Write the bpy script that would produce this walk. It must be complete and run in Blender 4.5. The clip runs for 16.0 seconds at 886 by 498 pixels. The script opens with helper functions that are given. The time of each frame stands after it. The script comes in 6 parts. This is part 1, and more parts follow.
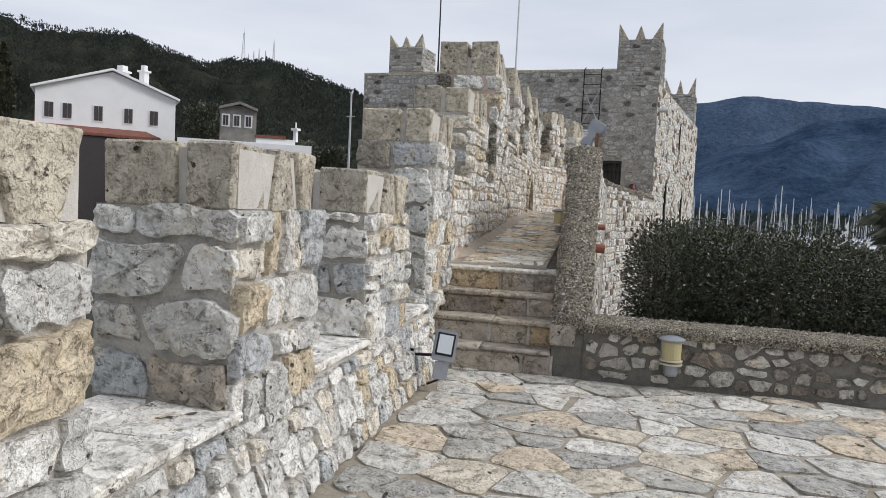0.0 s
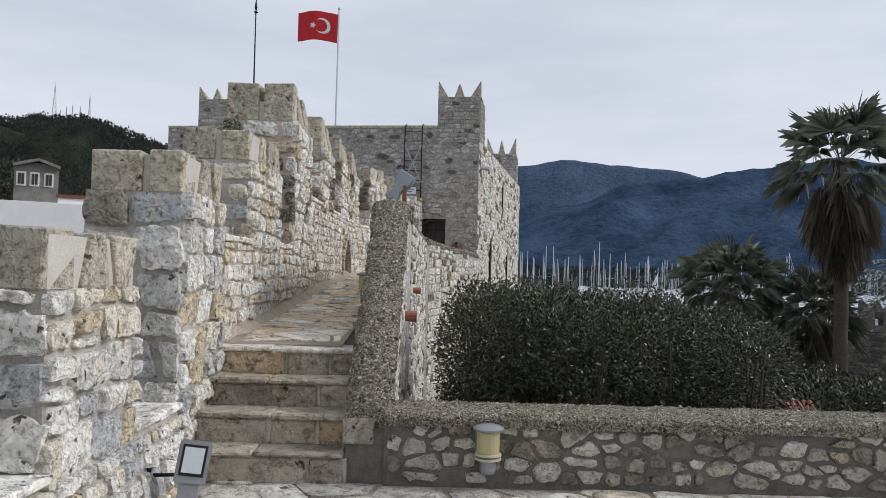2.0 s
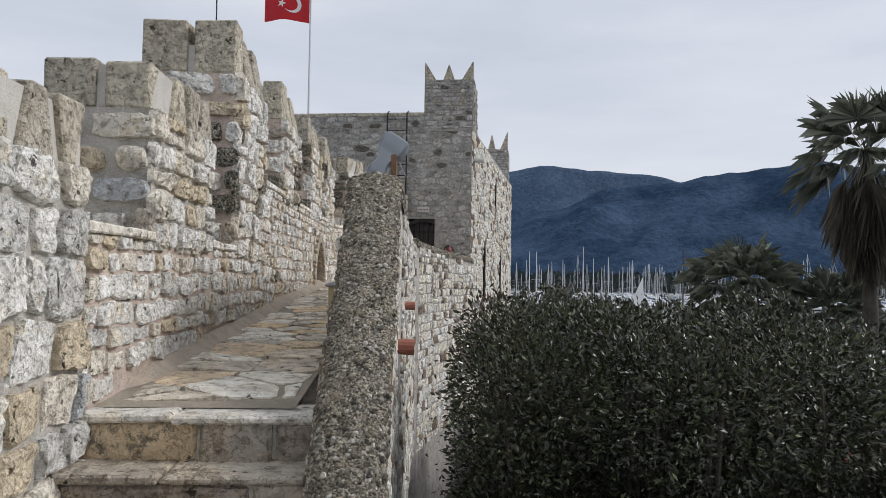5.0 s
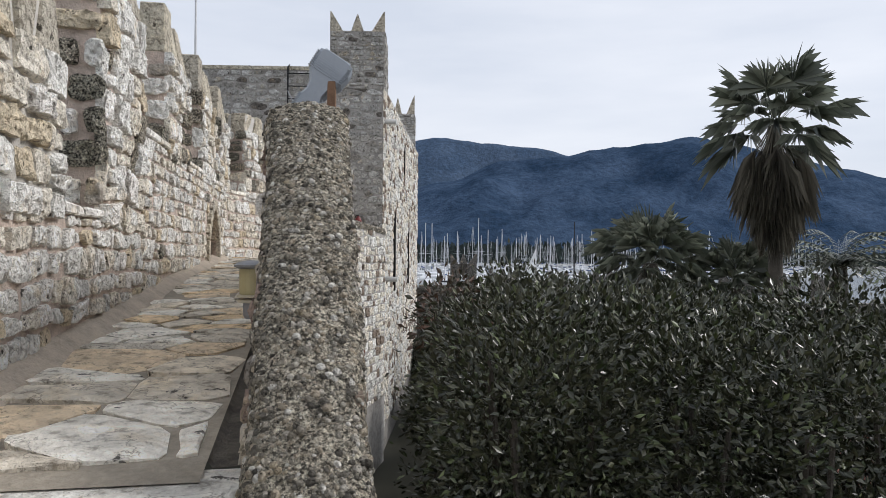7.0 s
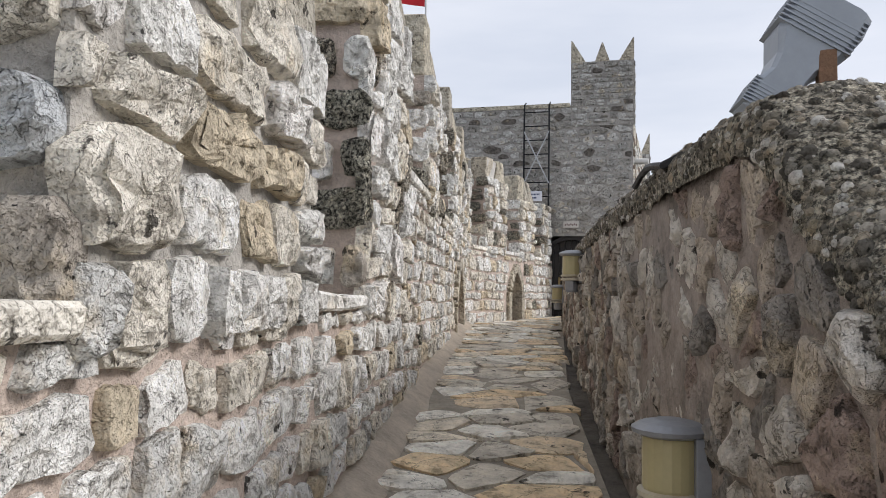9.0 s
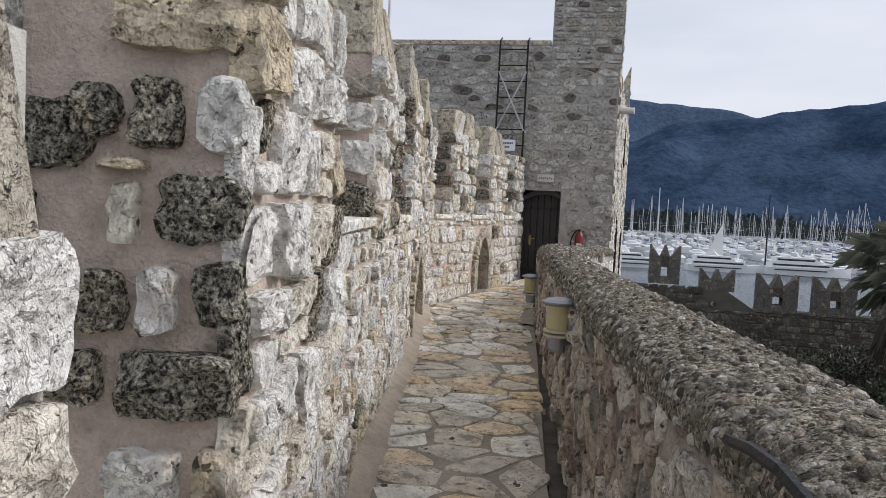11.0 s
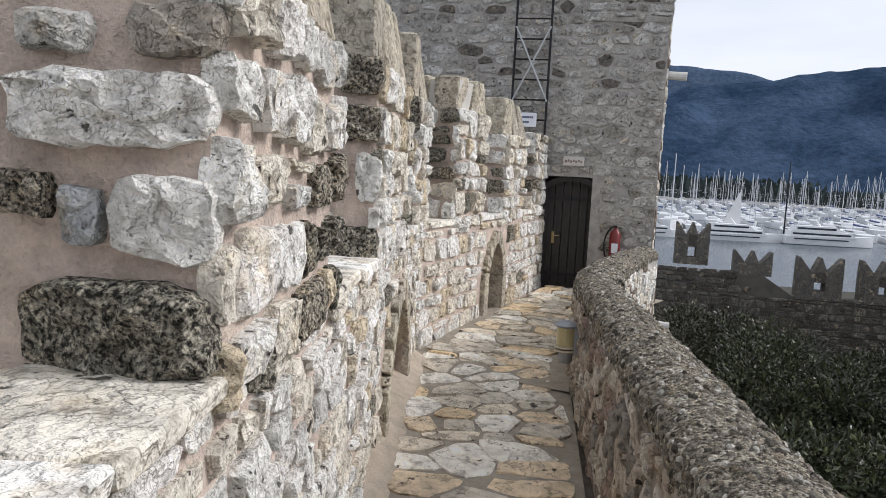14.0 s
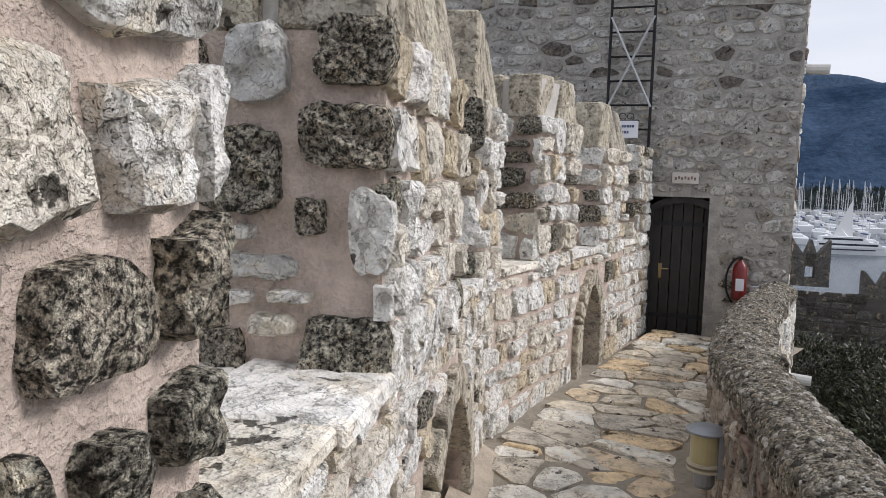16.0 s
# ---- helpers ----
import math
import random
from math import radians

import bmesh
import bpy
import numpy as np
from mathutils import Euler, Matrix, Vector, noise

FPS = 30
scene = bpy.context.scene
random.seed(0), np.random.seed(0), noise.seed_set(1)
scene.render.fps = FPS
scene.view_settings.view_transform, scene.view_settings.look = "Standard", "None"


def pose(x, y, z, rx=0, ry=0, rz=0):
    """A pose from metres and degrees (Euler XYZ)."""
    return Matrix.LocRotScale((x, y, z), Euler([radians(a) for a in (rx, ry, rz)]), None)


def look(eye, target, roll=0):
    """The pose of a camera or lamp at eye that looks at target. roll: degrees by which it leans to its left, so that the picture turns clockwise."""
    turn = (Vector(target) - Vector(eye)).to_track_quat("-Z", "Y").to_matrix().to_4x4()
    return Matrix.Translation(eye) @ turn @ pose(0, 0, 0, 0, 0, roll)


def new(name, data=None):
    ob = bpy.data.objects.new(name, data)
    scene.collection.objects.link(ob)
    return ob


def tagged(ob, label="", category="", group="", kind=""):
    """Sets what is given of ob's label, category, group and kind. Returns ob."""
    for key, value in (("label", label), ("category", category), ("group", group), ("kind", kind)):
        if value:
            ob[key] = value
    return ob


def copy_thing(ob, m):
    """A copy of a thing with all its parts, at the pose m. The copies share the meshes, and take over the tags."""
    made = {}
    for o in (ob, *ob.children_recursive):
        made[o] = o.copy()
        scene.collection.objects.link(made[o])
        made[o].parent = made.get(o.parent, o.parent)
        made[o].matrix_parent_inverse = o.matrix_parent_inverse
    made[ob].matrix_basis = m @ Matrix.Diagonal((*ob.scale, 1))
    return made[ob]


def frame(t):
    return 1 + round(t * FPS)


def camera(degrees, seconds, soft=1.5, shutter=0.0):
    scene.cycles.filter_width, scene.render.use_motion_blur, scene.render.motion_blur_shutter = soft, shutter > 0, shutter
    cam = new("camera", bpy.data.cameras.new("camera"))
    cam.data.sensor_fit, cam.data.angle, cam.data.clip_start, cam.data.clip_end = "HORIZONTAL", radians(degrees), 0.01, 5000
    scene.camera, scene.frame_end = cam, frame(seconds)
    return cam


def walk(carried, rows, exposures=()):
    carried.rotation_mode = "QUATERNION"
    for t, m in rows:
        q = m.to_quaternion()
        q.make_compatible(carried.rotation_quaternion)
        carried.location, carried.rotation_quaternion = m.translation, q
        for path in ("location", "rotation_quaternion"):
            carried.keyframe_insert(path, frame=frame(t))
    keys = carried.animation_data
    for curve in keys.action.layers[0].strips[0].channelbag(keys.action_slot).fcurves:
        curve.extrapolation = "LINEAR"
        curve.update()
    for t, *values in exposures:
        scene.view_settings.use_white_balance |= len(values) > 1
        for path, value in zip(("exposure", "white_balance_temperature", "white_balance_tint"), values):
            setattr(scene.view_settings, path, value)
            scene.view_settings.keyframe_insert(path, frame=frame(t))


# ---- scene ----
cam = camera(62.4, 16.0, 0.75)
PATH = [
    (0, (1.377, -0.043, 1.569), (0.67, 1.824, 1.447), 2.9),
    (0.5, (1.34, 0.243, 1.58), (0.863, 2.182, 1.474), 2.7),
    (1, (1.385, 0.532, 1.581), (1.0, 2.494, 1.565), 1.3),
    (1.5, (1.475, 0.892, 1.63), (1.108, 2.857, 1.681), 1.3),
    (2, (1.447, 1.323, 1.625), (1.16, 3.302, 1.684), 1.6),
    (2.5, (1.457, 1.768, 1.614), (1.17, 3.746, 1.674), 1.1),
    (3, (1.414, 2.234, 1.615), (1.115, 4.211, 1.661), 1.8),
    (3.5, (1.299, 2.689, 1.636), (1.038, 4.671, 1.675), 1.6),
    (3.7, (1.251, 2.86, 1.614), (1.008, 4.845, 1.652), 1.6),
    (5.8, (0.604, 4.449, 1.668), (0.394, 6.432, 1.811), -0.0),
    (6, (0.548, 4.58, 1.678), (0.38, 6.567, 1.834), 0.1),
    (6.5, (0.494, 4.827, 1.657), (0.345, 6.816, 1.793), -0.4),
    (7, (0.328, 5.361, 1.647), (0.384, 7.36, 1.652), 0.5),
    (7.5, (0.029, 5.71, 1.629), (-0.319, 7.68, 1.621), 0.5),
    (8, (-0.228, 6.246, 1.64), (-0.668, 8.197, 1.666), -0.0),
    (8.5, (-0.459, 6.778, 1.699), (-0.98, 8.706, 1.79), 1.7),
    (9, (-0.692, 7.28, 1.904), (-1.181, 9.215, 2.027), 1.0),
    (9.2, (-0.711, 7.421, 1.979), (-1.189, 9.359, 2.094), 1.5),
    (11.3, (-1.039, 8.795, 2.778), (-1.41, 10.753, 2.607), 3.0),
    (11.5, (-1.104, 8.945, 2.786), (-1.445, 10.905, 2.581), 3.0),
    (12, (-1.2, 9.285, 2.87), (-1.398, 11.255, 2.59), 3.2),
    (12.5, (-1.227, 9.74, 2.938), (-1.456, 11.695, 2.584), 3.8),
    (13, (-1.303, 10.185, 3.008), (-1.59, 12.16, 2.876), 1.7),
    (13.5, (-1.318, 10.7, 3.053), (-1.664, 12.66, 2.852), 2.0),
    (14, (-1.364, 11.109, 3.114), (-1.774, 13.054, 2.897), 3.0),
    (14.5, (-1.404, 11.534, 3.15), (-1.812, 13.485, 2.986), 2.3),
    (15, (-1.461, 11.958, 3.203), (-2.019, 13.87, 3.014), 3.5),
    (15.5, (-1.607, 12.374, 3.193), (-2.284, 14.249, 3.034), 1.8),
    (16, (-1.651, 12.764, 3.202), (-2.296, 14.648, 3.018), 1.7),
]
walk(cam, [(t, look(e, g, r)) for t, e, g, r in PATH],
     [(0, 0.12, 6280, 12), (2.5, 0.02, 6200, 12), (6, 0.03, 6280, 12), (7, 0.25, 6280, 12), (8.5, 0.3, 6280, 13), (9.2, 0.25, 6280, 13), (11.3, 0.15, 6280, 13), (12, 0.36, 6280, 14), (12.5, 0.48, 6280, 14), (13.1, 0.36, 6280, 13), (13.5, 0.3, 6280, 13), (14.5, 0.42, 6280, 13), (15.2, 0.42, 6280, 13), (16, 0.25, 6280, 14)])

# ---- sky and light ----
world = bpy.data.worlds.new("sky")
scene.world = world
world.use_nodes = True
wn, wl = world.node_tree.nodes, world.node_tree.links
sky = wn.new("ShaderNodeTexSky")
sky.sky_type, sky.sun_disc = "NISHITA", False
sky.sun_elevation, sky.sun_rotation = radians(36), radians(79)
sky.air_density, sky.dust_density = 1.0, 2.0
skym = wn.new("ShaderNodeMix")
skym.data_type = "RGBA"
coord, mapn = wn.new("ShaderNodeTexCoord"), wn.new("ShaderNodeMapping")
mapn.inputs["Scale"].default_value = (1.2, 1.2, 6.0)
cloud = wn.new("ShaderNodeTexNoise")
cloud.inputs["Scale"].default_value, cloud.inputs["Detail"].default_value = 2.0, 6.0
ramp = wn.new("ShaderNodeValToRGB")
ramp.color_ramp.elements[0].position, ramp.color_ramp.elements[1].position = 0.32, 0.68
ramp.color_ramp.elements[0].color = (6.1, 6.5, 7.1, 1)
ramp.color_ramp.elements[1].color = (7.7, 7.9, 8.2, 1)
wl.new(coord.outputs["Generated"], mapn.inputs["Vector"])
wl.new(mapn.outputs["Vector"], cloud.inputs["Vector"])
wl.new(cloud.outputs["Fac"], ramp.inputs["Fac"])
wl.new(sky.outputs["Color"], skym.inputs["A"])
wl.new(ramp.outputs["Color"], skym.inputs["B"])
skym.inputs["Factor"].default_value = 0.9
bg = wn["Background"]
wl.new(skym.outputs["Result"], bg.inputs["Color"])
bg.inputs["Strength"].default_value = 0.1

sun = new("sun", bpy.data.lights.new("sun", "SUN"))
sun.data.energy, sun.data.angle, sun.data.color = 1.85, radians(16), (1.0, 0.965, 0.915)
sun.matrix_world = look((40, 18, 30), (0, 10, 0))

# ---- materials ----


def links_of(name):
    m = bpy.data.materials.new(name)
    m.use_nodes = True
    t = m.node_tree
    return m, t.nodes, t.links, t.nodes["Principled BSDF"]


def coords(n, l):
    return n.new("ShaderNodeTexCoord").outputs["Object"]


def noise_node(n, l, vec, scale, detail=5.0, rough=0.6, kind="noise"):
    if kind == "voronoi":
        t = n.new("ShaderNodeTexVoronoi")
        t.inputs["Scale"].default_value = scale
        l.new(vec, t.inputs["Vector"])
        return t.outputs["Distance"]
    t = n.new("ShaderNodeTexNoise")
    t.inputs["Scale"].default_value, t.inputs["Detail"].default_value, t.inputs["Roughness"].default_value = scale, detail, rough
    l.new(vec, t.inputs["Vector"])
    return t.outputs["Fac"]


def ramp_node(n, l, fac, stops, mode="LINEAR"):
    r = n.new("ShaderNodeValToRGB")
    r.color_ramp.interpolation = mode
    e = r.color_ramp.elements
    while len(e) < len(stops):
        e.new(0.5)
    for k, (p, c) in enumerate(stops):
        e[k].position, e[k].color = p, (*c, 1) if len(c) == 3 else c
    l.new(fac, r.inputs["Fac"])
    return r.outputs["Color"]


def mix_node(n, l, a, b, fac, mode="MIX"):
    x = n.new("ShaderNodeMix")
    x.data_type, x.blend_type = "RGBA", mode
    for name, v in (("A", a), ("B", b)):
        if isinstance(v, tuple):
            x.inputs[name].default_value = (*v, 1)
        else:
            l.new(v, x.inputs[name])
    if isinstance(fac, float):
        x.inputs["Factor"].default_value = fac
    else:
        l.new(fac, x.inputs["Factor"])
    return x.outputs["Result"]


def bump_node(n, l, heights, bsdf, strength=0.6, distance=0.02):
    prev = None
    for h, w in heights:
        b = n.new("ShaderNodeBump")
        b.inputs["Strength"].default_value, b.inputs["Distance"].default_value = strength, distance * w
        l.new(h, b.inputs["Height"])
        if prev:
            l.new(prev, b.inputs["Normal"])
        prev = b.outputs["Normal"]
    l.new(prev, bsdf.inputs["Normal"])


def stone_material(name, tones, island=False, rough=0.9, grain=9.0, pits=0.5, stain=(0.13, 0.12, 0.10), stain_at=0.635, speckle=0.0, tint=(0.72, 0.59, 0.40)):
    """Weathered stone: one of the tones for each stone, ochre tints, crisp grain, pits, hairline cracks and dark lichen stains."""
    m, n, l, b = links_of(name)
    geo = n.new("ShaderNodeNewGeometry")
    if island:
        vec, rnd = coords(n, l), geo.outputs["Random Per Island"]
    else:
        vec, rnd = geo.outputs["Position"], n.new("ShaderNodeObjectInfo").outputs["Random"]
    stops = [(k / len(tones), c) for k, c in enumerate(tones)]
    col = ramp_node(n, l, rnd, stops, "CONSTANT")
    warm = ramp_node(n, l, noise_node(n, l, vec, grain * 0.45, 6.0, 0.7), [(0.55, (0, 0, 0)), (0.68, (0.55, 0.55, 0.55))])
    col = mix_node(n, l, col, tint, warm)
    big = noise_node(n, l, vec, grain * 0.8, 6.0, 0.68)
    fine = noise_node(n, l, vec, grain * 2.2, 4.0, 0.6)
    grit = noise_node(n, l, vec, grain * 11, 5.0, 0.75)
    pit = noise_node(n, l, vec, grain * 3.2, 3.0, 0.6, "voronoi")
    ridge = noise_node(n, l, vec, grain * 1.7, 5.0, 0.6)
    vein = noise_node(n, l, vec, grain * 0.55, 5.0, 0.62)
    shade = ramp_node(n, l, big, [(0.28, (0.68, 0.67, 0.65)), (0.46, (1.02, 1.015, 1.005)), (0.66, (1.3, 1.3, 1.29))])
    col = mix_node(n, l, col, shade, 0.85, "MULTIPLY")
    shade2 = ramp_node(n, l, fine, [(0.34, (0.45, 0.43, 0.40)), (0.43, (0.98, 0.975, 0.96)), (0.62, (1.25, 1.25, 1.24))])
    col = mix_node(n, l, col, shade2, 0.8, "MULTIPLY")
    shade3 = ramp_node(n, l, grit, [(0.36, (0.5, 0.5, 0.5)), (0.47, (1.08, 1.08, 1.08)), (0.62, (1.25, 1.25, 1.25))])
    col = mix_node(n, l, col, shade3, 0.1, "MULTIPLY")
    lines = ramp_node(n, l, vein, [(0.488, (1, 1, 1)), (0.5, (0.3, 0.285, 0.26)), (0.508, (1, 1, 1))])
    col = mix_node(n, l, col, lines, 0.75, "MULTIPLY")
    crack = ramp_node(n, l, ridge, [(0.33, (0.06, 0.055, 0.05)), (0.36, (1, 1, 1))])
    col = mix_node(n, l, col, crack, 0.9, "MULTIPLY")
    patch = noise_node(n, l, vec, grain * 0.45, 12.0, 0.85)
    mask = ramp_node(n, l, patch, [(stain_at + 0.01, (0, 0, 0)), (stain_at + 0.06, (0.85, 0.85, 0.85))])
    col = mix_node(n, l, col, stain, mask)
    if speckle:
        lichen = ramp_node(n, l, noise_node(n, l, vec, grain * 2.2, 12.0, 0.88), [(0.50, (0, 0, 0)), (0.57, (0.8, 0.8, 0.8))])
        col = mix_node(n, l, col, (0.46, 0.44, 0.37), lichen)
        holes = ramp_node(n, l, noise_node(n, l, vec, grain * 5.0, 6.0, 0.75), [(0.43, (0.03, 0.028, 0.025)), (0.48, (0.9, 0.89, 0.85)), (0.6, (2.3, 2.27, 2.16))])
        col = mix_node(n, l, col, holes, speckle, "MULTIPLY")
    l.new(col, b.inputs["Base Color"])
    b.inputs["Roughness"].default_value = rough
    b.inputs["Specular IOR Level"].default_value = 0.2
    bump_node(n, l, [(ridge, 4.2), (pit, pits), (fine, 3.0), (grit, 0.28)], b, 1.0, 0.016)
    return m


def plain_material(name, color, rough=0.7, metal=0.0, vary=0.25, scale=8.0, bump=0.3, color2=None):
    m, n, l, b = links_of(name)
    vec = coords(n, l)
    a = noise_node(n, l, vec, scale, 6.0, 0.65)
    f = noise_node(n, l, vec, scale * 9, 4.0, 0.6)
    lo = color2 or tuple(c * (1 - vary) for c in color)
    hi = tuple(min(1.0, c * (1 + vary * 0.6)) for c in color)
    col = ramp_node(n, l, a, [(0.3, lo), (0.55, color), (0.78, hi)])
    g = ramp_node(n, l, f, [(0.3, (0.82, 0.82, 0.82)), (0.65, (1.06, 1.06, 1.06))])
    l.new(mix_node(n, l, col, g, min(1.0, vary * 2.5), "MULTIPLY"), b.inputs["Base Color"])
    b.inputs["Roughness"].default_value, b.inputs["Metallic"].default_value = rough, metal
    if bump:
        bump_node(n, l, [(a, 2.0), (f, 0.8)], b, bump, 0.016)
    return m


PALE = (0.82, 0.805, 0.765)
GREY = (0.66, 0.65, 0.62)
BLUE = (0.50, 0.515, 0.525)
WARM = (0.75, 0.70, 0.61)
OCHRE = (0.65, 0.56, 0.42)
DARK = (0.13, 0.12, 0.105)
BROWN = (0.24, 0.19, 0.15)
stone_pale = stone_material("rubble_stone_pale", [PALE, GREY, WARM, PALE, GREY, BLUE, PALE, WARM, GREY, OCHRE])
stone_warm = stone_material("rubble_stone_warm", [PALE, WARM, PALE, (0.84, 0.82, 0.78), WARM, PALE, OCHRE, WARM, PALE, WARM, (0.84, 0.81, 0.77), GREY, PALE], stain_at=0.66)
stone_grey = stone_material("rubble_stone_grey", [GREY, BLUE, GREY, PALE, GREY, BLUE, (0.4, 0.36, 0.31), WARM], stain_at=0.62)
stone_dark = stone_material("tufa_dark", [(0.24, 0.225, 0.195), (0.3, 0.27, 0.23), (0.2, 0.19, 0.165), (0.27, 0.26, 0.225)], grain=13.0, pits=2.6, stain=(0.09, 0.085, 0.075), stain_at=0.56, speckle=0.9)
stone_brown = stone_material("rubble_stone_brown", [(0.44, 0.38, 0.32), (0.52, 0.475, 0.42), (0.32, 0.245, 0.21), (0.6, 0.555, 0.5), (0.28, 0.255, 0.23), (0.48, 0.41, 0.34)], stain_at=0.58)
stone_tower = stone_material("tower_rubble", [(0.46, 0.45, 0.43), (0.38, 0.37, 0.35), (0.44, 0.43, 0.41), (0.32, 0.305, 0.28), (0.52, 0.51, 0.49), (0.42, 0.405, 0.375), (0.16, 0.145, 0.13), (0.54, 0.53, 0.51), (0.36, 0.35, 0.33)], island=True, stain_at=0.58)
stone_side = stone_material("rubble_stone_side", [PALE, WARM, GREY, PALE, WARM, BROWN], island=True)
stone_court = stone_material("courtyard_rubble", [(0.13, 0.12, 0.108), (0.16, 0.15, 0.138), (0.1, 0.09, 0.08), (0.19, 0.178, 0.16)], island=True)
stone_cap = stone_material("tufa_block", [(0.53, 0.475, 0.385), (0.47, 0.43, 0.36), (0.57, 0.52, 0.42)], grain=8.0, pits=1.0, stain=(0.24, 0.225, 0.195), stain_at=0.54)
sill_stone = stone_material("sill_limestone", [(0.74, 0.715, 0.66), (0.70, 0.66, 0.58), (0.76, 0.74, 0.70)], grain=5.0, pits=0.3, rough=0.8, stain=(0.5, 0.42, 0.28), stain_at=0.62)
flag_stone = stone_material("flagstone", [(0.53, 0.515, 0.475), (0.43, 0.415, 0.38), (0.62, 0.60, 0.555), (0.55, 0.495, 0.41), (0.39, 0.38, 0.355), (0.58, 0.56, 0.525), (0.55, 0.47, 0.37), (0.56, 0.545, 0.51)], grain=5.0, pits=0.3, rough=0.75, stain=(0.27, 0.25, 0.21), stain_at=0.6)
walk_stone = stone_material("walkway_slab", [(0.72, 0.64, 0.52), (0.6, 0.54, 0.45), (0.82, 0.78, 0.7), (0.74, 0.58, 0.38), (0.58, 0.53, 0.45), (0.7, 0.57, 0.41), (0.8, 0.76, 0.68)], grain=5.0, pits=0.4, rough=0.75, stain=(0.22, 0.20, 0.17), stain_at=0.58)
step_stone = stone_material("step_stone", [(0.38, 0.34, 0.285), (0.3, 0.27, 0.235), (0.42, 0.38, 0.325), (0.44, 0.34, 0.225), (0.28, 0.24, 0.21)], grain=5.0, pits=0.6, stain=(0.13, 0.115, 0.1), stain_at=0.55)
mortar_grey = plain_material("lime_mortar_grey", (0.56, 0.525, 0.47), 0.95, vary=0.35, scale=9, bump=1.0)
mortar_pink = plain_material("lime_mortar_pink", (0.68, 0.56, 0.475), 0.95, vary=0.3, scale=9, bump=1.0, color2=(0.46, 0.375, 0.315))
mortar_dark = plain_material("lime_mortar_dark", (0.37, 0.305, 0.255), 0.95, vary=0.5, scale=9, bump=0.9)
mortar_low = plain_material("garden_wall_mortar", (0.2, 0.185, 0.16), 0.95, vary=0.4, scale=8, bump=1.0)
mortar_tower = plain_material("tower_mortar", (0.43, 0.405, 0.37), 0.95, vary=0.4, scale=6, bump=0.9)
mortar_white = plain_material("joint_mortar_white", (0.58, 0.55, 0.50), 0.9, vary=0.15, scale=8, bump=0.5)
joint_floor = plain_material("floor_joint", (0.36, 0.315, 0.25), 0.95, vary=0.35, scale=4, bump=0.8)
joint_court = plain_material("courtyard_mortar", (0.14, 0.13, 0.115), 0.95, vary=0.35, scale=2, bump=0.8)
concrete_rough = stone_material("rough_concrete", [(0.29, 0.26, 0.215)], island=True, grain=15.0, pits=2.0, stain=(0.06, 0.055, 0.045), stain_at=0.55, speckle=0.75, tint=(0.2, 0.17, 0.12))
pebble_mat = stone_material("pebble", [(0.7, 0.67, 0.62), (0.5, 0.46, 0.4), (0.32, 0.295, 0.25), (0.18, 0.165, 0.14), (0.26, 0.235, 0.19), (0.42, 0.36, 0.28), (0.11, 0.1, 0.085), (0.3, 0.27, 0.225)], island=True, grain=20)

# ---- geometry helpers ----
A0 = Vector((-0.89, 4.32, 0.0))
D1 = Vector((-0.153, 0.988, 0.0)).normalized()
N1 = Vector((-D1.y, D1.x, 0.0))
UP = Vector((0, 0, 1))
B0 = Vector((-2.91, 17.3, 0.0))
B1 = Vector((-2.17, 21.95, 0.0))
D2 = (B1 - B0).normalized()
N2 = Vector((-D2.y, D2.x, 0.0))


def wall_point(s, l, z):
    """A point by the west wall: s along it, l to its left, z up."""
    return A0 + D1 * s + N1 * l + UP * z


def mesh_object(name, verts, faces, material, parent=None, label="", smooth=False):
    me = bpy.data.meshes.new(name)
    me.from_pydata([tuple(v) for v in verts], [], faces)
    me.materials.append(material)
    if smooth:
        me.shade_smooth()
    ob = new(name, me)
    if parent:
        ob.parent = parent
    return tagged(ob, label)


def part(name, bm, material, parent=None, label="", smooth=False):
    bmesh.ops.recalc_face_normals(bm, faces=bm.faces)
    me = bpy.data.meshes.new(name)
    bm.to_mesh(me)
    bm.free()
    me.materials.append(material)
    if smooth:
        me.shade_smooth()
    ob = new(name, me)
    if parent:
        ob.parent = parent
    return tagged(ob, label)


def add_box(bm, o, u, v, w, rough=0.0, rnd=None):
    """A box from corner o along the edges u, v, w."""
    o, u, v, w = Vector(o), Vector(u), Vector(v), Vector(w)
    vs = []
    for a, b, c in ((0, 0, 0), (1, 0, 0), (1, 1, 0), (0, 1, 0), (0, 0, 1), (1, 0, 1), (1, 1, 1), (0, 1, 1)):
        p = o + u * a + v * b + w * c
        if rnd:
            p = p + Vector((rnd.uniform(-rough, rough), rnd.uniform(-rough, rough), rnd.uniform(-rough, rough)))
        vs.append(bm.verts.new(p))
    for f in ((0, 3, 2, 1), (4, 5, 6, 7), (0, 1, 5, 4), (1, 2, 6, 5), (2, 3, 7, 6), (3, 0, 4, 7)):
        bm.faces.new([vs[i] for i in f])
    return vs


def boxes(name, items, material, parent=None, label="", bevel=0.0):
    bm = bmesh.new()
    for o, u, v, w in items:
        add_box(bm, o, u, v, w)
    bmesh.ops.recalc_face_normals(bm, faces=bm.faces)
    if bevel:
        bmesh.ops.bevel(bm, geom=bm.edges[:], offset=bevel, segments=2, affect="EDGES", profile=0.6)
    return part(name, bm, material, parent, label)


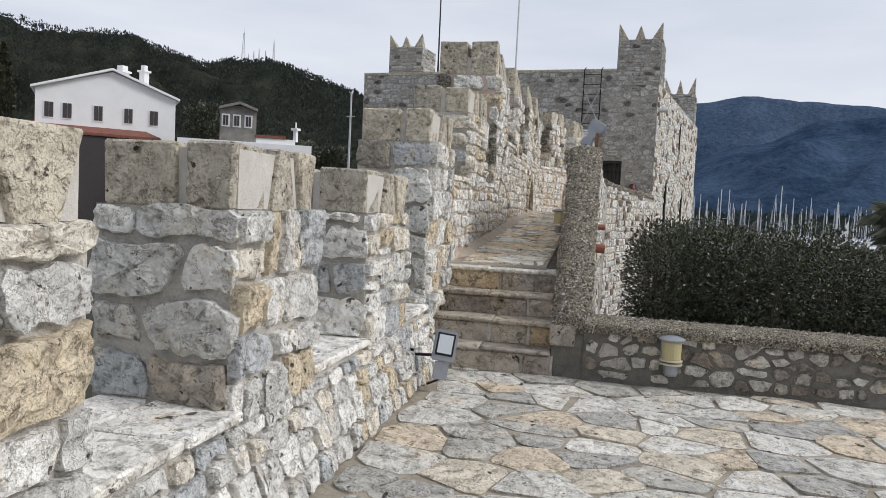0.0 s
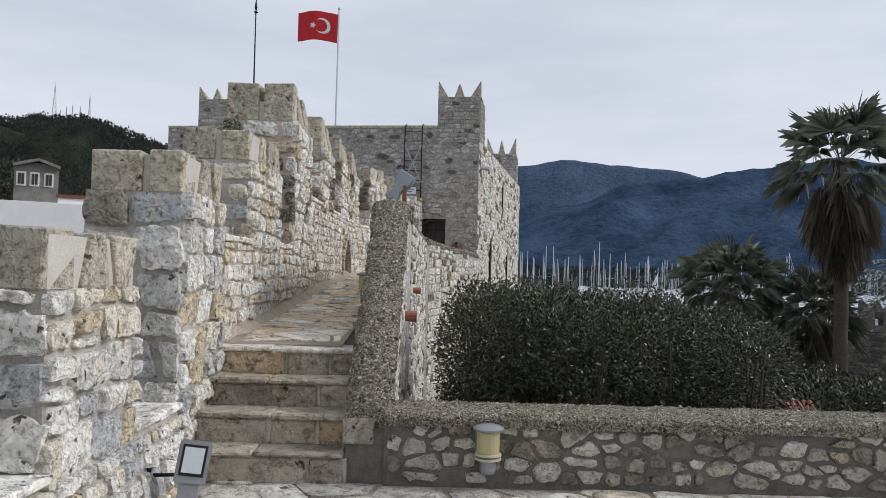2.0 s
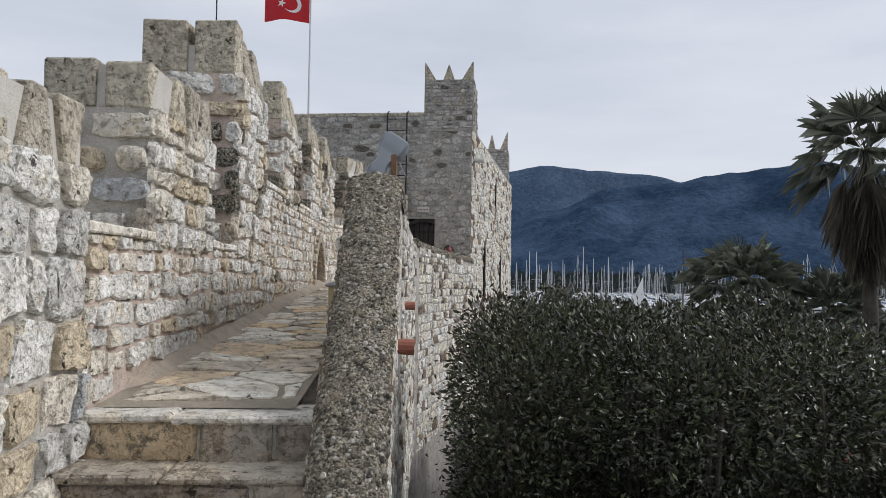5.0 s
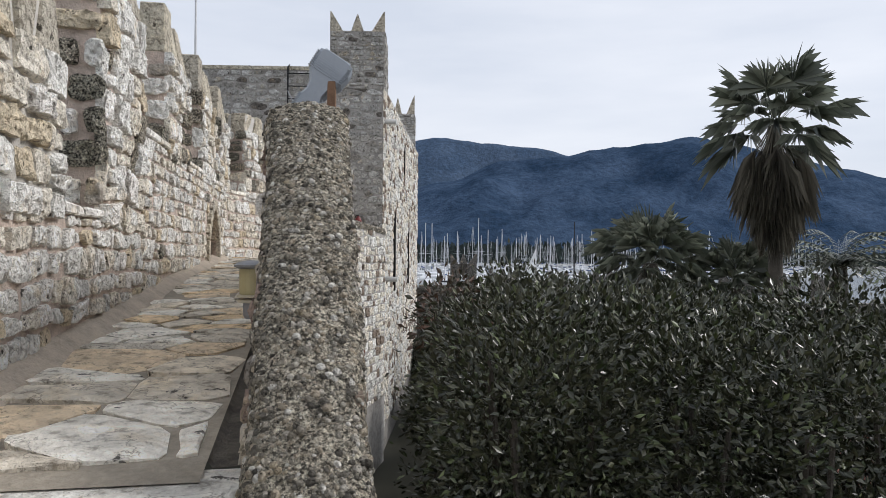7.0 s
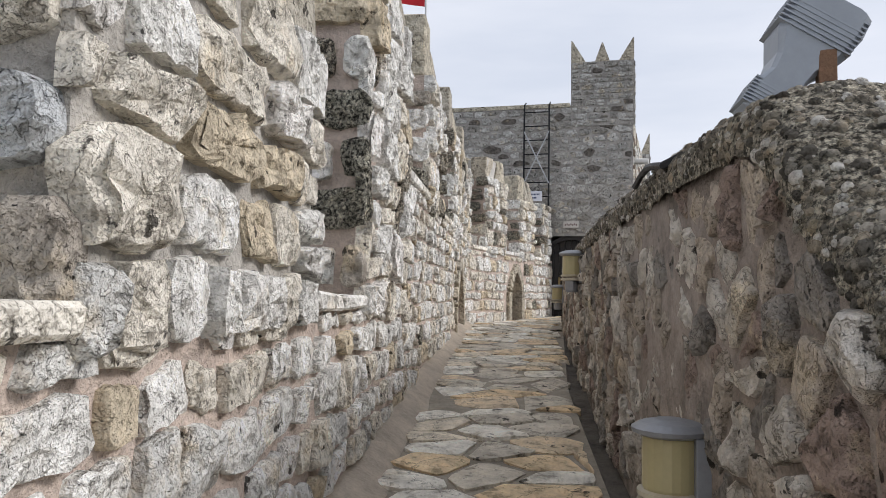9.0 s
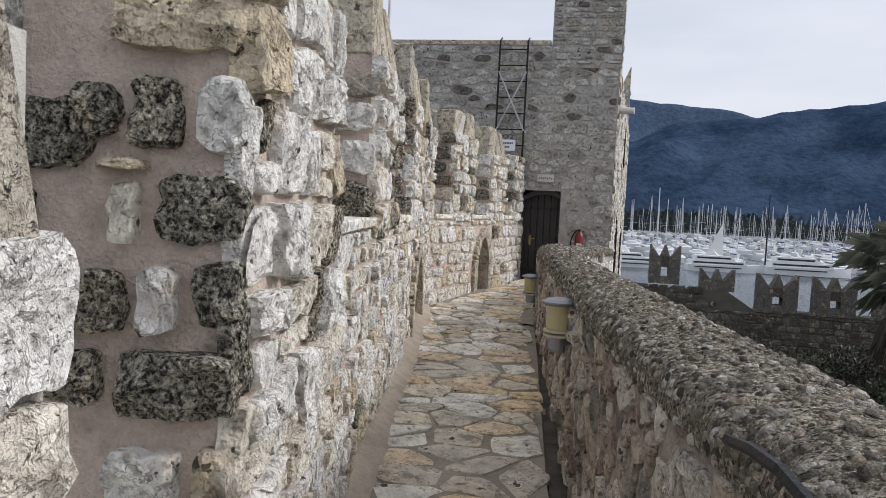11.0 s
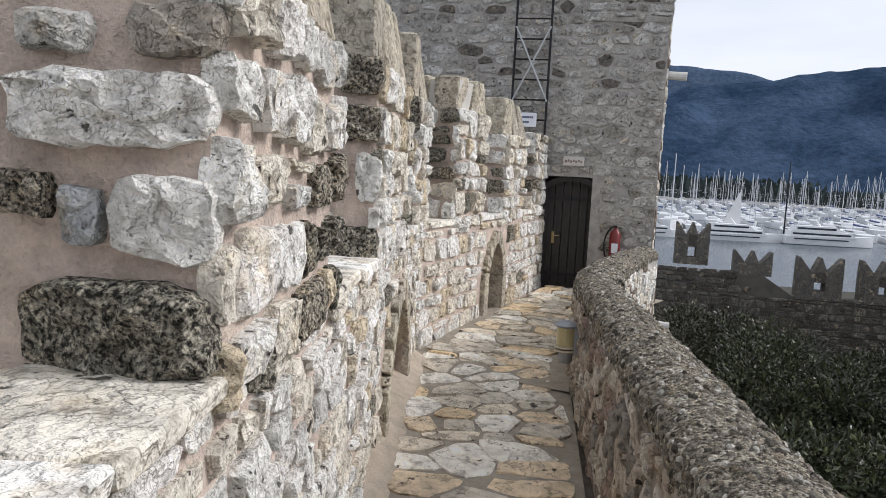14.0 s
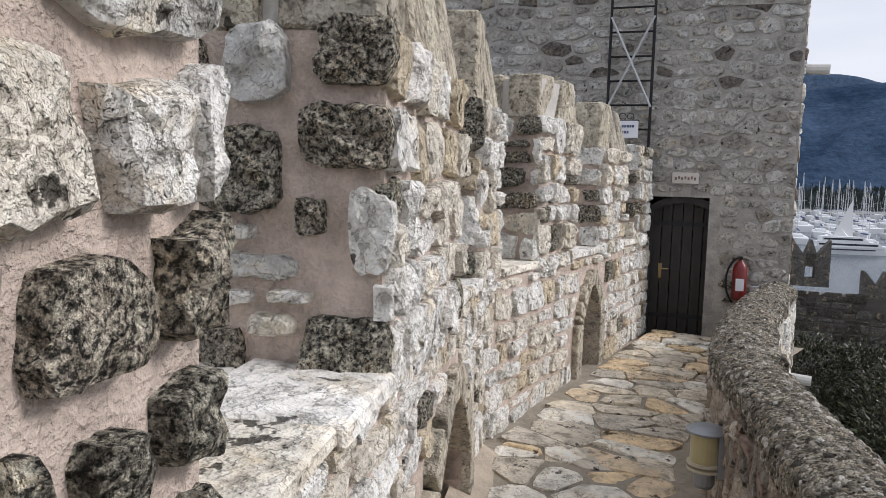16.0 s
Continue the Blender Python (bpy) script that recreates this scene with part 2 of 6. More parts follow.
def tube(bm, a, b, r0, r1=None, sides=8, caps=True):
    a, b = Vector(a), Vector(b)
    r1 = r0 if r1 is None else r1
    ax = (b - a).normalized()
    x = ax.orthogonal().normalized()
    y = ax.cross(x)
    ring = []
    for p, r in ((a, r0), (b, r1)):
        ring.append([bm.verts.new(p + (x * math.cos(k * 2 * math.pi / sides) + y * math.sin(k * 2 * math.pi / sides)) * r) for k in range(sides)])
    for k in range(sides):
        bm.faces.new((ring[0][k], ring[0][(k + 1) % sides], ring[1][(k + 1) % sides], ring[1][k]))
    if caps:
        bm.faces.new(ring[0][::-1])
        bm.faces.new(ring[1])


def lathe(bm, centre, profile, sides=20):
    """A turned body: profile of (radius, height) from bottom to top."""
    c = Vector(centre)
    rings = [[bm.verts.new(c + Vector((r * math.cos(2 * math.pi * k / sides), r * math.sin(2 * math.pi * k / sides), h))) for k in range(sides)] for r, h in profile]
    for a, b in zip(rings, rings[1:]):
        for k in range(sides):
            bm.faces.new((a[k], a[(k + 1) % sides], b[(k + 1) % sides], b[k]))
    bm.faces.new(rings[0][::-1])
    bm.faces.new(rings[-1])


def clip(poly, px, py, nx, ny):
    """The part of a polygon on the side (x - p) . n <= 0."""
    out = []
    for k in range(len(poly)):
        a, b = poly[k], poly[(k + 1) % len(poly)]
        da, db = (a[0] - px) * nx + (a[1] - py) * ny, (b[0] - px) * nx + (b[1] - py) * ny
        if da <= 0:
            out.append(a)
        if (da < 0 < db) or (db < 0 < da):
            t = da / (da - db)
            out.append((a[0] + (b[0] - a[0]) * t, a[1] + (b[1] - a[1]) * t))
    return out


def cells(u0, u1, v0, v1, su, sv, rnd, jitter=0.3, drop=0.12):
    """Irregular stones that fill a rectangle: jittered courses, each stone the region nearest to its seed."""
    nu, nv = max(1, round((u1 - u0) / su)), max(1, round((v1 - v0) / sv))
    du, dv = (u1 - u0) / nu, (v1 - v0) / nv
    seeds = {}
    for j in range(-1, nv + 1):
        off = 0.5 * (j % 2) + rnd.uniform(-0.15, 0.15)
        for i in range(-1, nu + 2):
            if 0 <= j < nv and 0 <= i < nu and rnd.random() < drop:
                continue
            seeds[i, j] = (u0 + (i + off + rnd.uniform(-jitter, jitter) + 0.25) * du, v0 + (j + 0.5 + rnd.uniform(-jitter, jitter) * 0.9) * dv)
    out = []
    k = du / dv
    for (i, j), (x, y) in seeds.items():
        if x < u0 - du * 0.3 or x > u1 + du * 0.3 or y < v0 - 0.2 * dv or y > v1 + 0.2 * dv:
            continue
        poly = [(u0, v0), (u1, v0), (u1, v1), (u0, v1)]
        for a in range(-3, 4):
            for b in range(-2, 3):
                q = seeds.get((i + a, j + b))
                if q and (a or b):
                    nx, ny = q[0] - x, (q[1] - y) * k * k
                    poly = clip(poly, (x + q[0]) / 2, (y + q[1]) / 2, nx, ny)
                    if len(poly) < 3:
                        break
            if len(poly) < 3:
                break
        if len(poly) >= 3:
            out.append(poly)
    return out


def courses(w, h, su, sv, rnd):
    """Coursed rubble that fills a rectangle: uneven courses cut into stones of uneven length, some of them in two."""
    rows, z = [], 0.0
    while z < h - sv * 0.45:
        t = sv * rnd.uniform(0.72, 1.35)
        rows.append((z, min(h, z + t)))
        z += t
    if rows and h - rows[-1][1] < sv * 0.4:
        rows[-1] = (rows[-1][0], h)
    ph = [rnd.uniform(0, 50) for _ in range(len(rows) + 1)]

    def line(i, x):
        if i == 0:
            return rows[0][0]
        if i == len(rows):
            return rows[-1][1]
        return rows[i][0] + sv * 0.17 * noise.noise(Vector((x / su * 0.9, ph[i], 0))) * 1.6

    out = []
    for i, (z0, z1) in enumerate(rows):
        x = -su * rnd.uniform(0.0, 0.6)
        lean = 0.0
        while x < w:
            ln = su * rnd.uniform(0.55, 1.65)
            x1 = x + ln
            if w - x1 < su * 0.4:
                x1 = w
            lean1 = rnd.uniform(-0.16, 0.16) * (z1 - z0)
            a, b = max(0.0, x), min(w, x1)
            if b - a > su * 0.18:
                la = lean if x > 0 else 0
                lb = lean1 if x1 < w else 0
                lo = [(a + (b - a) * f - la * (1 - f) - lb * f, line(i, a + (b - a) * f)) for f in (0, 0.33, 0.67, 1)]
                hi = [(a + (b - a) * f + la * (1 - f) + lb * f, line(i + 1, a + (b - a) * f)) for f in (1, 0.67, 0.33, 0)]
                if rnd.random() < 0.13 and z1 - z0 > sv * 0.95:
                    q = rnd.uniform(0.35, 0.65)
                    mid = [(p[0] * (1 - q) + r[0] * q, p[1] * (1 - q) + r[1] * q) for p, r in zip(lo, hi[::-1])]
                    out += [lo + mid[::-1], mid + hi]
                else:
                    out.append(lo + hi)
            x, lean = x1, lean1
    return out


def shaped(poly, gap, rnd, most=16, round_off=0.2):
    """A cell drawn in by half a joint with its corners rounded and its edges uneven; None for a sliver."""
    cx, cy = sum(p[0] for p in poly) / len(poly), sum(p[1] for p in poly) / len(poly)
    w, h = max(p[0] for p in poly) - min(p[0] for p in poly), max(p[1] for p in poly) - min(p[1] for p in poly)
    if w < gap * 2.2 or h < gap * 2.2:
        return None
    fx, fy = 1 - gap / w, 1 - gap / h
    pts = [(cx + (p[0] - cx) * fx, cy + (p[1] - cy) * fy) for p in poly]
    out = []
    for k in range(len(pts)):
        a, b = pts[k], pts[(k + 1) % len(pts)]
        e = math.hypot(b[0] - a[0], b[1] - a[1])
        if e < 0.012:
            continue
        for t in (round_off, 1 - round_off):
            j = rnd.uniform(-0.07, 0.07) * e
            out.append((a[0] + (b[0] - a[0]) * t - (b[1] - a[1]) / e * j, a[1] + (b[1] - a[1]) * t + (b[0] - a[0]) / e * j))
    while len(out) > most:
        out.pop(rnd.randrange(len(out)))
    return out if len(out) >= 4 else None


def ragged(pts, rnd, step=0.036, amount=0.008):
    """An outline cut into short steps, each nudged in or out, as a broken stone's edge is."""
    out, shift = [], rnd.uniform(0, 60)
    for k in range(len(pts)):
        a, b = pts[k], pts[(k + 1) % len(pts)]
        e = math.hypot(b[0] - a[0], b[1] - a[1])
        parts = max(1, min(4, round(e / step)))
        for i in range(parts):
            t = i / parts
            x, y = a[0] + (b[0] - a[0]) * t, a[1] + (b[1] - a[1]) * t
            j = amount * (noise.noise(Vector((x * 19, y * 19, shift))) * 1.6 + noise.noise(Vector((x * 55, y * 55, shift))))
            out.append((x - (b[1] - a[1]) / max(e, 0.004) * j, y + (b[0] - a[0]) / max(e, 0.004) * j))
    return out


def stone_geometry(pts, o, u, v, n, proud, rnd, inner=0.84, wave=0.5, rich=True):
    """Vertices and faces of one stone: an embedded rim, a sharp shoulder, a broken, uneven face."""
    if rich:
        pts = ragged(pts, rnd)
    m = len(pts)
    cx, cy = sum(p[0] for p in pts) / m, sum(p[1] for p in pts) / m
    vs = [o + u * x + v * y - n * 0.02 for x, y in pts]
    tilt_u, tilt_v = rnd.uniform(-0.1, 0.1) * wave * 2, rnd.uniform(-0.1, 0.1) * wave * 2
    shift = Vector((rnd.uniform(0, 40), rnd.uniform(0, 40), 0))
    if rich:
        rings = ((0.985, 0.6), (0.91, 0.96), (0.74, 1.02), (0.5, 1.04), (0.24, 1.05))
    else:
        rings = ((inner + 0.1, 0.62), (inner - 0.14, 1.0))
    chip = rnd.uniform(0, 6.3)
    cut = Vector((math.cos(chip), math.sin(chip), 0)) * rnd.uniform(0.15, 0.6)
    reach = max(max(abs(p[0] - cx) for p in pts), max(abs(p[1] - cy) for p in pts))
    for q, h0 in rings:
        for x, y in pts:
            q += rnd.uniform(-0.05, 0.05) if rich and q < 0.95 else 0.0
            px, py = cx + (x - cx) * q, cy + (y - cy) * q
            g = noise.noise(Vector((px * 11, py * 11, 0)) + shift) + 0.55 * noise.noise(Vector((px * 29, py * 29, 7)) + shift) + 0.35 * noise.noise(Vector((px * 70, py * 70, 3)) + shift)
            h = proud * (h0 + g * wave * 0.95) + (px - cx) * tilt_u + (py - cy) * tilt_v
            h -= max(0.0, (px - cx) * cut.x + (py - cy) * cut.y - reach * 0.22) * 0.5 * wave
            vs.append(o + u * px + v * py + n * max(h, 0.003 if q > 0.97 else 0.008))
    vs.append(o + u * cx + v * cy + n * proud * (1.05 + rnd.uniform(-wave, wave) * 0.3))
    k_ = len(rings)
    fs = [(r * m + k, r * m + (k + 1) % m, (r + 1) * m + (k + 1) % m, (r + 1) * m + k) for r in range(k_) for k in range(m)]
    return vs, fs + [(k_ * m + k, k_ * m + (k + 1) % m, (k_ + 1) * m) for k in range(m)]


def set_stones(parent, o, u, v, n, table, seed, proud=0.045):
    """Single stones set by hand in a face: each from (x0, z0) to (x1, z1), with its kind of stone."""
    rnd = random.Random(seed)
    for x0, z0, x1, z1, mat in table:
        cx, cz, w, h = (x0 + x1) / 2, (z0 + z1) / 2, (x1 - x0) / 2, (z1 - z0) / 2
        power = rnd.uniform(0.34, 0.6)
        pts = []
        for k in range(14):
            a = 2 * math.pi * (k + rnd.uniform(-0.2, 0.2)) / 14
            c, s = math.cos(a), math.sin(a)
            f = rnd.uniform(0.93, 1.04)
            pts.append((cx + math.copysign(abs(c) ** power, c) * w * f, cz + math.copysign(abs(s) ** power, s) * h * f))
        vs, fs = stone_geometry(pts, o, u, v, n, proud * rnd.uniform(0.75, 1.25), rnd, 0.86, 0.9 if mat is stone_dark else 0.5)
        mesh_object("stone", vs, fs, mat, parent)


def lay(parent, o, u, v, n, w, h, material, su=0.3, sv=0.2, gap=0.05, proud=0.035, seed=1, keep=None, joined="", dark=None, dark_share=0.0, dark_from=-1.0, name="stone", jitter=0.24, wave=0.5, inner=0.86, drop=0.12, label="", flags=False, over=(0.0, 0.0), rich=False):
    """Lays stones on the rectangle at o along u and v, as children of parent; keep(x, y) says where; joined: one part of that name."""
    rnd = random.Random(seed)
    o, u, v, n = Vector(o), Vector(u), Vector(v), Vector(n)
    allv, allf = [], []
    o = o - u * over[0]
    layout = cells(0, w, 0, h, su, sv, rnd, jitter, drop) if flags else courses(w + over[0] + over[1], h, su, sv, rnd)
    for poly in layout:
        cx, cy = sum(p[0] for p in poly) / len(poly), sum(p[1] for p in poly) / len(poly)
        if keep and not keep(cx - over[0], cy):
            continue
        pts = shaped(poly, gap * rnd.uniform(0.6, 1.45), rnd, 12 if joined or flags else 15, 0.14 if flags else 0.22)
        if not pts:
            continue
        vs, fs = stone_geometry(pts, o, u, v, n, proud * rnd.uniform(0.55, 1.4), rnd, inner, wave, rich or not (joined or flags))
        if joined:
            b = len(allv)
            allv += vs
            allf += [tuple(i + b for i in f) for f in fs]
        else:
            mat = dark if dark and rnd.random() < dark_share and cx > dark_from else material
            mesh_object(name, vs, fs, mat, parent)
    if joined and allv:
        tagged(mesh_object(joined, allv, allf, material, parent, label), kind="stuff")


def rough_sheet(name, grid, material, parent=None, label=""):
    """A sheet through a grid of rows of points."""
    vs = [p for row in grid for p in row]
    m = len(grid[0])
    fs = [(i * m + j, i * m + j + 1, (i + 1) * m + j + 1, (i + 1) * m + j) for i in range(len(grid) - 1) for j in range(m - 1)]
    return mesh_object(name, vs, fs, material, parent, label, True)


# floor height along the west wall
PROFILE = [(-9, 0.0), (2.19, 0.0), (3.0, 0.93), (5.0, 1.08), (8.25, 1.30), (10.5, 1.41), (13.2, 1.5), (15.4, 1.5), (18.2, 1.38)]


def floor_z(s):
    for (a, za), (b, zb) in zip(PROFILE, PROFILE[1:]):
        if s <= b:
            return za + (zb - za) * (s - a) / (b - a)
    return PROFILE[-1][1]


# ---- terrace ----
terrace = boxes("floor_terrace", [(wall_point(-9, -0.1, -0.25), D1 * 11.3, -N1 * 9.5, UP * 0.238)], joint_floor)
tagged(terrace, "irregular pale flagstones with sandy mortar joints", "floor", kind="structure")
lay(terrace, wall_point(-4.0, -0.2, -0.012), D1, -N1, UP, 6.25, 7.6, flag_stone, 0.36, 0.42, 0.04, 0.018, 11, name="flagstone", flags=True, jitter=0.44, wave=0.16, inner=0.93, drop=0.16)

# ---- steps ----
TREADS = [(2.20, 0.0, 0.235), (2.47, 0.235, 0.47), (2.74, 0.47, 0.70), (3.0, 0.70, 0.93)]
stairs = new("stairs")
tagged(stairs, "four worn stone steps with overhanging slab treads", "stairs", kind="structure")
rs = random.Random(5)
for k, (s, z0, z1) in enumerate(TREADS):
    s_end = 3.35 if k == 3 else TREADS[k + 1][0] + 0.06
    left, right = 0.02, -1.2
    x = left
    n_blocks = (2, 3, 2, 3)[k]
    cuts = [left] + sorted((left + (right - left) * (i + rs.uniform(0.3, 0.7)) / n_blocks for i in range(1, n_blocks)), reverse=True) + [right]
    for a, b in zip(cuts, cuts[1:]):
        bm = bmesh.new()
        add_box(bm, wall_point(s + rs.uniform(0, 0.02), a - 0.008, z0 - 0.02), N1 * (b - a + 0.016), D1 * (s_end - s), UP * (z1 - z0 - 0.04 + 0.02), 0.012, rs)
        bmesh.ops.recalc_face_normals(bm, faces=bm.faces)
        bmesh.ops.bevel(bm, geom=bm.edges[:], offset=0.02, segments=1, affect="EDGES")
        part("riser_stone", bm, step_stone, stairs)
    cut = left + (right - left) * rs.uniform(0.35, 0.65)
    for a, b in ((left, cut), (cut, right)):
        bm = bmesh.new()
        add_box(bm, wall_point(s - 0.012 + rs.uniform(-0.012, 0.012), a - 0.005, z1 - 0.045), N1 * (b - a + 0.01), D1 * (s_end - s + 0.012), UP * 0.045, 0.008, rs)
        bmesh.ops.recalc_face_normals(bm, faces=bm.faces)
        bmesh.ops.bevel(bm, geom=bm.edges[:], offset=0.012, segments=1, affect="EDGES")
        part("tread_slab", bm, flag_stone if k == 3 else step_stone, stairs)
boxes("stair_core", [(wall_point(s + 0.035, 0.05, -0.2), D1 * (3.33 - s), -N1 * 1.27, UP * (z1 - 0.05 + 0.2)) for s, z0, z1 in TREADS], mortar_grey, stairs)

# ---- walkway ----
END1 = 13.2
def gutter_l(s):
    """The walkway's edge along the parapet; the gutter narrows towards the far end."""
    return -1.04 - max(0.0, s - 8.0) * 0.062


walkway = rough_sheet("floor_walkway", [[wall_point(s, l, floor_z(s) - 0.012) for l in (0.15, -0.55, gutter_l(s))] for s in [3.18, *np.arange(3.3, END1 + 0.01, 0.3)]], joint_floor)
tagged(walkway, "sloping walkway of worn irregular stone slabs", "walkway floor", kind="structure")
E2 = [(0.0, 13.2), (2.2, 15.4), (4.75, 18.0)]
w2_right = [Vector((-1.35, 16.9, 0)), Vector((-1.35, 18.6, 0)), Vector((-0.9, 20.6, 0)), Vector((-0.45, 22.1, 0))]


def w2_point(q, f, z):
    """Beyond the bend: q along the wall (0 to 1), f from the wall (0) to the parapet (1)."""
    a = B0 + (B1 - B0) * q
    t = q * 3
    i = min(2, int(t))
    b = w2_right[i] + (w2_right[i + 1] - w2_right[i]) * (t - i)
    return a + (b - a) * f + UP * z


far_floor = rough_sheet("floor_far", [[w2_point(q, f, floor_z(13.2 + q * 4.8) - 0.014) for f in (-0.05, 0.5, 1.05)] for q in np.arange(-0.06, 1.03, 0.06)], joint_floor)
tagged(far_floor, "level end of the walkway before the tower door", "walkway floor", kind="structure")
for k in range(5):
    s0 = 3.32 + k * 1.976
    z0, z1 = floor_z(s0) - 0.012, floor_z(s0 + 1.976) - 0.012
    uu = (wall_point(s0 + 1.976, 0, z1) - wall_point(s0, 0, z0)).normalized()
    lay(walkway, wall_point(s0, -0.09, z0), uu, -N1, uu.cross(-N1) * (1 if uu.cross(-N1).z > 0 else -1), 1.99, (0.93, 0.93, 0.99, 1.07, 1.14)[k], walk_stone, 0.42 if k == 0 else 0.26, 0.4 if k == 0 else 0.31, 0.034, 0.018, 40 + k, name="slab", flags=True, jitter=0.4, wave=0.25, inner=0.92, drop=0.14)
lay(far_floor, w2_point(0, 0.06, floor_z(13.6) - 0.012), D2, -N2, UP, 4.6, 1.1, walk_stone, 0.27, 0.36, 0.034, 0.02, 61, name="slab", flags=True, jitter=0.4, wave=0.25, inner=0.92, drop=0.14)
# gutter: a dark mottled strip just below the slabs, beside the parapet
gutter_mat = plain_material("dark_gutter", (0.15, 0.13, 0.105), 0.9, vary=0.5, scale=6, bump=1.0, color2=(0.05, 0.045, 0.036))
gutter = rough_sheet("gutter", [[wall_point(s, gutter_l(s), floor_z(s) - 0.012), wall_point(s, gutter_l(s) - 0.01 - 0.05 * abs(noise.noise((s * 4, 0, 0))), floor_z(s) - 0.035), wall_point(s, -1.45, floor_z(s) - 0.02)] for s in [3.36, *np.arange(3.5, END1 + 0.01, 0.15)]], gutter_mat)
tagged(gutter, "dark gutter along the parapet foot", "gutter", kind="structure")
# sandy mortar fillet along the wall
for name, pts in (("mortar_fillet", [(s, 0) for s in np.arange(3.36, END1, 0.3)]),):
    grid = []
    for s, _ in pts:
        z = floor_z(s) - max(0, 4.0 - s) * 0.2
        grid.append([wall_point(s, 0.06, z + 0.09), wall_point(s, -0.05, z + 0.05), wall_point(s, -0.15 - 0.06 * noise.noise((s * 2, 0, 0)), z - 0.012)])
    tagged(rough_sheet(name, grid, plain_material("sandy_mortar", (0.56, 0.475, 0.375), 0.95, vary=0.3, scale=7, bump=0.9)), "sandy mortar fillet along the wall foot", "mortar fillet", kind="structure")

# ---- west wall with merlons ----
THICK = 0.72
# (start, end, sill before it, top, stones of the near face)
MERLONS = [(-3.75, -2.64, 0.60, 1.76), (-1.66, -0.76, 0.60, 1.80), (0.2, 1.25, 0.61, 1.78), (2.04, 3.0, 0.62, 2.45), (3.9, 5.2, 1.89, 2.97), (5.98, 7.2, 1.90, 3.95), (8.27, 9.45, 2.65, 4.02), (10.5, 11.8, 2.65, 4.1), (12.55, 13.55, 2.66, 4.14)]
SILLS = {2: 0.61, 3: 0.62, 4: 1.89, 5: 1.90, 6: 2.65, 7: 2.65, 8: 2.66, 1: 0.60, 0: 0.60}


def sill_at(s):
    for k, m in enumerate(MERLONS):
        if s < m[0]:
            return m[2]
        if s <= m[1]:
            return MERLONS[k][2]
    return 2.66


ARCH1 = (11.2, 12.25, 1.46, 2.22)   # start, end, foot, tip


def in_arch(s, z, grow=0.0, a=ARCH1):
    c, half = (a[0] + a[1]) / 2, (a[1] - a[0]) / 2 + grow
    return abs(s - c) < half and z < a[3] + grow - ((s - c) / half) ** 2 * 0.42


def lower_wall(name, s0, s1, mortar, stone, seed, su, sv, label, dark_share=0.0):
    """The wall below the sills: core pieces for each stretch, then its stones."""
    bm = bmesh.new()
    cuts = sorted({s0, s1, *[m[0] for m in MERLONS if s0 < m[0] < s1], *[m[1] for m in MERLONS if s0 < m[1] < s1], *([ARCH1[0], ARCH1[1]] if s0 < ARCH1[0] < s1 else [])})
    for a, b in zip(cuts, cuts[1:]):
        mid = (a + b) / 2
        top = sill_at(mid) - 0.06
        foot = -0.12
        batter = 0.2 if b <= 2.2 else 0.0
        low = -0.3
        if ARCH1[0] < mid < ARCH1[1]:
            add_box(bm, wall_point(a, 0.28, -0.3), D1 * (b - a), N1 * (THICK - 0.28), UP * (top + 0.3))
            low = ARCH1[3]
            add_box(bm, wall_point(a, 0, low), D1 * (b - a), N1 * 0.28, UP * (top - low))
            add_box(bm, wall_point(a, 0, -0.3), D1 * (b - a), N1 * 0.28, UP * (ARCH1[2] + 0.3))
            continue
        vs = add_box(bm, wall_point(a, -0.0, low), D1 * (b - a), N1 * THICK, UP * (top - low))
        for v in vs:
            if v.co.z < 0.1 and (v.co - A0).dot(N1) < 0.1:
                v.co += -N1 * batter
    ob = part(name, bm, mortar)
    tagged(ob, label, "stone wall", kind="structure")
    batter = 0.2 if s1 <= 2.3 else 0.0
    vdir = Vector((0, 0, 1)) if not batter else (N1 * batter + UP * 0.84).normalized()
    edges = [s0] + [e for e in (3.0, 7.2) if s0 < e < s1] + [s1]
    for k, (a, b) in enumerate(zip(edges, edges[1:])):
        z0 = -0.02 if batter else min(floor_z(a), floor_z(b)) + 0.02
        top = sill_at((a + b) / 2) - 0.05
        o = wall_point(a, -0.0 - batter * 0.75, z0) if batter else wall_point(a, 0, z0)
        lay(ob, o, D1, vdir, -N1, b - a, top - z0, stone, su, sv, 0.03, 0.028, seed + 7 * k, keep=lambda x, y, a=a, z0=z0: y + z0 > floor_z(a + x) + 0.05 and not in_arch(a + x, y + z0, 0.21), dark=stone_dark, dark_share=dark_share)
    return ob


lower_wall("wall_west_1", -6.0, 2.2, mortar_grey, stone_pale, 71, 0.18, 0.17, "low battered rubble wall of pale stones in grey mortar")
lower_wall("wall_west_2", 2.2, 7.6, mortar_pink, stone_warm, 72, 0.2, 0.15, "rubble wall of pale and ochre stones in pink mortar")
lower_wall("wall_west_3", 7.6, 13.4, mortar_pink, stone_warm, 73, 0.19, 0.14, "rubble wall of pale stones in pink mortar with an arched niche", 0.02)


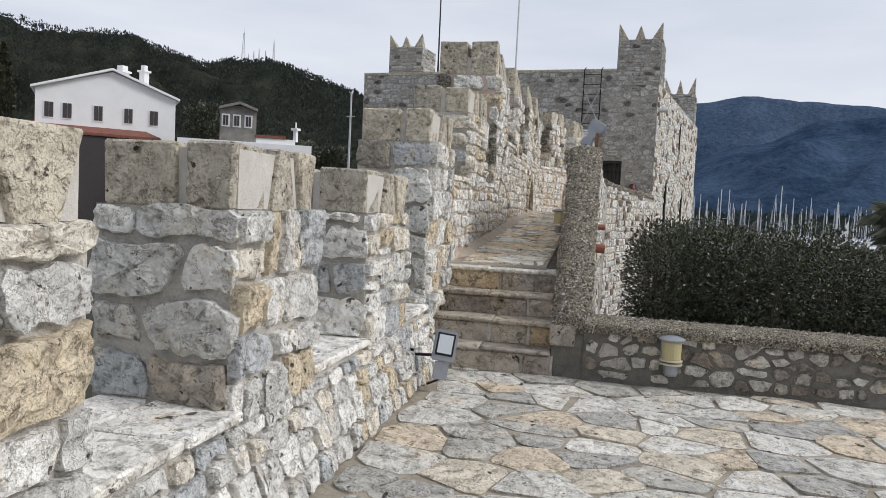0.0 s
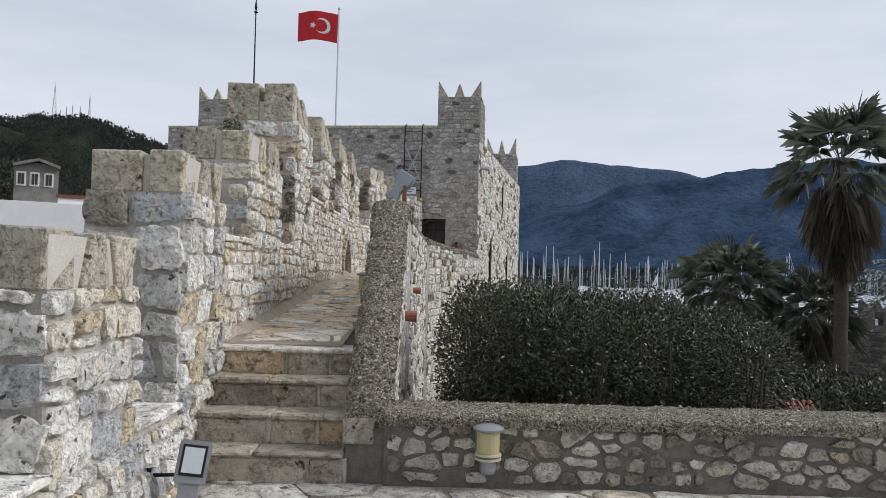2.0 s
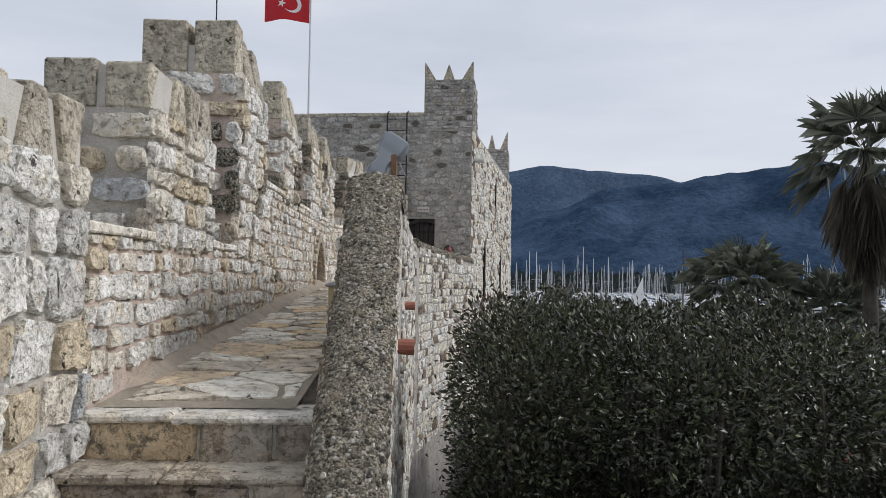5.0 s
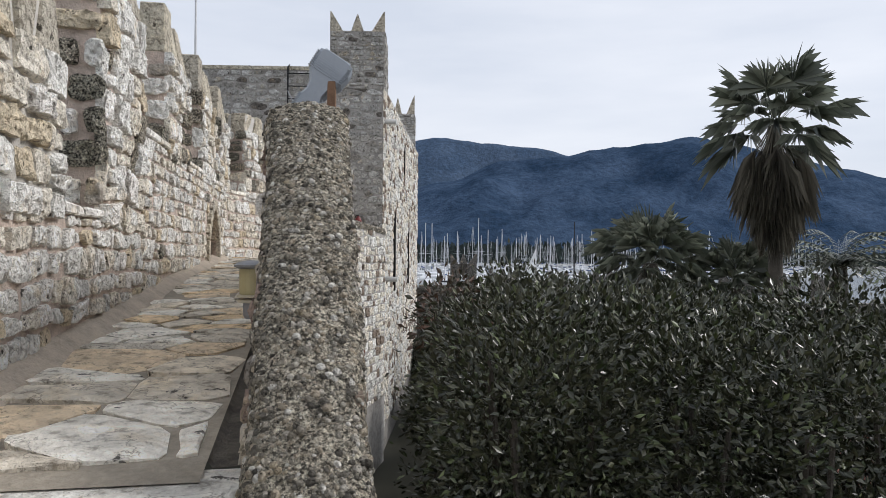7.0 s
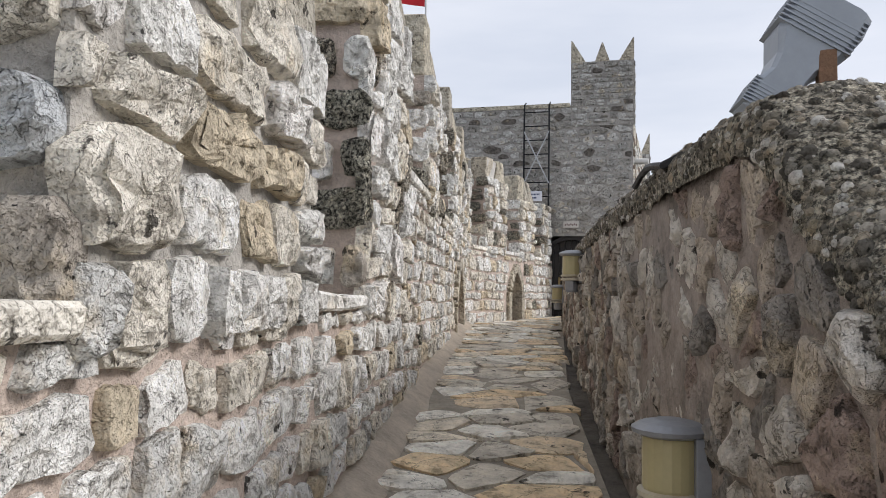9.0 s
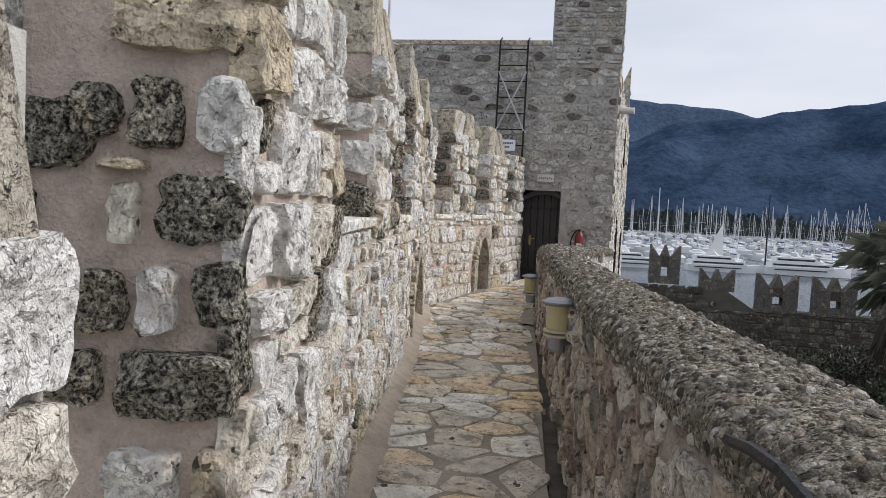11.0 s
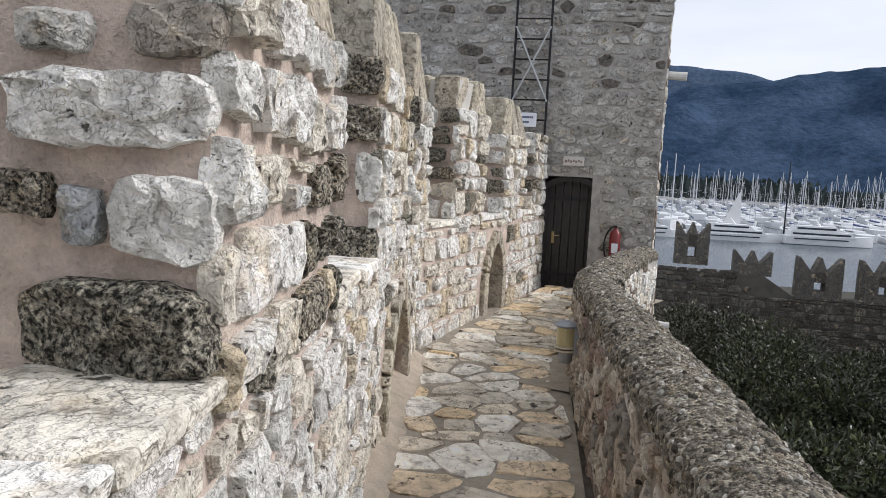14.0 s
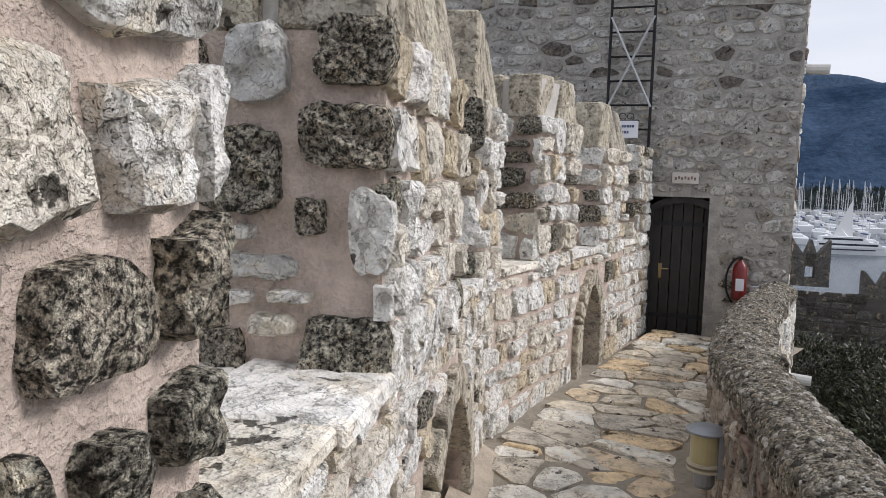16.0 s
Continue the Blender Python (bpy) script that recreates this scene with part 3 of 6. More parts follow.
def cap_blocks(merlon, o, u, nn, length, depth, z0, z1, rnd, thick=0.34, pointed=False):
    """Large sawn tufa blocks round the top of a merlon, with wedge-shaped mortar joints on the walkway side."""
    # near face: two or three blocks with mortar between
    cuts = [0.0, depth * rnd.uniform(0.4, 0.6), depth]
    for a, b in zip(cuts, cuts[1:]):
        bm = bmesh.new()
        add_box(bm, o + nn * (a + 0.02) + UP * z0 - u * 0.012, u * (thick - 0.03), nn * (b - a - 0.06), UP * (z1 - z0 + rnd.uniform(-0.01, 0.012)), 0.008, rnd)
        bmesh.ops.recalc_face_normals(bm, faces=bm.faces)
        bmesh.ops.bevel(bm, geom=bm.edges[:], offset=0.012, segments=1, affect="EDGES")
        part("cap_block", bm, stone_cap, merlon)
    # walkway face: blocks that narrow upwards or downwards in turn
    x, k = thick - 0.02, 0
    n = max(1, round((length - thick) / 0.36))
    w = (length - thick) / n
    for k in range(n):
        a, b = x + k * w + 0.012, x + (k + 1) * w - 0.012
        bm = bmesh.new()
        vs = add_box(bm, o + u * a + UP * z0 - nn * 0.012, u * (b - a), nn * (depth - 0.03), UP * (z1 - z0 + rnd.uniform(-0.012, 0.012)), 0.006, rnd)
        narrow = w * 0.26
        for v in vs:
            if (v.co - o).dot(nn) < 0.1:
                rel = (v.co - o).dot(u)
                high = v.co.z > (z0 + z1) / 2
                if high if pointed else high == (k % 2 == 0):
                    v.co += u * (narrow if rel < (a + b) / 2 else -narrow)
                    if pointed:
                        v.co += nn * 0.09
        bmesh.ops.recalc_face_normals(bm, faces=bm.faces)
        bmesh.ops.bevel(bm, geom=bm.edges[:], offset=0.01, segments=1, affect="EDGES")
        part("cap_block", bm, stone_cap, merlon)
    boxes("cap_mortar", [(o + u * 0.03 + nn * (0.12 if pointed else 0.02) + UP * (z0 + 0.01), u * (length - 0.05), nn * (depth - (0.2 if pointed else 0.05)), UP * ((z1 - z0) * (0.6 if pointed else 1.0) - 0.04))], mortar_white, merlon, "pale joint mortar")


D_, P_, G_ = stone_dark, stone_warm, stone_grey
# stones of the faces that the walk passes nearest: (from the corner, bottom, to, top, stone)
FRONTS = {
    4: [(-0.03, 2.47, 0.38, 2.63, G_), (0.0, 2.07, 0.36, 2.22, G_), (0.02, 2.27, 0.21, 2.42, G_), (0.43, 2.46, 0.54, 2.61, G_), (0.28, 2.26, 0.56, 2.41, P_), (0.42, 2.08, 0.6, 2.2, P_), (-0.03, 1.82, 0.1, 2.03, G_), (0.14, 1.88, 0.34, 2.0, P_), (0.4, 1.87, 0.62, 2.02, G_)],
    5: [(-0.035, 2.61, 0.19, 2.78, D_), (-0.035, 2.83, 0.09, 3.02, P_), (0.12, 2.84, 0.25, 3.01, D_), (0.21, 2.785, 0.34, 2.815, P_), (0.225, 2.6, 0.3, 2.76, P_), (0.13, 2.38, 0.225, 2.56, P_), (-0.035, 2.40, 0.09, 2.57, D_), (-0.035, 2.17, 0.28, 2.35, D_), (0.28, 2.86, 0.38, 2.99, D_), (0.255, 2.38, 0.38, 2.54, D_), (0.31, 2.2, 0.44, 2.33, D_), (0.1, 1.93, 0.3, 2.1, P_), (-0.03, 1.92, 0.07, 2.11, G_), (-0.03, 3.07, 0.3, 3.2, P_)],
    6: [(-0.03, 2.63, 0.42, 2.85, D_), (-0.03, 2.89, 0.2, 3.07, P_), (0.22, 2.92, 0.31, 3.04, G_), (-0.02, 3.12, 0.41, 3.28, P_), (0.24, 3.31, 0.4, 3.40, G_), (-0.03, 3.31, 0.17, 3.42, G_), (0.33, 2.97, 0.44, 3.07, D_)],
    7: [(-0.035, 2.60, 0.24, 2.81, D_), (0.42, 2.60, 0.6, 2.75, D_), (0.26, 2.73, 0.4, 2.80, P_), (0.39, 2.82, 0.52, 2.86, P_), (0.2, 2.83, 0.34, 2.87, P_), (0.25, 2.9, 0.54, 2.97, P_), (0.38, 3.01, 0.45, 3.06, P_), (0.3, 3.09, 0.6, 3.35, D_), (-0.035, 2.92, 0.1, 3.18, P_), (-0.035, 3.23, 0.25, 3.42, D_), (-0.035, 3.46, 0.2, 3.66, D_), (0.28, 3.41, 0.48, 3.64, G_), (0.54, 3.4, 0.7, 3.62, D_), (0.17, 3.03, 0.25, 3.15, D_)],
}


def make_merlon(k, o, u, nn, length, depth, sill, top, mortar, front, side, share, label, cap=0.31, su=0.36, sv=0.23):
    rnd = random.Random(200 + k)
    z_cap = top - cap
    core = boxes("merlon", [(o + UP * (sill - 0.07), u * length, nn * depth, UP * (z_cap - sill + 0.075))], mortar)
    tagged(core, label, "merlon", "merlons of the wall walk", kind="structure")
    h = z_cap - sill + 0.05
    table = FRONTS.get(k)
    if table:
        low, high, wide = min(r[1] for r in table), max(r[3] for r in table), max(r[2] for r in table)
        set_stones(core, o, nn, UP, -u, table, 350 + k)
    lay(core, o + UP * (sill - 0.02), nn, UP, -u, depth, h - 0.01, front, su, sv, 0.042, 0.04, 300 + k, keep=(lambda x, y: y + sill - 0.02 > high + 0.05 or x > wide + 0.08) if table else None, dark=stone_dark, dark_share=share, over=(0.03, 0.02))
    lay(core, o + UP * (sill - 0.1), u, UP, -nn, length, h + 0.07, side, su * (0.55 if k == 6 else 0.72), sv * 0.9, 0.055 if k == 6 else 0.03, 0.045, 400 + k, dark=stone_dark, dark_share=0.6 if k == 6 else share * 0.12, dark_from=0.72 if k == 6 else -1.0, over=(0.03, 0.02))
    if cap > 0:
        cap_blocks(core, o, u, nn, length, depth, z_cap, top, rnd, pointed=cap > 0.4)
    return core


for k, (a, b, sill, top) in enumerate(MERLONS):
    upper = k >= 4
    make_merlon(k, wall_point(a, 0, 0), D1, N1, b - a, 0.9 if k == 5 else THICK, sill, top, mortar_pink if k >= 5 else mortar_grey, stone_grey if k < 5 else stone_warm, stone_pale if not upper else stone_warm,
                (0, 0, 0, 0.04, 0.0, 0.55, 0.35, 0.5, 0.5)[k],
                "square merlon of dark pitted and pale stones under tufa blocks" if k >= 5 else "square rubble merlon with sawn tufa cap blocks",
                0.31 if k < 5 else 0.48)
    if k:
        p = MERLONS[k - 1][1]
        low = min(sill, MERLONS[k][2])
        rnd = random.Random(500 + k)
        sl = new("sill")
        tagged(sl, "flat pale limestone slabs on the crenel floor", "sill", "crenel sills", kind="structure")
        cuts = [p - 0.02, p + (a - p) * rnd.uniform(0.45, 0.6), a + 0.02]
        for c0, c1 in zip(cuts, cuts[1:]):
            bm = bmesh.new()
            add_box(bm, wall_point(c0 + 0.008, -0.045 + rnd.uniform(-0.015, 0.015), low - 0.055), D1 * (c1 - c0 - 0.016), N1 * (THICK * 0.62), UP * 0.055, 0.01, rnd)
            add_box(bm, wall_point(c0 + 0.012, THICK * 0.62 - 0.02, low - 0.06), D1 * (c1 - c0 - 0.02), N1 * (THICK * 0.36), UP * 0.05, 0.01, rnd)
            bmesh.ops.recalc_face_normals(bm, faces=bm.faces)
            bmesh.ops.bevel(bm, geom=bm.edges[:], offset=0.01, segments=1, affect="EDGES")
            part("sill_slab", bm, sill_stone, sl)


def arch_niche(name, o, u, nn, foot, tip, width, label, depth=0.26):
    """A pointed niche in a wall: tufa voussoirs round the opening and a rubble back."""
    niche = new(name)
    tagged(niche, label, "niche", "arched niches", kind="structure")
    half = width / 2
    n = 9
    prof = []
    rise = 0.34 if width < 0.7 else 0.46
    spring = tip - rise
    for i in range(n + 1):
        a = math.pi * i / n
        x = -math.cos(a) * half
        prof.append((x, spring + (1 - abs(x / half) ** 1.7) * rise))
    prof = [(-half, foot), (-half, (foot + spring) / 2)] + prof + [(half, (foot + spring) / 2), (half, foot)]
    c = o + u * half
    for (xa, za), (xb, zb) in zip(prof, prof[1:]):
        mx, mz = (xa + xb) / 2, (za + zb) / 2 - (spring - 0.1)
        if za < spring - 0.01 and zb <= spring + 0.01:
            mz = 0
        ln = math.hypot(mx, mz) or 1
        ox, oz = mx / ln * 0.15, mz / ln * 0.15
        bm = bmesh.new()
        vs = []
        for d in (-0.055, depth):
            for x, z in ((xa, za), (xb, zb), (xb + ox, zb + oz), (xa + ox, za + oz)):
                vs.append(bm.verts.new(c + u * x + UP * z + nn * d))
        for f in ((0, 1, 2, 3), (7, 6, 5, 4), (0, 4, 5, 1), (1, 5, 6, 2), (2, 6, 7, 3), (3, 7, 4, 0)):
            bm.faces.new([vs[i] for i in f])
        bmesh.ops.recalc_face_normals(bm, faces=bm.faces)
        bmesh.ops.bevel(bm, geom=bm.edges[:], offset=0.006, segments=1, affect="EDGES")
        part("voussoir", bm, stone_cap, niche)
    return niche


arch_niche("niche_1", wall_point(ARCH1[0], 0, 0), D1, N1, ARCH1[2] - 0.05, ARCH1[3], ARCH1[1] - ARCH1[0], "small pointed niche framed in tufa in the wall")

# wall beyond the bend
L2 = (B1 - B0).length
AR2 = (2.05, 2.6)


def w2(q, l, z):
    return B0 + D2 * q + N2 * l + UP * z


bm = bmesh.new()
add_box(bm, w2(-0.3, 0.02, -0.3), D2 * 0.32, N2 * THICK, UP * 2.9)
add_box(bm, w2(0.0, 0, -0.3), D2 * AR2[0], N2 * THICK, UP * 2.9)
add_box(bm, w2(AR2[1], 0, -0.3), D2 * (L2 - AR2[1] + 0.2), N2 * THICK, UP * 2.9)
add_box(bm, w2(AR2[0], 0.28, -0.3), D2 * (AR2[1] - AR2[0]), N2 * (THICK - 0.28), UP * 2.9)
add_box(bm, w2(AR2[0], 0, 2.3), D2 * (AR2[1] - AR2[0]), N2 * 0.28, UP * 0.3)
wall4 = part("wall_west_4", bm, mortar_pink)
tagged(wall4, "rubble wall of pale stones with a pointed niche", "stone wall", kind="structure")
lay(wall4, w2(0, 0, 1.44), D2, UP, -N2, L2, 1.12, stone_warm, 0.24, 0.17, 0.035, 0.03, 74, keep=lambda x, y: not (AR2[0] - 0.2 < x < AR2[1] + 0.2 and y < 1.02), dark=stone_dark, dark_share=0.06)
arch_niche("niche_2", w2(AR2[0], 0, 0), D2, N2, 1.45, 2.3, AR2[1] - AR2[0], "pointed niche framed in pale tufa near the tower")
for k, (a, b, sill, top, cap) in enumerate([(0.9, 1.75, 2.62, 4.02, 0.32), (2.55, 3.45, 2.62, 3.98, 0.42), (3.98, 4.55, 2.62, 3.66, 0.0)]):
    make_merlon(10 + k, w2(a, 0, 0), D2, N2, b - a, 0.66, sill, top, mortar_pink, stone_warm, stone_warm, 0.5, "merlon of dark pitted stones under a tall tufa block", cap, 0.3, 0.2)
    rnd = random.Random(600 + k)
    p = (0.25, 1.75, 3.45)[k]
    sl = boxes("sill", [(w2(p, -0.03, 2.57), D2 * (a - p), N2 * 0.6, UP * 0.055)], sill_stone, None, "", 0.01)
    tagged(sl, "flat pale limestone slab on the crenel floor", "sill", "crenel sills", kind="structure")

# ---- east parapet of the walkway ----
def east_edges(s):
    """Inner and outer edge and top of the parapet at s along it."""
    if s <= 12.6:
        li = -1.13 - max(0, s - 7) * 0.035 - 0.07 * max(0.0, min(1.0, 5.2 - s))
        lo = -1.53 - max(0, s - 9) * 0.02
        return wall_point(s, li, 0), wall_point(s, lo, 0)
    t = (s - 12.6) / 5.3
    p, q = wall_point(12.6, -1.326, 0), Vector((-0.86, 21.95, 0))
    c = Vector((-1.50, 18.9, 0))
    a = p * (1 - t) ** 2 + c * 2 * t * (1 - t) + q * t * t
    tan = ((c - p) * (1 - t) + (q - c) * t).normalized()
    return a, a + Vector((tan.y, -tan.x, 0)) * 0.36


def east_top(s):
    if s < 2.32:
        return 0.52
    if s < 4.5:
        return 0.52 + (2.31 - 0.52) * (s - 2.32) / 2.18
    if s < 12:
        return 2.32
    return 2.32 - (s - 12) * 0.037


stations = [2.3, 2.5, 2.8, 3.1, 3.4, 3.7, 4.0, 4.3, 4.5, 4.7] + list(np.arange(5.0, 17.91, 0.3)) + [17.9]
grid_in, grid_out = [], []
for s in stations:
    a, b = east_edges(s)
    z, f = east_top(s), floor_z(s) if s > 2.3 else 0
    mid = (a + b) / 2
    lo_z = min(f, z - 0.1) - 0.25
    grid_in.append([a + UP * lo_z, a + UP * (lo_z + z - 0.05) / 2, a + UP * (z - 0.05), mid + UP * (z - 0.03)])
    grid_out.append([mid + UP * (z - 0.03), b + UP * (z - 0.05), b + UP * (z - 1.4), b + UP * -3.2])
parapet = rough_sheet("parapet_east", grid_in, mortar_dark)
tagged(parapet, "rubble parapet of brown stones along the walkway", "parapet", kind="structure")
rough_sheet("outer_face", grid_out, mortar_tower, parapet)
# joined end of the parapet towards the terrace
a, b = east_edges(2.3)
boxes("end_face", [(a - UP * 0.3, b - a, D1 * 0.3, UP * 0.78)], mortar_low, parapet)
corner = boxes("corner_stone", [(a + UP * 0.29 - D1 * 0.035 + N1 * 0.02, (b - a) * 0.72, D1 * 0.2, UP * 0.2)], stone_grey, parapet, "squared pale corner stone", 0.02)
for k in range(9):
    s0 = 2.75 + k * 1.68
    s1 = s0 + 1.68
    a0, b0 = east_edges(s0)
    a1, b1 = east_edges(s1)
    u = (a1 - a0).normalized()
    nn = Vector((u.y, -u.x, 0))
    z0 = min(floor_z(s0), floor_z(s1)) + 0.01
    top = max(east_top(s0), east_top(s1)) - 0.09
    kw = dict(keep=lambda x, y, s0=s0, z0=z0: z0 + y < east_top(s0 + x) - 0.09 and z0 + y > floor_z(s0 + x) + 0.03)
    lay(parapet, a0 + UP * z0, u, UP, -nn, (a1 - a0).length, top - z0, stone_brown, 0.13, 0.14, 0.03, 0.024, 700 + k, flags=True, rich=True, jitter=0.46, wave=0.7, **kw)
    lay(parapet, b0 + UP * (-1.6), u, UP, nn, (b1 - b0).length, top + 1.6, stone_side, 0.24, 0.17, 0.03, 0.02, 740 + k, keep=lambda x, y, s0=s0: y - 1.6 < east_top(s0 + x) - 0.12, joined="outer_stones")

# coping of rough concrete
fine = list(np.arange(2.28, 17.9, 0.06))
grid = []
for s in fine:
    a, b = east_edges(s)
    z = east_top(s)
    w = b - a
    row = []
    for f, dz in ((-0.045, -0.1), (-0.05, -0.04), (-0.01, 0.0), (0.1, 0.03), (0.3, 0.05), (0.5, 0.058), (0.7, 0.05), (0.9, 0.03), (1.01, 0.0), (1.05, -0.04), (1.045, -0.1)):
        p = a + w * f + UP * (z + dz)
        q = noise.noise(p * 9) * 0.018 + noise.noise(p * 26) * 0.012
        row.append(p + UP * q + (w.normalized() * (0.02 * noise.noise(p * 7 + Vector((9, 0, 0))) if f < 0.05 or f > 0.95 else 0)))
    grid.append(row)
coping = rough_sheet("parapet_coping", grid, concrete_rough)
tagged(coping, "weathered rough concrete coping full of pebbles", "coping", kind="structure")
# front end of the coping
mesh_object("coping_end", [tuple(p) for p in grid[0]], [tuple(range(len(grid[0])))], concrete_rough, coping)


def pebbles(name, parent, where, count, rnd, r0=0.006, r1=0.018):
    """Pebbles half sunk into the coping: flattened eight-sided stones, all in one part."""
    vs, fs = [], []
    for _ in range(count):
        p, nrm = where(rnd)
        r = r0 + (r1 - r0) * rnd.random() ** 2.2
        x = nrm.orthogonal().normalized()
        x.rotate(Matrix.Rotation(rnd.uniform(0, 6.3), 3, nrm))
        y = nrm.cross(x)
        b = len(vs)
        k = rnd.uniform(0.6, 1.0)
        for ring, h in ((1.0, 0.0), (0.72, 0.55)):
            for i in range(6):
                an = i * math.pi / 3 + ring
                vs.append(p + (x * math.cos(an) + y * math.sin(an) * k) * r * ring + nrm * (h * r * 0.8))
        vs.append(p + nrm * r * 0.62)
        for i in range(6):
            j = (i + 1) % 6
            fs.append((b + i, b + j, b + 6 + j, b + 6 + i))
            fs.append((b + 6 + i, b + 6 + j, b + 12))
    ob = mesh_object(name, vs, fs, pebble_mat, parent, "pebbles set in the concrete", True)
    tagged(ob, kind="stuff")


def on_coping(rnd):
    t = rnd.random()
    i = int((t ** 1.25) * (len(grid) - 2))
    j = rnd.randrange(len(grid[0]) - 1)
    p00, p10, p01 = grid[i][j], grid[i + 1][j], grid[i][j + 1]
    nrm = (p10 - p00).cross(p01 - p00).normalized()
    a, b = east_edges(fine[i])
    if nrm.dot(p00 + UP * 0.2 - (a + b) / 2 - UP * (east_top(fine[i]) - 0.2)) < 0:
        nrm = -nrm
    f, g = rnd.random(), rnd.random()
    return p00 + (p10 - p00) * f + (p01 - p00) * g, nrm


pebbles("pebbles", coping, on_coping, 22000, random.Random(31), 0.004, 0.019)

stone_low = stone_material("garden_wall_rubble", [(0.44, 0.41, 0.36), (0.55, 0.52, 0.47), (0.26, 0.225, 0.19), (0.46, 0.43, 0.385), (0.3, 0.27, 0.235), (0.62, 0.59, 0.54)], stain=(0.08, 0.072, 0.06), stain_at=0.58)

# ---- low wall between terrace and garden ----
E1 = -N1
low_o = wall_point(2.26, -1.5, 0)
lowwall = boxes("wall_low", [(low_o + UP * -3.0, E1 * 9, D1 * 0.44, UP * 3.47)], mortar_low)
tagged(lowwall, "low garden wall of brown rubble with a rough coping", "stone wall", kind="structure")
lay(lowwall, low_o + UP * 0.02 + E1 * 0.0, E1, UP, -D1, 7.0, 0.46, stone_low, 0.17, 0.13, 0.042, 0.026, 801, flags=True, rich=True, jitter=0.4)
lgrid = []
for x in np.arange(0.0, 9.0, 0.08):
    row = []
    for f, dz in ((-0.05, -0.1), (-0.06, -0.03), (-0.02, 0.0), (0.15, 0.018), (0.28, 0.02), (0.4, 0.012), (0.47, 0.0), (0.5, -0.05), (0.49, -0.1)):
        p = low_o + E1 * x + D1 * f + UP * (0.55 + dz)
        row.append(p + UP * (noise.noise(p * 9) * 0.014 + noise.noise(p * 25) * 0.009))
    lgrid.append(row)
lcope = rough_sheet("low_wall_coping", lgrid, concrete_rough)
tagged(lcope, "rough pebbly concrete coping of the garden wall", "coping", kind="structure")


def on_low(rnd):
    i, j = rnd.randrange(len(lgrid) - 12), rnd.randrange(8)
    p00, p10, p01 = lgrid[i][j], lgrid[i + 1][j], lgrid[i][j + 1]
    nrm = (p10 - p00).cross(p01 - p00).normalized()
    if nrm.z < -0.2 or (j < 2 and nrm.dot(D1) > 0):
        nrm = -nrm
    return p00 + (p10 - p00) * rnd.random() + (p01 - p00) * rnd.random(), nrm


pebbles("pebbles", lcope, on_low, 5000, random.Random(33), 0.004, 0.018)

# ---- tower ----
stone_wall_grey = stone_material("tower_front_rubble", [(0.46, 0.44, 0.41), (0.52, 0.505, 0.475), (0.42, 0.40, 0.37), (0.48, 0.46, 0.425), (0.32, 0.30, 0.27), (0.54, 0.525, 0.495)], stain=(0.13, 0.12, 0.105), stain_at=0.6)
TX, TY = -0.59, 21.95
tower = new("tower")
tagged(tower, "square stone tower with horned corner turrets and a dark door", "tower", kind="structure")
DOOR = (-2.19, -1.37, 1.36, 3.1)
TL = -10.05
boxes("wall", [((DOOR[1], TY, -3.2), (TX - DOOR[1], 0, 0), (0, 0.9, 0), (0, 0, 8.9)),
               ((TL, TY, -3.2), (DOOR[0] - TL, 0, 0), (0, 0.9, 0), (0, 0, 8.9)),
               ((DOOR[0], TY, DOOR[3]), (DOOR[1] - DOOR[0], 0, 0), (0, 0.9, 0), (0, 0, 5.7 - DOOR[3])),
               ((DOOR[0], TY, -3.2), (DOOR[1] - DOOR[0], 0, 0), (0, 0.9, 0), (0, 0, 3.2 + DOOR[2] - 0.02)),
               ((TL + 0.02, TY + 0.9, -3.2), (0, 9.5, 0), (8.8, 0, 0), (0, 0, 8.6))], mortar_tower, tower)
SIDE = Vector((0.62, 10.05, 0)).normalized()
side_n = Vector((SIDE.y, -SIDE.x, 0))
boxes("side_wall", [((TX - 0.004, TY + 0.004, -3.2), SIDE * 11.4, Vector((-0.9, 0, 0)), UP * 8.6)], mortar_tower, tower)
boxes("front_wall_top", [((TL, TY - 0.02, 5.7), (-1.82 - TL, 0, 0), (0, 0.9, 0), (0, 0, 0.08))], stone_cap, tower)


def in_door(x, z):
    return DOOR[0] - 0.08 < x < DOOR[1] + 0.08 and z < DOOR[3] + 0.1


lay(tower, (TL, TY, 0.9), Vector((1, 0, 0)), UP, Vector((0, -1, 0)), TX - TL, 4.8, stone_tower, 0.25, 0.15, 0.045, 0.016, 901, flags=True, jitter=0.34, drop=0.1, keep=lambda x, z: not in_door(x + TL, z + 0.9) and not (-3.2 < x + TL < TX and z + 0.9 < 4.2), joined="front_stones")
lay(tower, (-3.3, TY, 1.3), Vector((1, 0, 0)), UP, Vector((0, -1, 0)), 3.3 + TX, 2.95, stone_wall_grey, 0.22, 0.14, 0.045, 0.016, 902, flags=True, rich=True, jitter=0.36, drop=0.08, keep=lambda x, z: not in_door(x - 3.3, z + 1.3), dark=stone_dark, dark_share=0.06)
lay(tower, (TX, TY, -2.5), SIDE, UP, side_n, 11.4, 7.85, stone_side, 0.28, 0.14, 0.028, 0.022, 903, flags=True, jitter=0.4, drop=0.18, joined="side_stones")


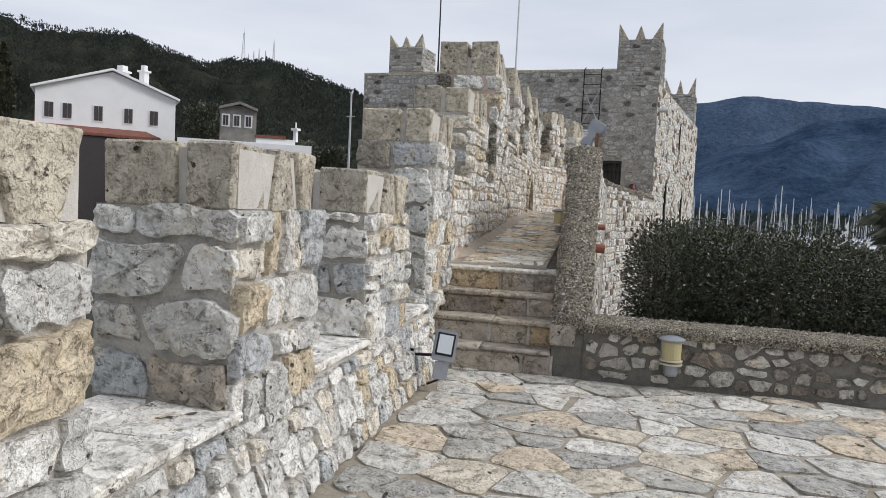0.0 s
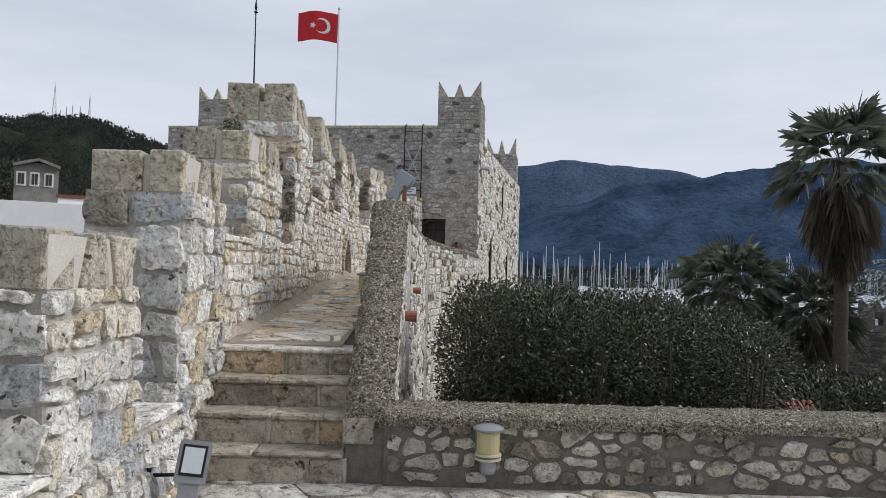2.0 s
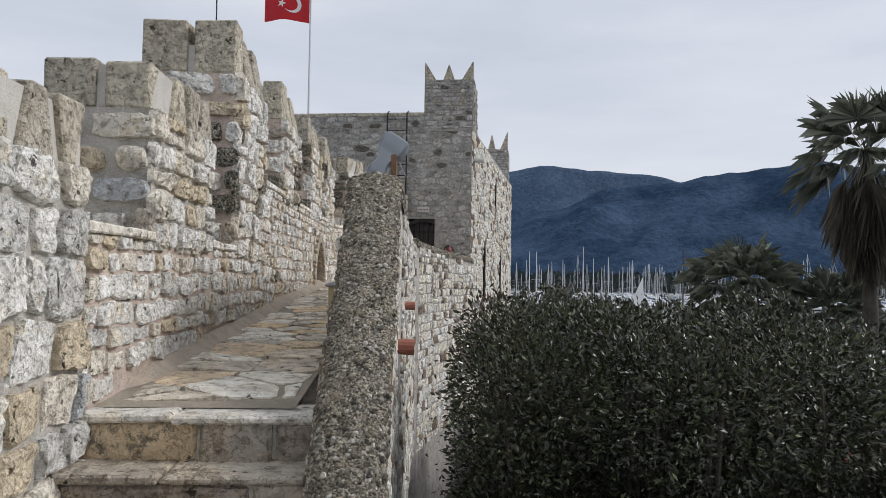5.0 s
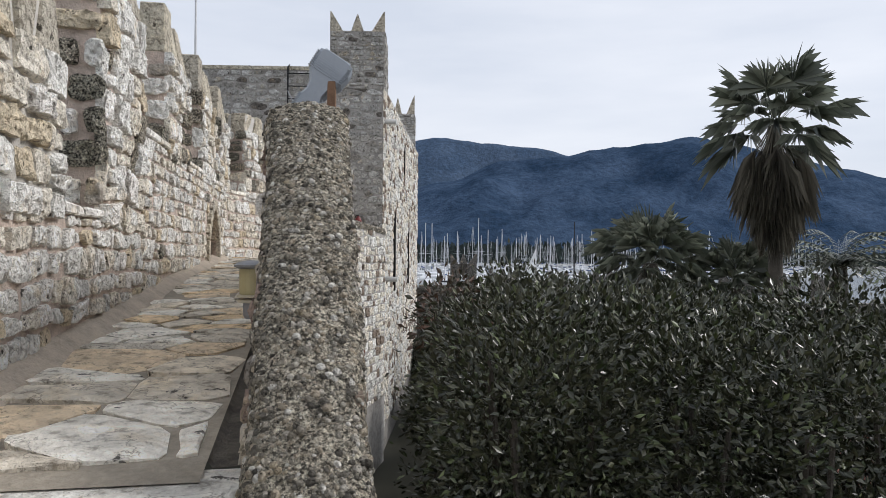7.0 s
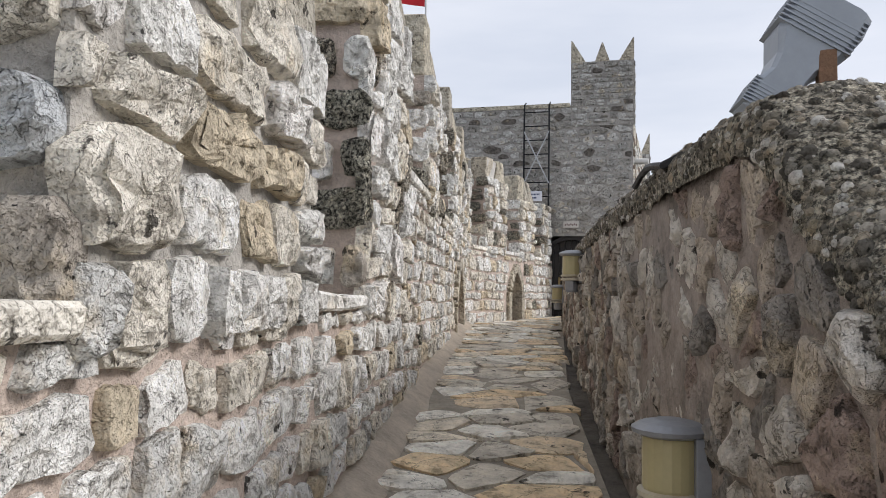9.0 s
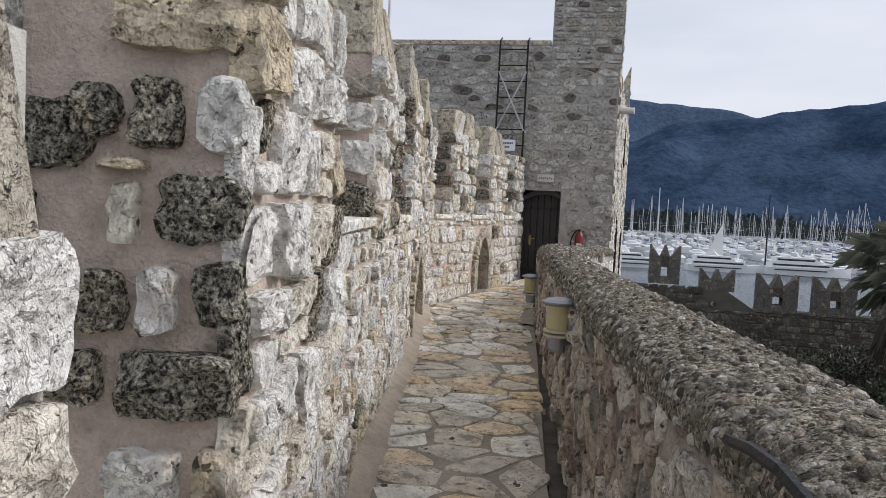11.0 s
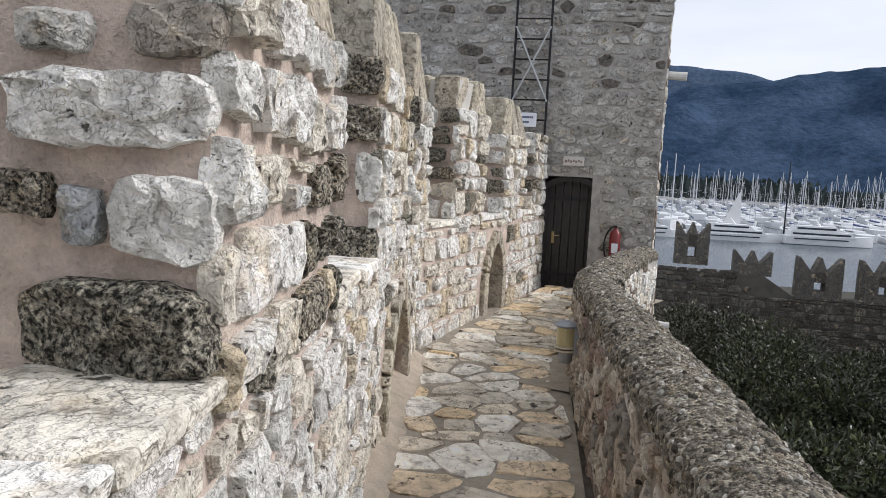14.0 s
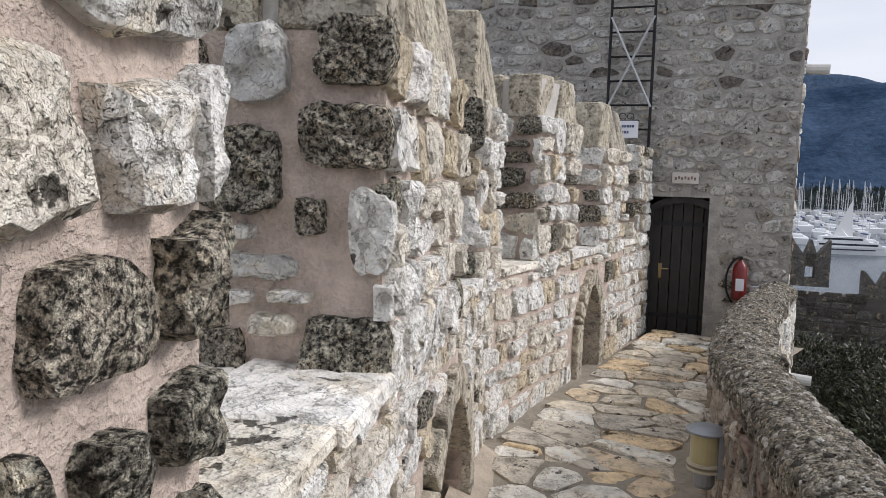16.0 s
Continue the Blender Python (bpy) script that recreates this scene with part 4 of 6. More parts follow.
def horned_turret(parent, x0, y0, w, d, z0, z1, horn, seed):
    """A square turret with a pointed horn on each corner and in the middle of each side."""
    t = boxes("turret", [((x0, y0, z0), (w, 0, 0), (0, d, 0), (0, 0, z1 - z0))], mortar_tower, parent)
    lay(t, (x0, y0, z0), Vector((1, 0, 0)), UP, Vector((0, -1, 0)), w, z1 - z0, stone_tower, 0.24, 0.12, 0.028, 0.02, seed, joined="turret_stones")
    lay(t, (x0 + w, y0, z0), Vector((0, 1, 0)), UP, Vector((1, 0, 0)), d, z1 - z0, stone_tower, 0.24, 0.12, 0.028, 0.02, seed + 1, joined="turret_stones")
    k = w * 0.24
    for ix in range(3):
        for iy in range(3):
            if iy != 0:
                continue
            bm = bmesh.new()
            ax, ay = x0 + (w - k) * ix / 2, y0 + (d - k) * iy / 2
            base = [bm.verts.new((ax + k * a, ay + k * b, z1 - 0.01)) for a, b in ((0, 0), (1, 0), (1, 1), (0, 1))]
            tipx = ax + k * (0.04, 0.5, 0.96)[ix]
            tipy = ay + k * (0.04, 0.5, 0.96)[iy]
            tip = [bm.verts.new((tipx + 0.012 * a, tipy + 0.012 * b, z1 + horn * (0.85 if 1 in (ix, iy) else 1.0))) for a, b in ((-1, -1), (1, -1), (1, 1), (-1, 1))]
            for i in range(4):
                bm.faces.new((base[i], base[(i + 1) % 4], tip[(i + 1) % 4], tip[i]))
            bm.faces.new(base[::-1])
            bm.faces.new(tip)
            part("horn", bm, stone_cap, t)
    return t


horned_turret(tower, -1.8, TY - 0.02, 1.23, 1.3, 5.3, 6.6, 0.44, 910)
horned_turret(tower, -10.1, 23.9, 1.25, 1.3, 4.5, 7.05, 0.42, 920)
horned_turret(tower, -1.2, 31.6, 1.2, 1.7, 4.6, 6.55, 0.65, 930)
# the shade inside the slit windows is painted: near-black blocks on the wall
opening_shade = plain_material("painted_opening_shade", (0.02, 0.018, 0.016), 1.0, vary=0.2, bump=0)
for y, z0, z1 in ((24.6, 0.6, 2.62), (29.0, 0.6, 2.4)):
    bm = bmesh.new()
    pts = [(-0.22, z0), (0.22, z0), (0.22, z1 - 0.4), (0.13, z1 - 0.15), (0, z1), (-0.13, z1 - 0.15), (-0.22, z1 - 0.4)]
    tx = TX + (y - TY) * 0.0617
    front = [bm.verts.new((tx + 0.05, y + a, z)) for a, z in pts]
    back = [bm.verts.new((tx - 0.3, y + a, z)) for a, z in pts]
    bm.faces.new(front)
    for i in range(len(pts)):
        bm.faces.new((front[i], front[(i + 1) % 7], back[(i + 1) % 7], back[i]))
    part("slit_window", bm, opening_shade, tower, "tall pointed window, the shade of its opening painted black")
boxes("slit_window", [((TX + 0.1, 27.2, 3.9), (0.28, 0, 0), (0, 0.18, 0), (0, 0, 0.9))], opening_shade, tower)

# door
door_wood = plain_material("dark_door_wood", (0.022, 0.017, 0.014), 0.55, vary=0.4, scale=6, bump=0.5)
door = new("door_1")
tagged(door, "closed dark brown plank door with arched top", "door", kind="structure")
nb = 6
for i in range(nb):
    x0 = DOOR[0] + 0.05 + i * (DOOR[1] - DOOR[0] - 0.1) / nb
    wdt = (DOOR[1] - DOOR[0] - 0.1) / nb - 0.008
    xm = (x0 + wdt / 2 - (DOOR[0] + DOOR[1]) / 2) / 0.41
    boxes("plank", [((x0, TY + 0.16, DOOR[2]), (wdt, 0, 0), (0, 0.05, 0), (0, 0, DOOR[3] - DOOR[2] - 0.05 - 0.13 * xm * xm))], door_wood, door, "", 0.006)
for x in (DOOR[0], DOOR[1] - 0.06):
    boxes("jamb", [((x, TY + 0.06, DOOR[2]), (0.06, 0, 0), (0, 0.16, 0), (0, 0, DOOR[3] - DOOR[2] - 0.12))], door_wood, door, "", 0.008)
bm = bmesh.new()
prev = None
for i in range(11):
    f = i / 10
    x = DOOR[0] + (DOOR[1] - DOOR[0]) * f
    z = DOOR[3] - 0.15 * (2 * f - 1) ** 2
    ring = [bm.verts.new((x, y, z + dz)) for y, dz in ((TY + 0.05, -0.07), (TY + 0.05, 0.02), (TY + 0.2, 0.02), (TY + 0.2, -0.07))]
    if prev:
        for k in range(4):
            bm.faces.new((prev[k], prev[(k + 1) % 4], ring[(k + 1) % 4], ring[k]))
    prev = ring
part("arched_head", bm, door_wood, door)
iron = plain_material("black_iron", (0.025, 0.025, 0.027), 0.5, 0.6, vary=0.3, bump=0.2)
brass = plain_material("worn_brass", (0.35, 0.27, 0.14), 0.4, 0.9, vary=0.2, bump=0.1)
bm = bmesh.new()
tube(bm, (DOOR[0] + 0.17, TY + 0.16, 2.22), (DOOR[0] + 0.17, TY + 0.1, 2.22), 0.012)
tube(bm, (DOOR[0] + 0.17, TY + 0.1, 2.22), (DOOR[0] + 0.27, TY + 0.1, 2.22), 0.01)
add_box(bm, (DOOR[0] + 0.15, TY + 0.15, 2.1), (0.04, 0, 0), (0, 0.012, 0), (0, 0, 0.18))
part("door_handle", bm, brass, door, "brass lever handle")
boxes("threshold", [((DOOR[0] - 0.1, TY - 0.3, DOOR[2] - 0.1), (1.05, 0, 0), (0, 0.5, 0), (0, 0, 0.11))], walk_stone, door, "pale stone doorstep", 0.012)
for z in (1.62, 2.75):
    boxes("strap", [((DOOR[0] + 0.06, TY + 0.148, z), (DOOR[1] - DOOR[0] - 0.12, 0, 0), (0, 0.013, 0), (0, 0, 0.05))], iron, door)

# ---- ground, garden, sea and distance (first pass) ----
SEA = -5.4
soil = plain_material("garden_soil", (0.075, 0.07, 0.045), 0.95, vary=0.5, scale=0.6, bump=0.6)
land = plain_material("dry_land", (0.05, 0.048, 0.032), 0.95, vary=0.4, scale=0.05, bump=0.2)
ground = boxes("ground", [((-700, -60, -3.4), (760, 0, 0), (0, 120, 0), (0, 0, 0.3))], land)
tagged(ground, "dark garden earth and town ground below the castle", "ground", kind="structure")
m, n, l, b = links_of("harbour_water")
b.inputs["Base Color"].default_value = (0.07, 0.09, 0.105, 1)
b.inputs["Roughness"].default_value = 0.25
wv = noise_node(n, l, coords(n, l), 1.3, 4.0, 0.6)
bump_node(n, l, [(wv, 1.0)], b, 0.5, 0.15)
water_mat = m
sea = boxes("water", [((-1500, 45, SEA - 0.5), (4500, 0, 0), (0, 2400, 0), (0, 0, 0.5))], water_mat)
tagged(sea, "calm grey harbour water", "water", kind="structure")

# hills: a sheet whose crest follows a skyline of (bearing x at depth, height)
def hills(name, depth, crest, foot, material, label, run=0.35, bumps=1.0):
    """A hillside rising from foot to a crest given at that depth; the slope runs back from nearer ground."""
    rows = 26
    x0, x1 = crest[0][0], crest[-1][0]
    grid = []
    for i in range(rows + 1):
        f = i / rows
        row = []
        for j in range(161):
            x = x0 + (x1 - x0) * j / 160
            for (xa, za), (xb, zb) in zip(crest, crest[1:]):
                if x <= xb:
                    break
            t = (x - xa) / (xb - xa)
            t = t * t * (3 - 2 * t)
            z = za + (zb - za) * t
            y = depth * (1 - run * (1 - f))
            g = f ** 0.85
            nn = noise.fractal(Vector((x / depth * 9, y / depth * 9, 3.1)), 1.0, 2.0, 5)
            ridge = 0.08 * z * nn * math.sin(math.pi * min(1, f * 1.0)) * 2.2
            fine = noise.noise(Vector((x / depth * 160, f * 30, 0))) * z * 0.012 * bumps
            row.append((x * (1 - run * (1 - f)), y, foot + (z - foot) * g + ridge + fine))
        grid.append(row)
    grid.append([(p[0] * 1.15, p[1] * 1.15, foot) for p in grid[-1]])
    return tagged(rough_sheet(name, [[Vector(p) for p in r] for r in grid], material), label, "mountain", kind="structure")


def hill_material(name, a, c, scale):
    m, n, l, b = links_of(name)
    vec = coords(n, l)
    x = noise_node(n, l, vec, scale, 10.0, 0.7)
    y = noise_node(n, l, vec, scale * 12, 4.0, 0.7)
    col = ramp_node(n, l, x, [(0.35, a), (0.62, c)])
    g = ramp_node(n, l, y, [(0.35, (0.6, 0.6, 0.6)), (0.65, (1.2, 1.2, 1.2))])
    l.new(mix_node(n, l, col, g, 0.7, "MULTIPLY"), b.inputs["Base Color"])
    b.inputs["Roughness"].default_value = 1.0
    b.inputs["Specular IOR Level"].default_value = 0.0
    bump_node(n, l, [(y, 1.0)], b, 1.0, 6.0)
    return m


# distance haze is painted into the blue base colours of the two far ridges
far_haze_blue = hill_material("far_ridge_painted_haze", (0.05, 0.082, 0.135), (0.082, 0.118, 0.178), 0.006)
mid_haze_blue = hill_material("pine_slope_painted_haze", (0.022, 0.042, 0.077), (0.062, 0.096, 0.156), 0.006)
near_green = hill_material("pine_hillside", (0.03, 0.036, 0.03), (0.062, 0.066, 0.05), 0.03)
hills("mountain_far", 2600, [(-1500, 240), (-250, 330), (-90, 382), (60, 404), (210, 386), (380, 372), (600, 330), (1300, 240), (2400, 160)], -6, far_haze_blue, "pine-covered mountain ridge with blue haze painted into its colour", 0.12)
hills("mountain_near", 2000, [(-900, 40), (-500, 60), (-150, 120), (60, 190), (230, 250), (382, 262), (470, 282), (538, 291), (640, 303), (735, 322), (860, 303), (1000, 270), (1180, 237), (1290, 214), (1700, 150), (2600, 60)], -6, mid_haze_blue, "pine-covered mountain across the bay with blue haze painted into its colour", 0.3)
hills("hill_town", 400, [(-900, 150), (-700, 152), (-514, 127), (-479, 113), (-440, 111), (-394, 108), (-354, 94), (-321, 84), (-308, 87), (-273, 86.5), (-240, 75), (-208, 64), (-160, 40), (-110, 12), (-70, -3)], -4, near_green, "dark wooded hill above the town", 0.45, 2.5)

# ---- foliage ----
def leaf_material(name, a, c, rough=0.55):
    m, n, l, b = links_of(name)
    r = n.new("ShaderNodeNewGeometry").outputs["Random Per Island"]
    l.new(ramp_node(n, l, r, [(0.0, a), (0.55, tuple((x + y) / 2 for x, y in zip(a, c))), (0.85, c), (1.0, tuple(min(1, x * 1.5) for x in c))]), b.inputs["Base Color"])
    b.inputs["Roughness"].default_value = rough
    return m


shrub_leaf = leaf_material("shrub_leaf", (0.013, 0.017, 0.008), (0.062, 0.064, 0.034), 0.33)
shrub_light = leaf_material("shrub_leaf_light", (0.03, 0.045, 0.015), (0.10, 0.12, 0.05), 0.5)
palm_leaf = leaf_material("palm_leaf", (0.06, 0.072, 0.05), (0.2, 0.215, 0.16), 0.4)
palm_dry = leaf_material("palm_dry_frond", (0.08, 0.073, 0.055), (0.19, 0.17, 0.13), 0.8)
bark = plain_material("palm_bark", (0.075, 0.065, 0.052), 0.95, vary=0.5, scale=4, bump=1.0)
twig = plain_material("twig", (0.06, 0.05, 0.038), 0.9, vary=0.3, bump=0.5)


def leaves(name, count, where, rnd, size, material, parent, label=""):
    """Many small folded leaves, two triangles on each side of the rib, joined in one part."""
    vs, fs = [], []
    for _ in range(count):
        p, out = where(rnd)
        d = (out + Vector((rnd.gauss(0, 0.7), rnd.gauss(0, 0.7), rnd.gauss(0.25, 0.6)))).normalized()
        side = d.orthogonal().normalized()
        side.rotate(Matrix.Rotation(rnd.uniform(0, 6.3), 3, d))
        up = d.cross(side)
        s = size * rnd.uniform(0.6, 1.3)
        b = len(vs)
        vs += [p, p + d * s * 0.5 + side * s * 0.22 + up * s * 0.06, p + d * s, p + d * s * 0.5 - side * s * 0.22 + up * s * 0.06]
        fs += [(b, b + 1, b + 2), (b, b + 2, b + 3)]
    ob = mesh_object(name, vs, fs, material, parent, label)
    return tagged(ob, kind="stuff")


def bush(name, clumps, per, size, seed, label, category, group="", leaf=None, light=0.0):
    """A shrub of rounded clumps: stems, and leaves scattered through an outer shell of each clump."""
    rnd = random.Random(seed)
    thing = new(name)
    base = Vector(clumps[0][:3])
    tagged(thing, label, category, group)

    def where(r):
        c = r.choices(clumps, weights=[k[3] ** 2 for k in clumps])[0]
        v = Vector((r.gauss(0, 1), r.gauss(0, 1), r.gauss(0, 1))).normalized()
        rad = c[3] * (1 - abs(r.gauss(0, 0.16)))
        wob = 1 + 0.22 * noise.noise(v * 2.2 + Vector(c[:3]))
        if r.random() < 0.07:
            rad *= r.uniform(1.05, 1.3)
        return Vector(c[:3]) + Vector((v.x, v.y, v.z * c[4])) * rad * wob, v

    leaves("foliage", per * len(clumps), where, rnd, size, leaf or shrub_leaf, thing)
    if light:
        leaves("young_foliage", int(per * len(clumps) * light), where, rnd, size * 1.05, shrub_light, thing)
    bm = bmesh.new()
    for c in clumps:
        for _ in range(3):
            a = Vector((c[0] + rnd.uniform(-0.3, 0.3), c[1] + rnd.uniform(-0.3, 0.3), -3.1))
            tube(bm, a, Vector(c[:3]) + Vector((rnd.uniform(-0.4, 0.4), rnd.uniform(-0.4, 0.4), 0.2)) * c[3], 0.035, 0.012, 5, False)
    tagged(part("stem_tangle", bm, twig, thing), kind="stuff")
    return thing


def hedge_clumps(x0, x1, y0, y1, top, seed, r=0.62):
    rnd = random.Random(seed)
    out = []
    nx, ny = max(1, round((x1 - x0) / (r * 1.15))), max(1, round((y1 - y0) / (r * 1.25)))
    for i in range(nx + 1):
        for j in range(ny + 1):
            x = x0 + (x1 - x0) * i / nx + rnd.uniform(-0.15, 0.15)
            y = y0 + (y1 - y0) * j / ny + rnd.uniform(-0.15, 0.15)
            rr = r * rnd.uniform(0.85, 1.2)
            t = top(x, y) + rnd.uniform(-0.1, 0.1)
            out.append((x, y, t - rr * 1.0, rr, 1.0))
            if j == 0 or i == 0:
                for dz in (0.75, 1.5):
                    out.append((x + rnd.uniform(-0.1, 0.1), y + rnd.uniform(-0.1, 0.1), t - rr - dz, rr, 1.0))
    return out


bush("evergreen_shrub", hedge_clumps(0.98, 2.5, 8.5, 11.4, lambda x, y: 1.5 - 0.1 * abs(x - 1.0) + 0.34 * noise.noise((x * 1.5, y * 1.5, 0)), 1, 0.5), 2500, 0.044, 51, "dense dark evergreen shrub behind the garden wall", "shrub", "shrubs behind the garden wall", light=0.14)
bush("evergreen_shrub", hedge_clumps(2.8, 3.3, 8.6, 11.6, lambda x, y: 1.22 - 0.25 * max(0, x - 3.2) + 0.34 * noise.noise((x * 1.5, y * 1.5, 0)), 2, 0.48), 2500, 0.044, 52, "dense dark evergreen shrub behind the garden wall", "shrub", "shrubs behind the garden wall", light=0.12)
bush("evergreen_shrub", hedge_clumps(4.6, 8.6, 9.4, 12.0, lambda x, y: -0.05 - 0.1 * (x - 4.6), 3), 900, 0.06, 53, "low dark evergreen shrub beyond the hedge", "shrub", "shrubs behind the garden wall", light=0.05)
bush("climbing_shrub", [(0.5, 10.2, 1.2, 0.26, 1.2), (0.6, 10.7, 1.1, 0.3, 1.1)], 420, 0.06, 54, "sprig of red-tipped evergreen leaves against the parapet", "shrub", leaf=leaf_material("red_tipped_leaf", (0.03, 0.04, 0.02), (0.10, 0.055, 0.035)))
for k, (x, y, t, r, lab) in enumerate([(2.2, 19.5, -0.4, 1.0, "dark courtyard shrub"), (4.5, 22, -1.0, 1.1, "dark courtyard shrub"), (3.2, 27, -0.9, 1.2, "olive-green courtyard shrub"), (6.5, 28, -1.2, 1.3, "olive-green courtyard shrub"), (1.2, 25, -1.2, 0.9, "bare reddish courtyard shrub"), (8.5, 20, -0.7, 1.2, "dark courtyard shrub"), (5.8, 16.5, -0.3, 1.1, "dark courtyard shrub"), (10.5, 25, -1.0, 1.3, "dark courtyard shrub"), (3.0, 15.5, 0.1, 1.0, "dark courtyard shrub"), (1.6, 14.2, 0.2, 0.9, "dark courtyard shrub"), (1.2, 17.2, -0.2, 0.9, "dark courtyard shrub"), (3.8, 18.6, -0.3, 1.1, "dark courtyard shrub"), (2.4, 23.0, -0.9, 1.1, "olive-green courtyard shrub"), (6.6, 24.5, -1.0, 1.2, "dark courtyard shrub"), (5.2, 30.5, -1.2, 1.3, "dark courtyard shrub"), (1.6, 30.5, -1.3, 1.2, "bare reddish courtyard shrub"), (7.5, 34.0, -1.5, 1.3, "dark courtyard shrub"), (4.0, 34.5, -1.6, 1.3, "dark courtyard shrub"), (3.7, 29.3, -0.45, 1.5, "olive-green courtyard shrub"), (1.9, 33.0, -0.5, 1.3, "dark courtyard shrub"), (4.9, 26.0, -0.8, 1.5, "dark courtyard shrub"), (2.7, 21.2, -0.1, 1.2, "olive-green courtyard shrub")]):
    rr = random.Random(900 + k)
    cl = [(x + rr.uniform(-r, r), y + rr.uniform(-r, r), t - r * 0.7 + rr.uniform(-0.5, 0.2), r * rr.uniform(0.5, 0.8), 1.0) for _ in range(7)]
    bush("courtyard_shrub", cl, 1500, 0.11, 60 + k, lab + " in the castle garden", "shrub", "courtyard shrubs", light=0.35 if "olive" in lab else 0.05)


def fan_leaf(vs, fs, base, d, length, rnd, blades=16, droop=0.25, fold=1.15):
    """A fan palm leaf: a petiole and narrow blades spread round its end."""
    d = d.normalized()
    side = d.cross(UP)
    side = side.normalized() if side.length > 0.05 else Vector((1, 0, 0))
    up = side.cross(d)
    hub = base + d * length * 0.55
    b = len(vs)
    w = 0.018
    vs += [base - side * w, base + side * w, hub + side * w, hub - side * w]
    fs.append((b, b + 1, b + 2, b + 3))
    for k in range(blades):
        a = fold * (2 * k / (blades - 1) - 1) * 1.1
        bd = (d * math.cos(a) + side * math.sin(a)).normalized()
        ln = length * 0.62 * (1 - 0.22 * abs(a)) * rnd.uniform(0.85, 1.1)
        nrm = (-d * math.sin(a) + side * math.cos(a)) * 0.0155 * (length / 1.2)
        midp = hub + bd * ln * 0.55 + up * 0.03
        tip = hub + bd * ln - UP * ln * (droop + rnd.uniform(-0.1, 0.4))
        b = len(vs)
        vs += [hub, midp + nrm, tip, midp - nrm]
        fs += [(b, b + 1, b + 2), (b, b + 2, b + 3)]


def fan_palm(x, y, z0, z_crown, r, skirt, seed, label, live=44, leaf=1.35, group=""):
    rnd = random.Random(seed)
    palm = new("fan_palm")
    tagged(palm, label, "palm tree", group)
    bm = bmesh.new()
    prev = None
    for i in range(13):
        f = i / 12
        rad = r * (1.25 - 0.35 * f) * (1 + 0.06 * math.sin(i * 2.7))
        ring = [bm.verts.new((x + rad * math.cos(k * 0.5236) + 0.05 * math.sin(f * 3), y + rad * math.sin(k * 0.5236), z0 + (z_crown - z0) * f)) for k in range(12)]
        if prev:
            for k in range(12):
                bm.faces.new((prev[k], prev[(k + 1) % 12], ring[(k + 1) % 12], ring[k]))
        prev = ring
    bm.faces.new(prev)
    part("trunk", bm, bark, palm, smooth=True)
    vs, fs = [], []
    top = Vector((x, y, z_crown))
    for k in range(live):
        az = k * 2.39996
        el = -0.5 + 1.95 * (k / live)
        d = Vector((math.cos(az) * math.cos(el), math.sin(az) * math.cos(el), math.sin(el)))
        fan_leaf(vs, fs, top + d * 0.1, d, leaf * rnd.uniform(0.75, 1.15), rnd, 20, 0.18)
    tagged(mesh_object("crown", vs, fs, palm_leaf, palm), kind="stuff")
    if skirt:
        vs, fs = [], []
        for k in range(int(90 * skirt)):
            az = rnd.uniform(0, 6.3)
            dep = rnd.random() ** 1.5
            zz = z_crown - 0.05 - skirt * dep
            d = Vector((math.cos(az) * 0.5 * (1 - 0.7 * dep), math.sin(az) * 0.5 * (1 - 0.7 * dep), -1.0 + rnd.uniform(-0.2, 0.35)))
            fan_leaf(vs, fs, Vector((x + r * math.cos(az), y + r * math.sin(az), zz)), d, leaf * rnd.uniform(0.65, 0.95) * (1 - 0.55 * dep), rnd, 10, 0.3, 0.5)
        tagged(mesh_object("dry_skirt", vs, fs, palm_dry, palm, "hanging grey-brown dead fronds"), kind="stuff")
    return palm


fan_palm(11.15, 27.6, -3.1, 5.6, 0.2, 2.9, 71, "tall fan palm with a skirt of dead fronds", 30, 2.25)
fan_palm(8.7, 32.0, -3.1, 1.25, 0.28, 1.5, 72, "short bushy fan palm in the castle garden", 38, 2.1)
fan_palm(11.4, 31.0, -3.1, 0.4, 0.24, 0.9, 74, "low fan palm beside the tall one", 36, 1.7)

# feather palm
rnd = random.Random(77)
date_palm = new("date_palm")
tagged(date_palm, "feather-leaved date palm in the castle garden", "palm tree")
bm = bmesh.new()
tube(bm, (14.6, 30, -3.1), (14.6, 30, 1.3), 0.3, 0.24, 12)
part("trunk", bm, bark, date_palm)
vs, fs = [], []
for k in range(38):
    az, el = k * 2.39996, -0.1 + 1.4 * (k / 38)
    ln = 3.0 * rnd.uniform(0.85, 1.1)
    h = Vector((math.cos(az), math.sin(az), 0))
    side = Vector((-h.y, h.x, 0))
    last = Vector((14.6, 30, 1.3))
    for i in range(1, 15):
        f = i / 14
        p = Vector((14.6, 30, 1.3)) + h * ln * f * math.cos(el * (1 - f * 0.5)) + UP * (ln * f * math.sin(el) - ln * 0.55 * f * f)
        b = len(vs)
        vs += [last + UP * 0.015, p + UP * 0.015, p - UP * 0.015, last - UP * 0.015]
        fs.append((b, b + 1, b + 2, b + 3))
        for sg in (-1, 1):
            t = p + side * sg * 0.42 * (1 - f * 0.6) + h * 0.2 - UP * 0.12
            b = len(vs)
            vs += [p - h * 0.05, p + h * 0.09, t]
            fs.append((b, b + 1, b + 2))
        last = p
tagged(mesh_object("crown", vs, fs, palm_leaf, date_palm), kind="stuff")

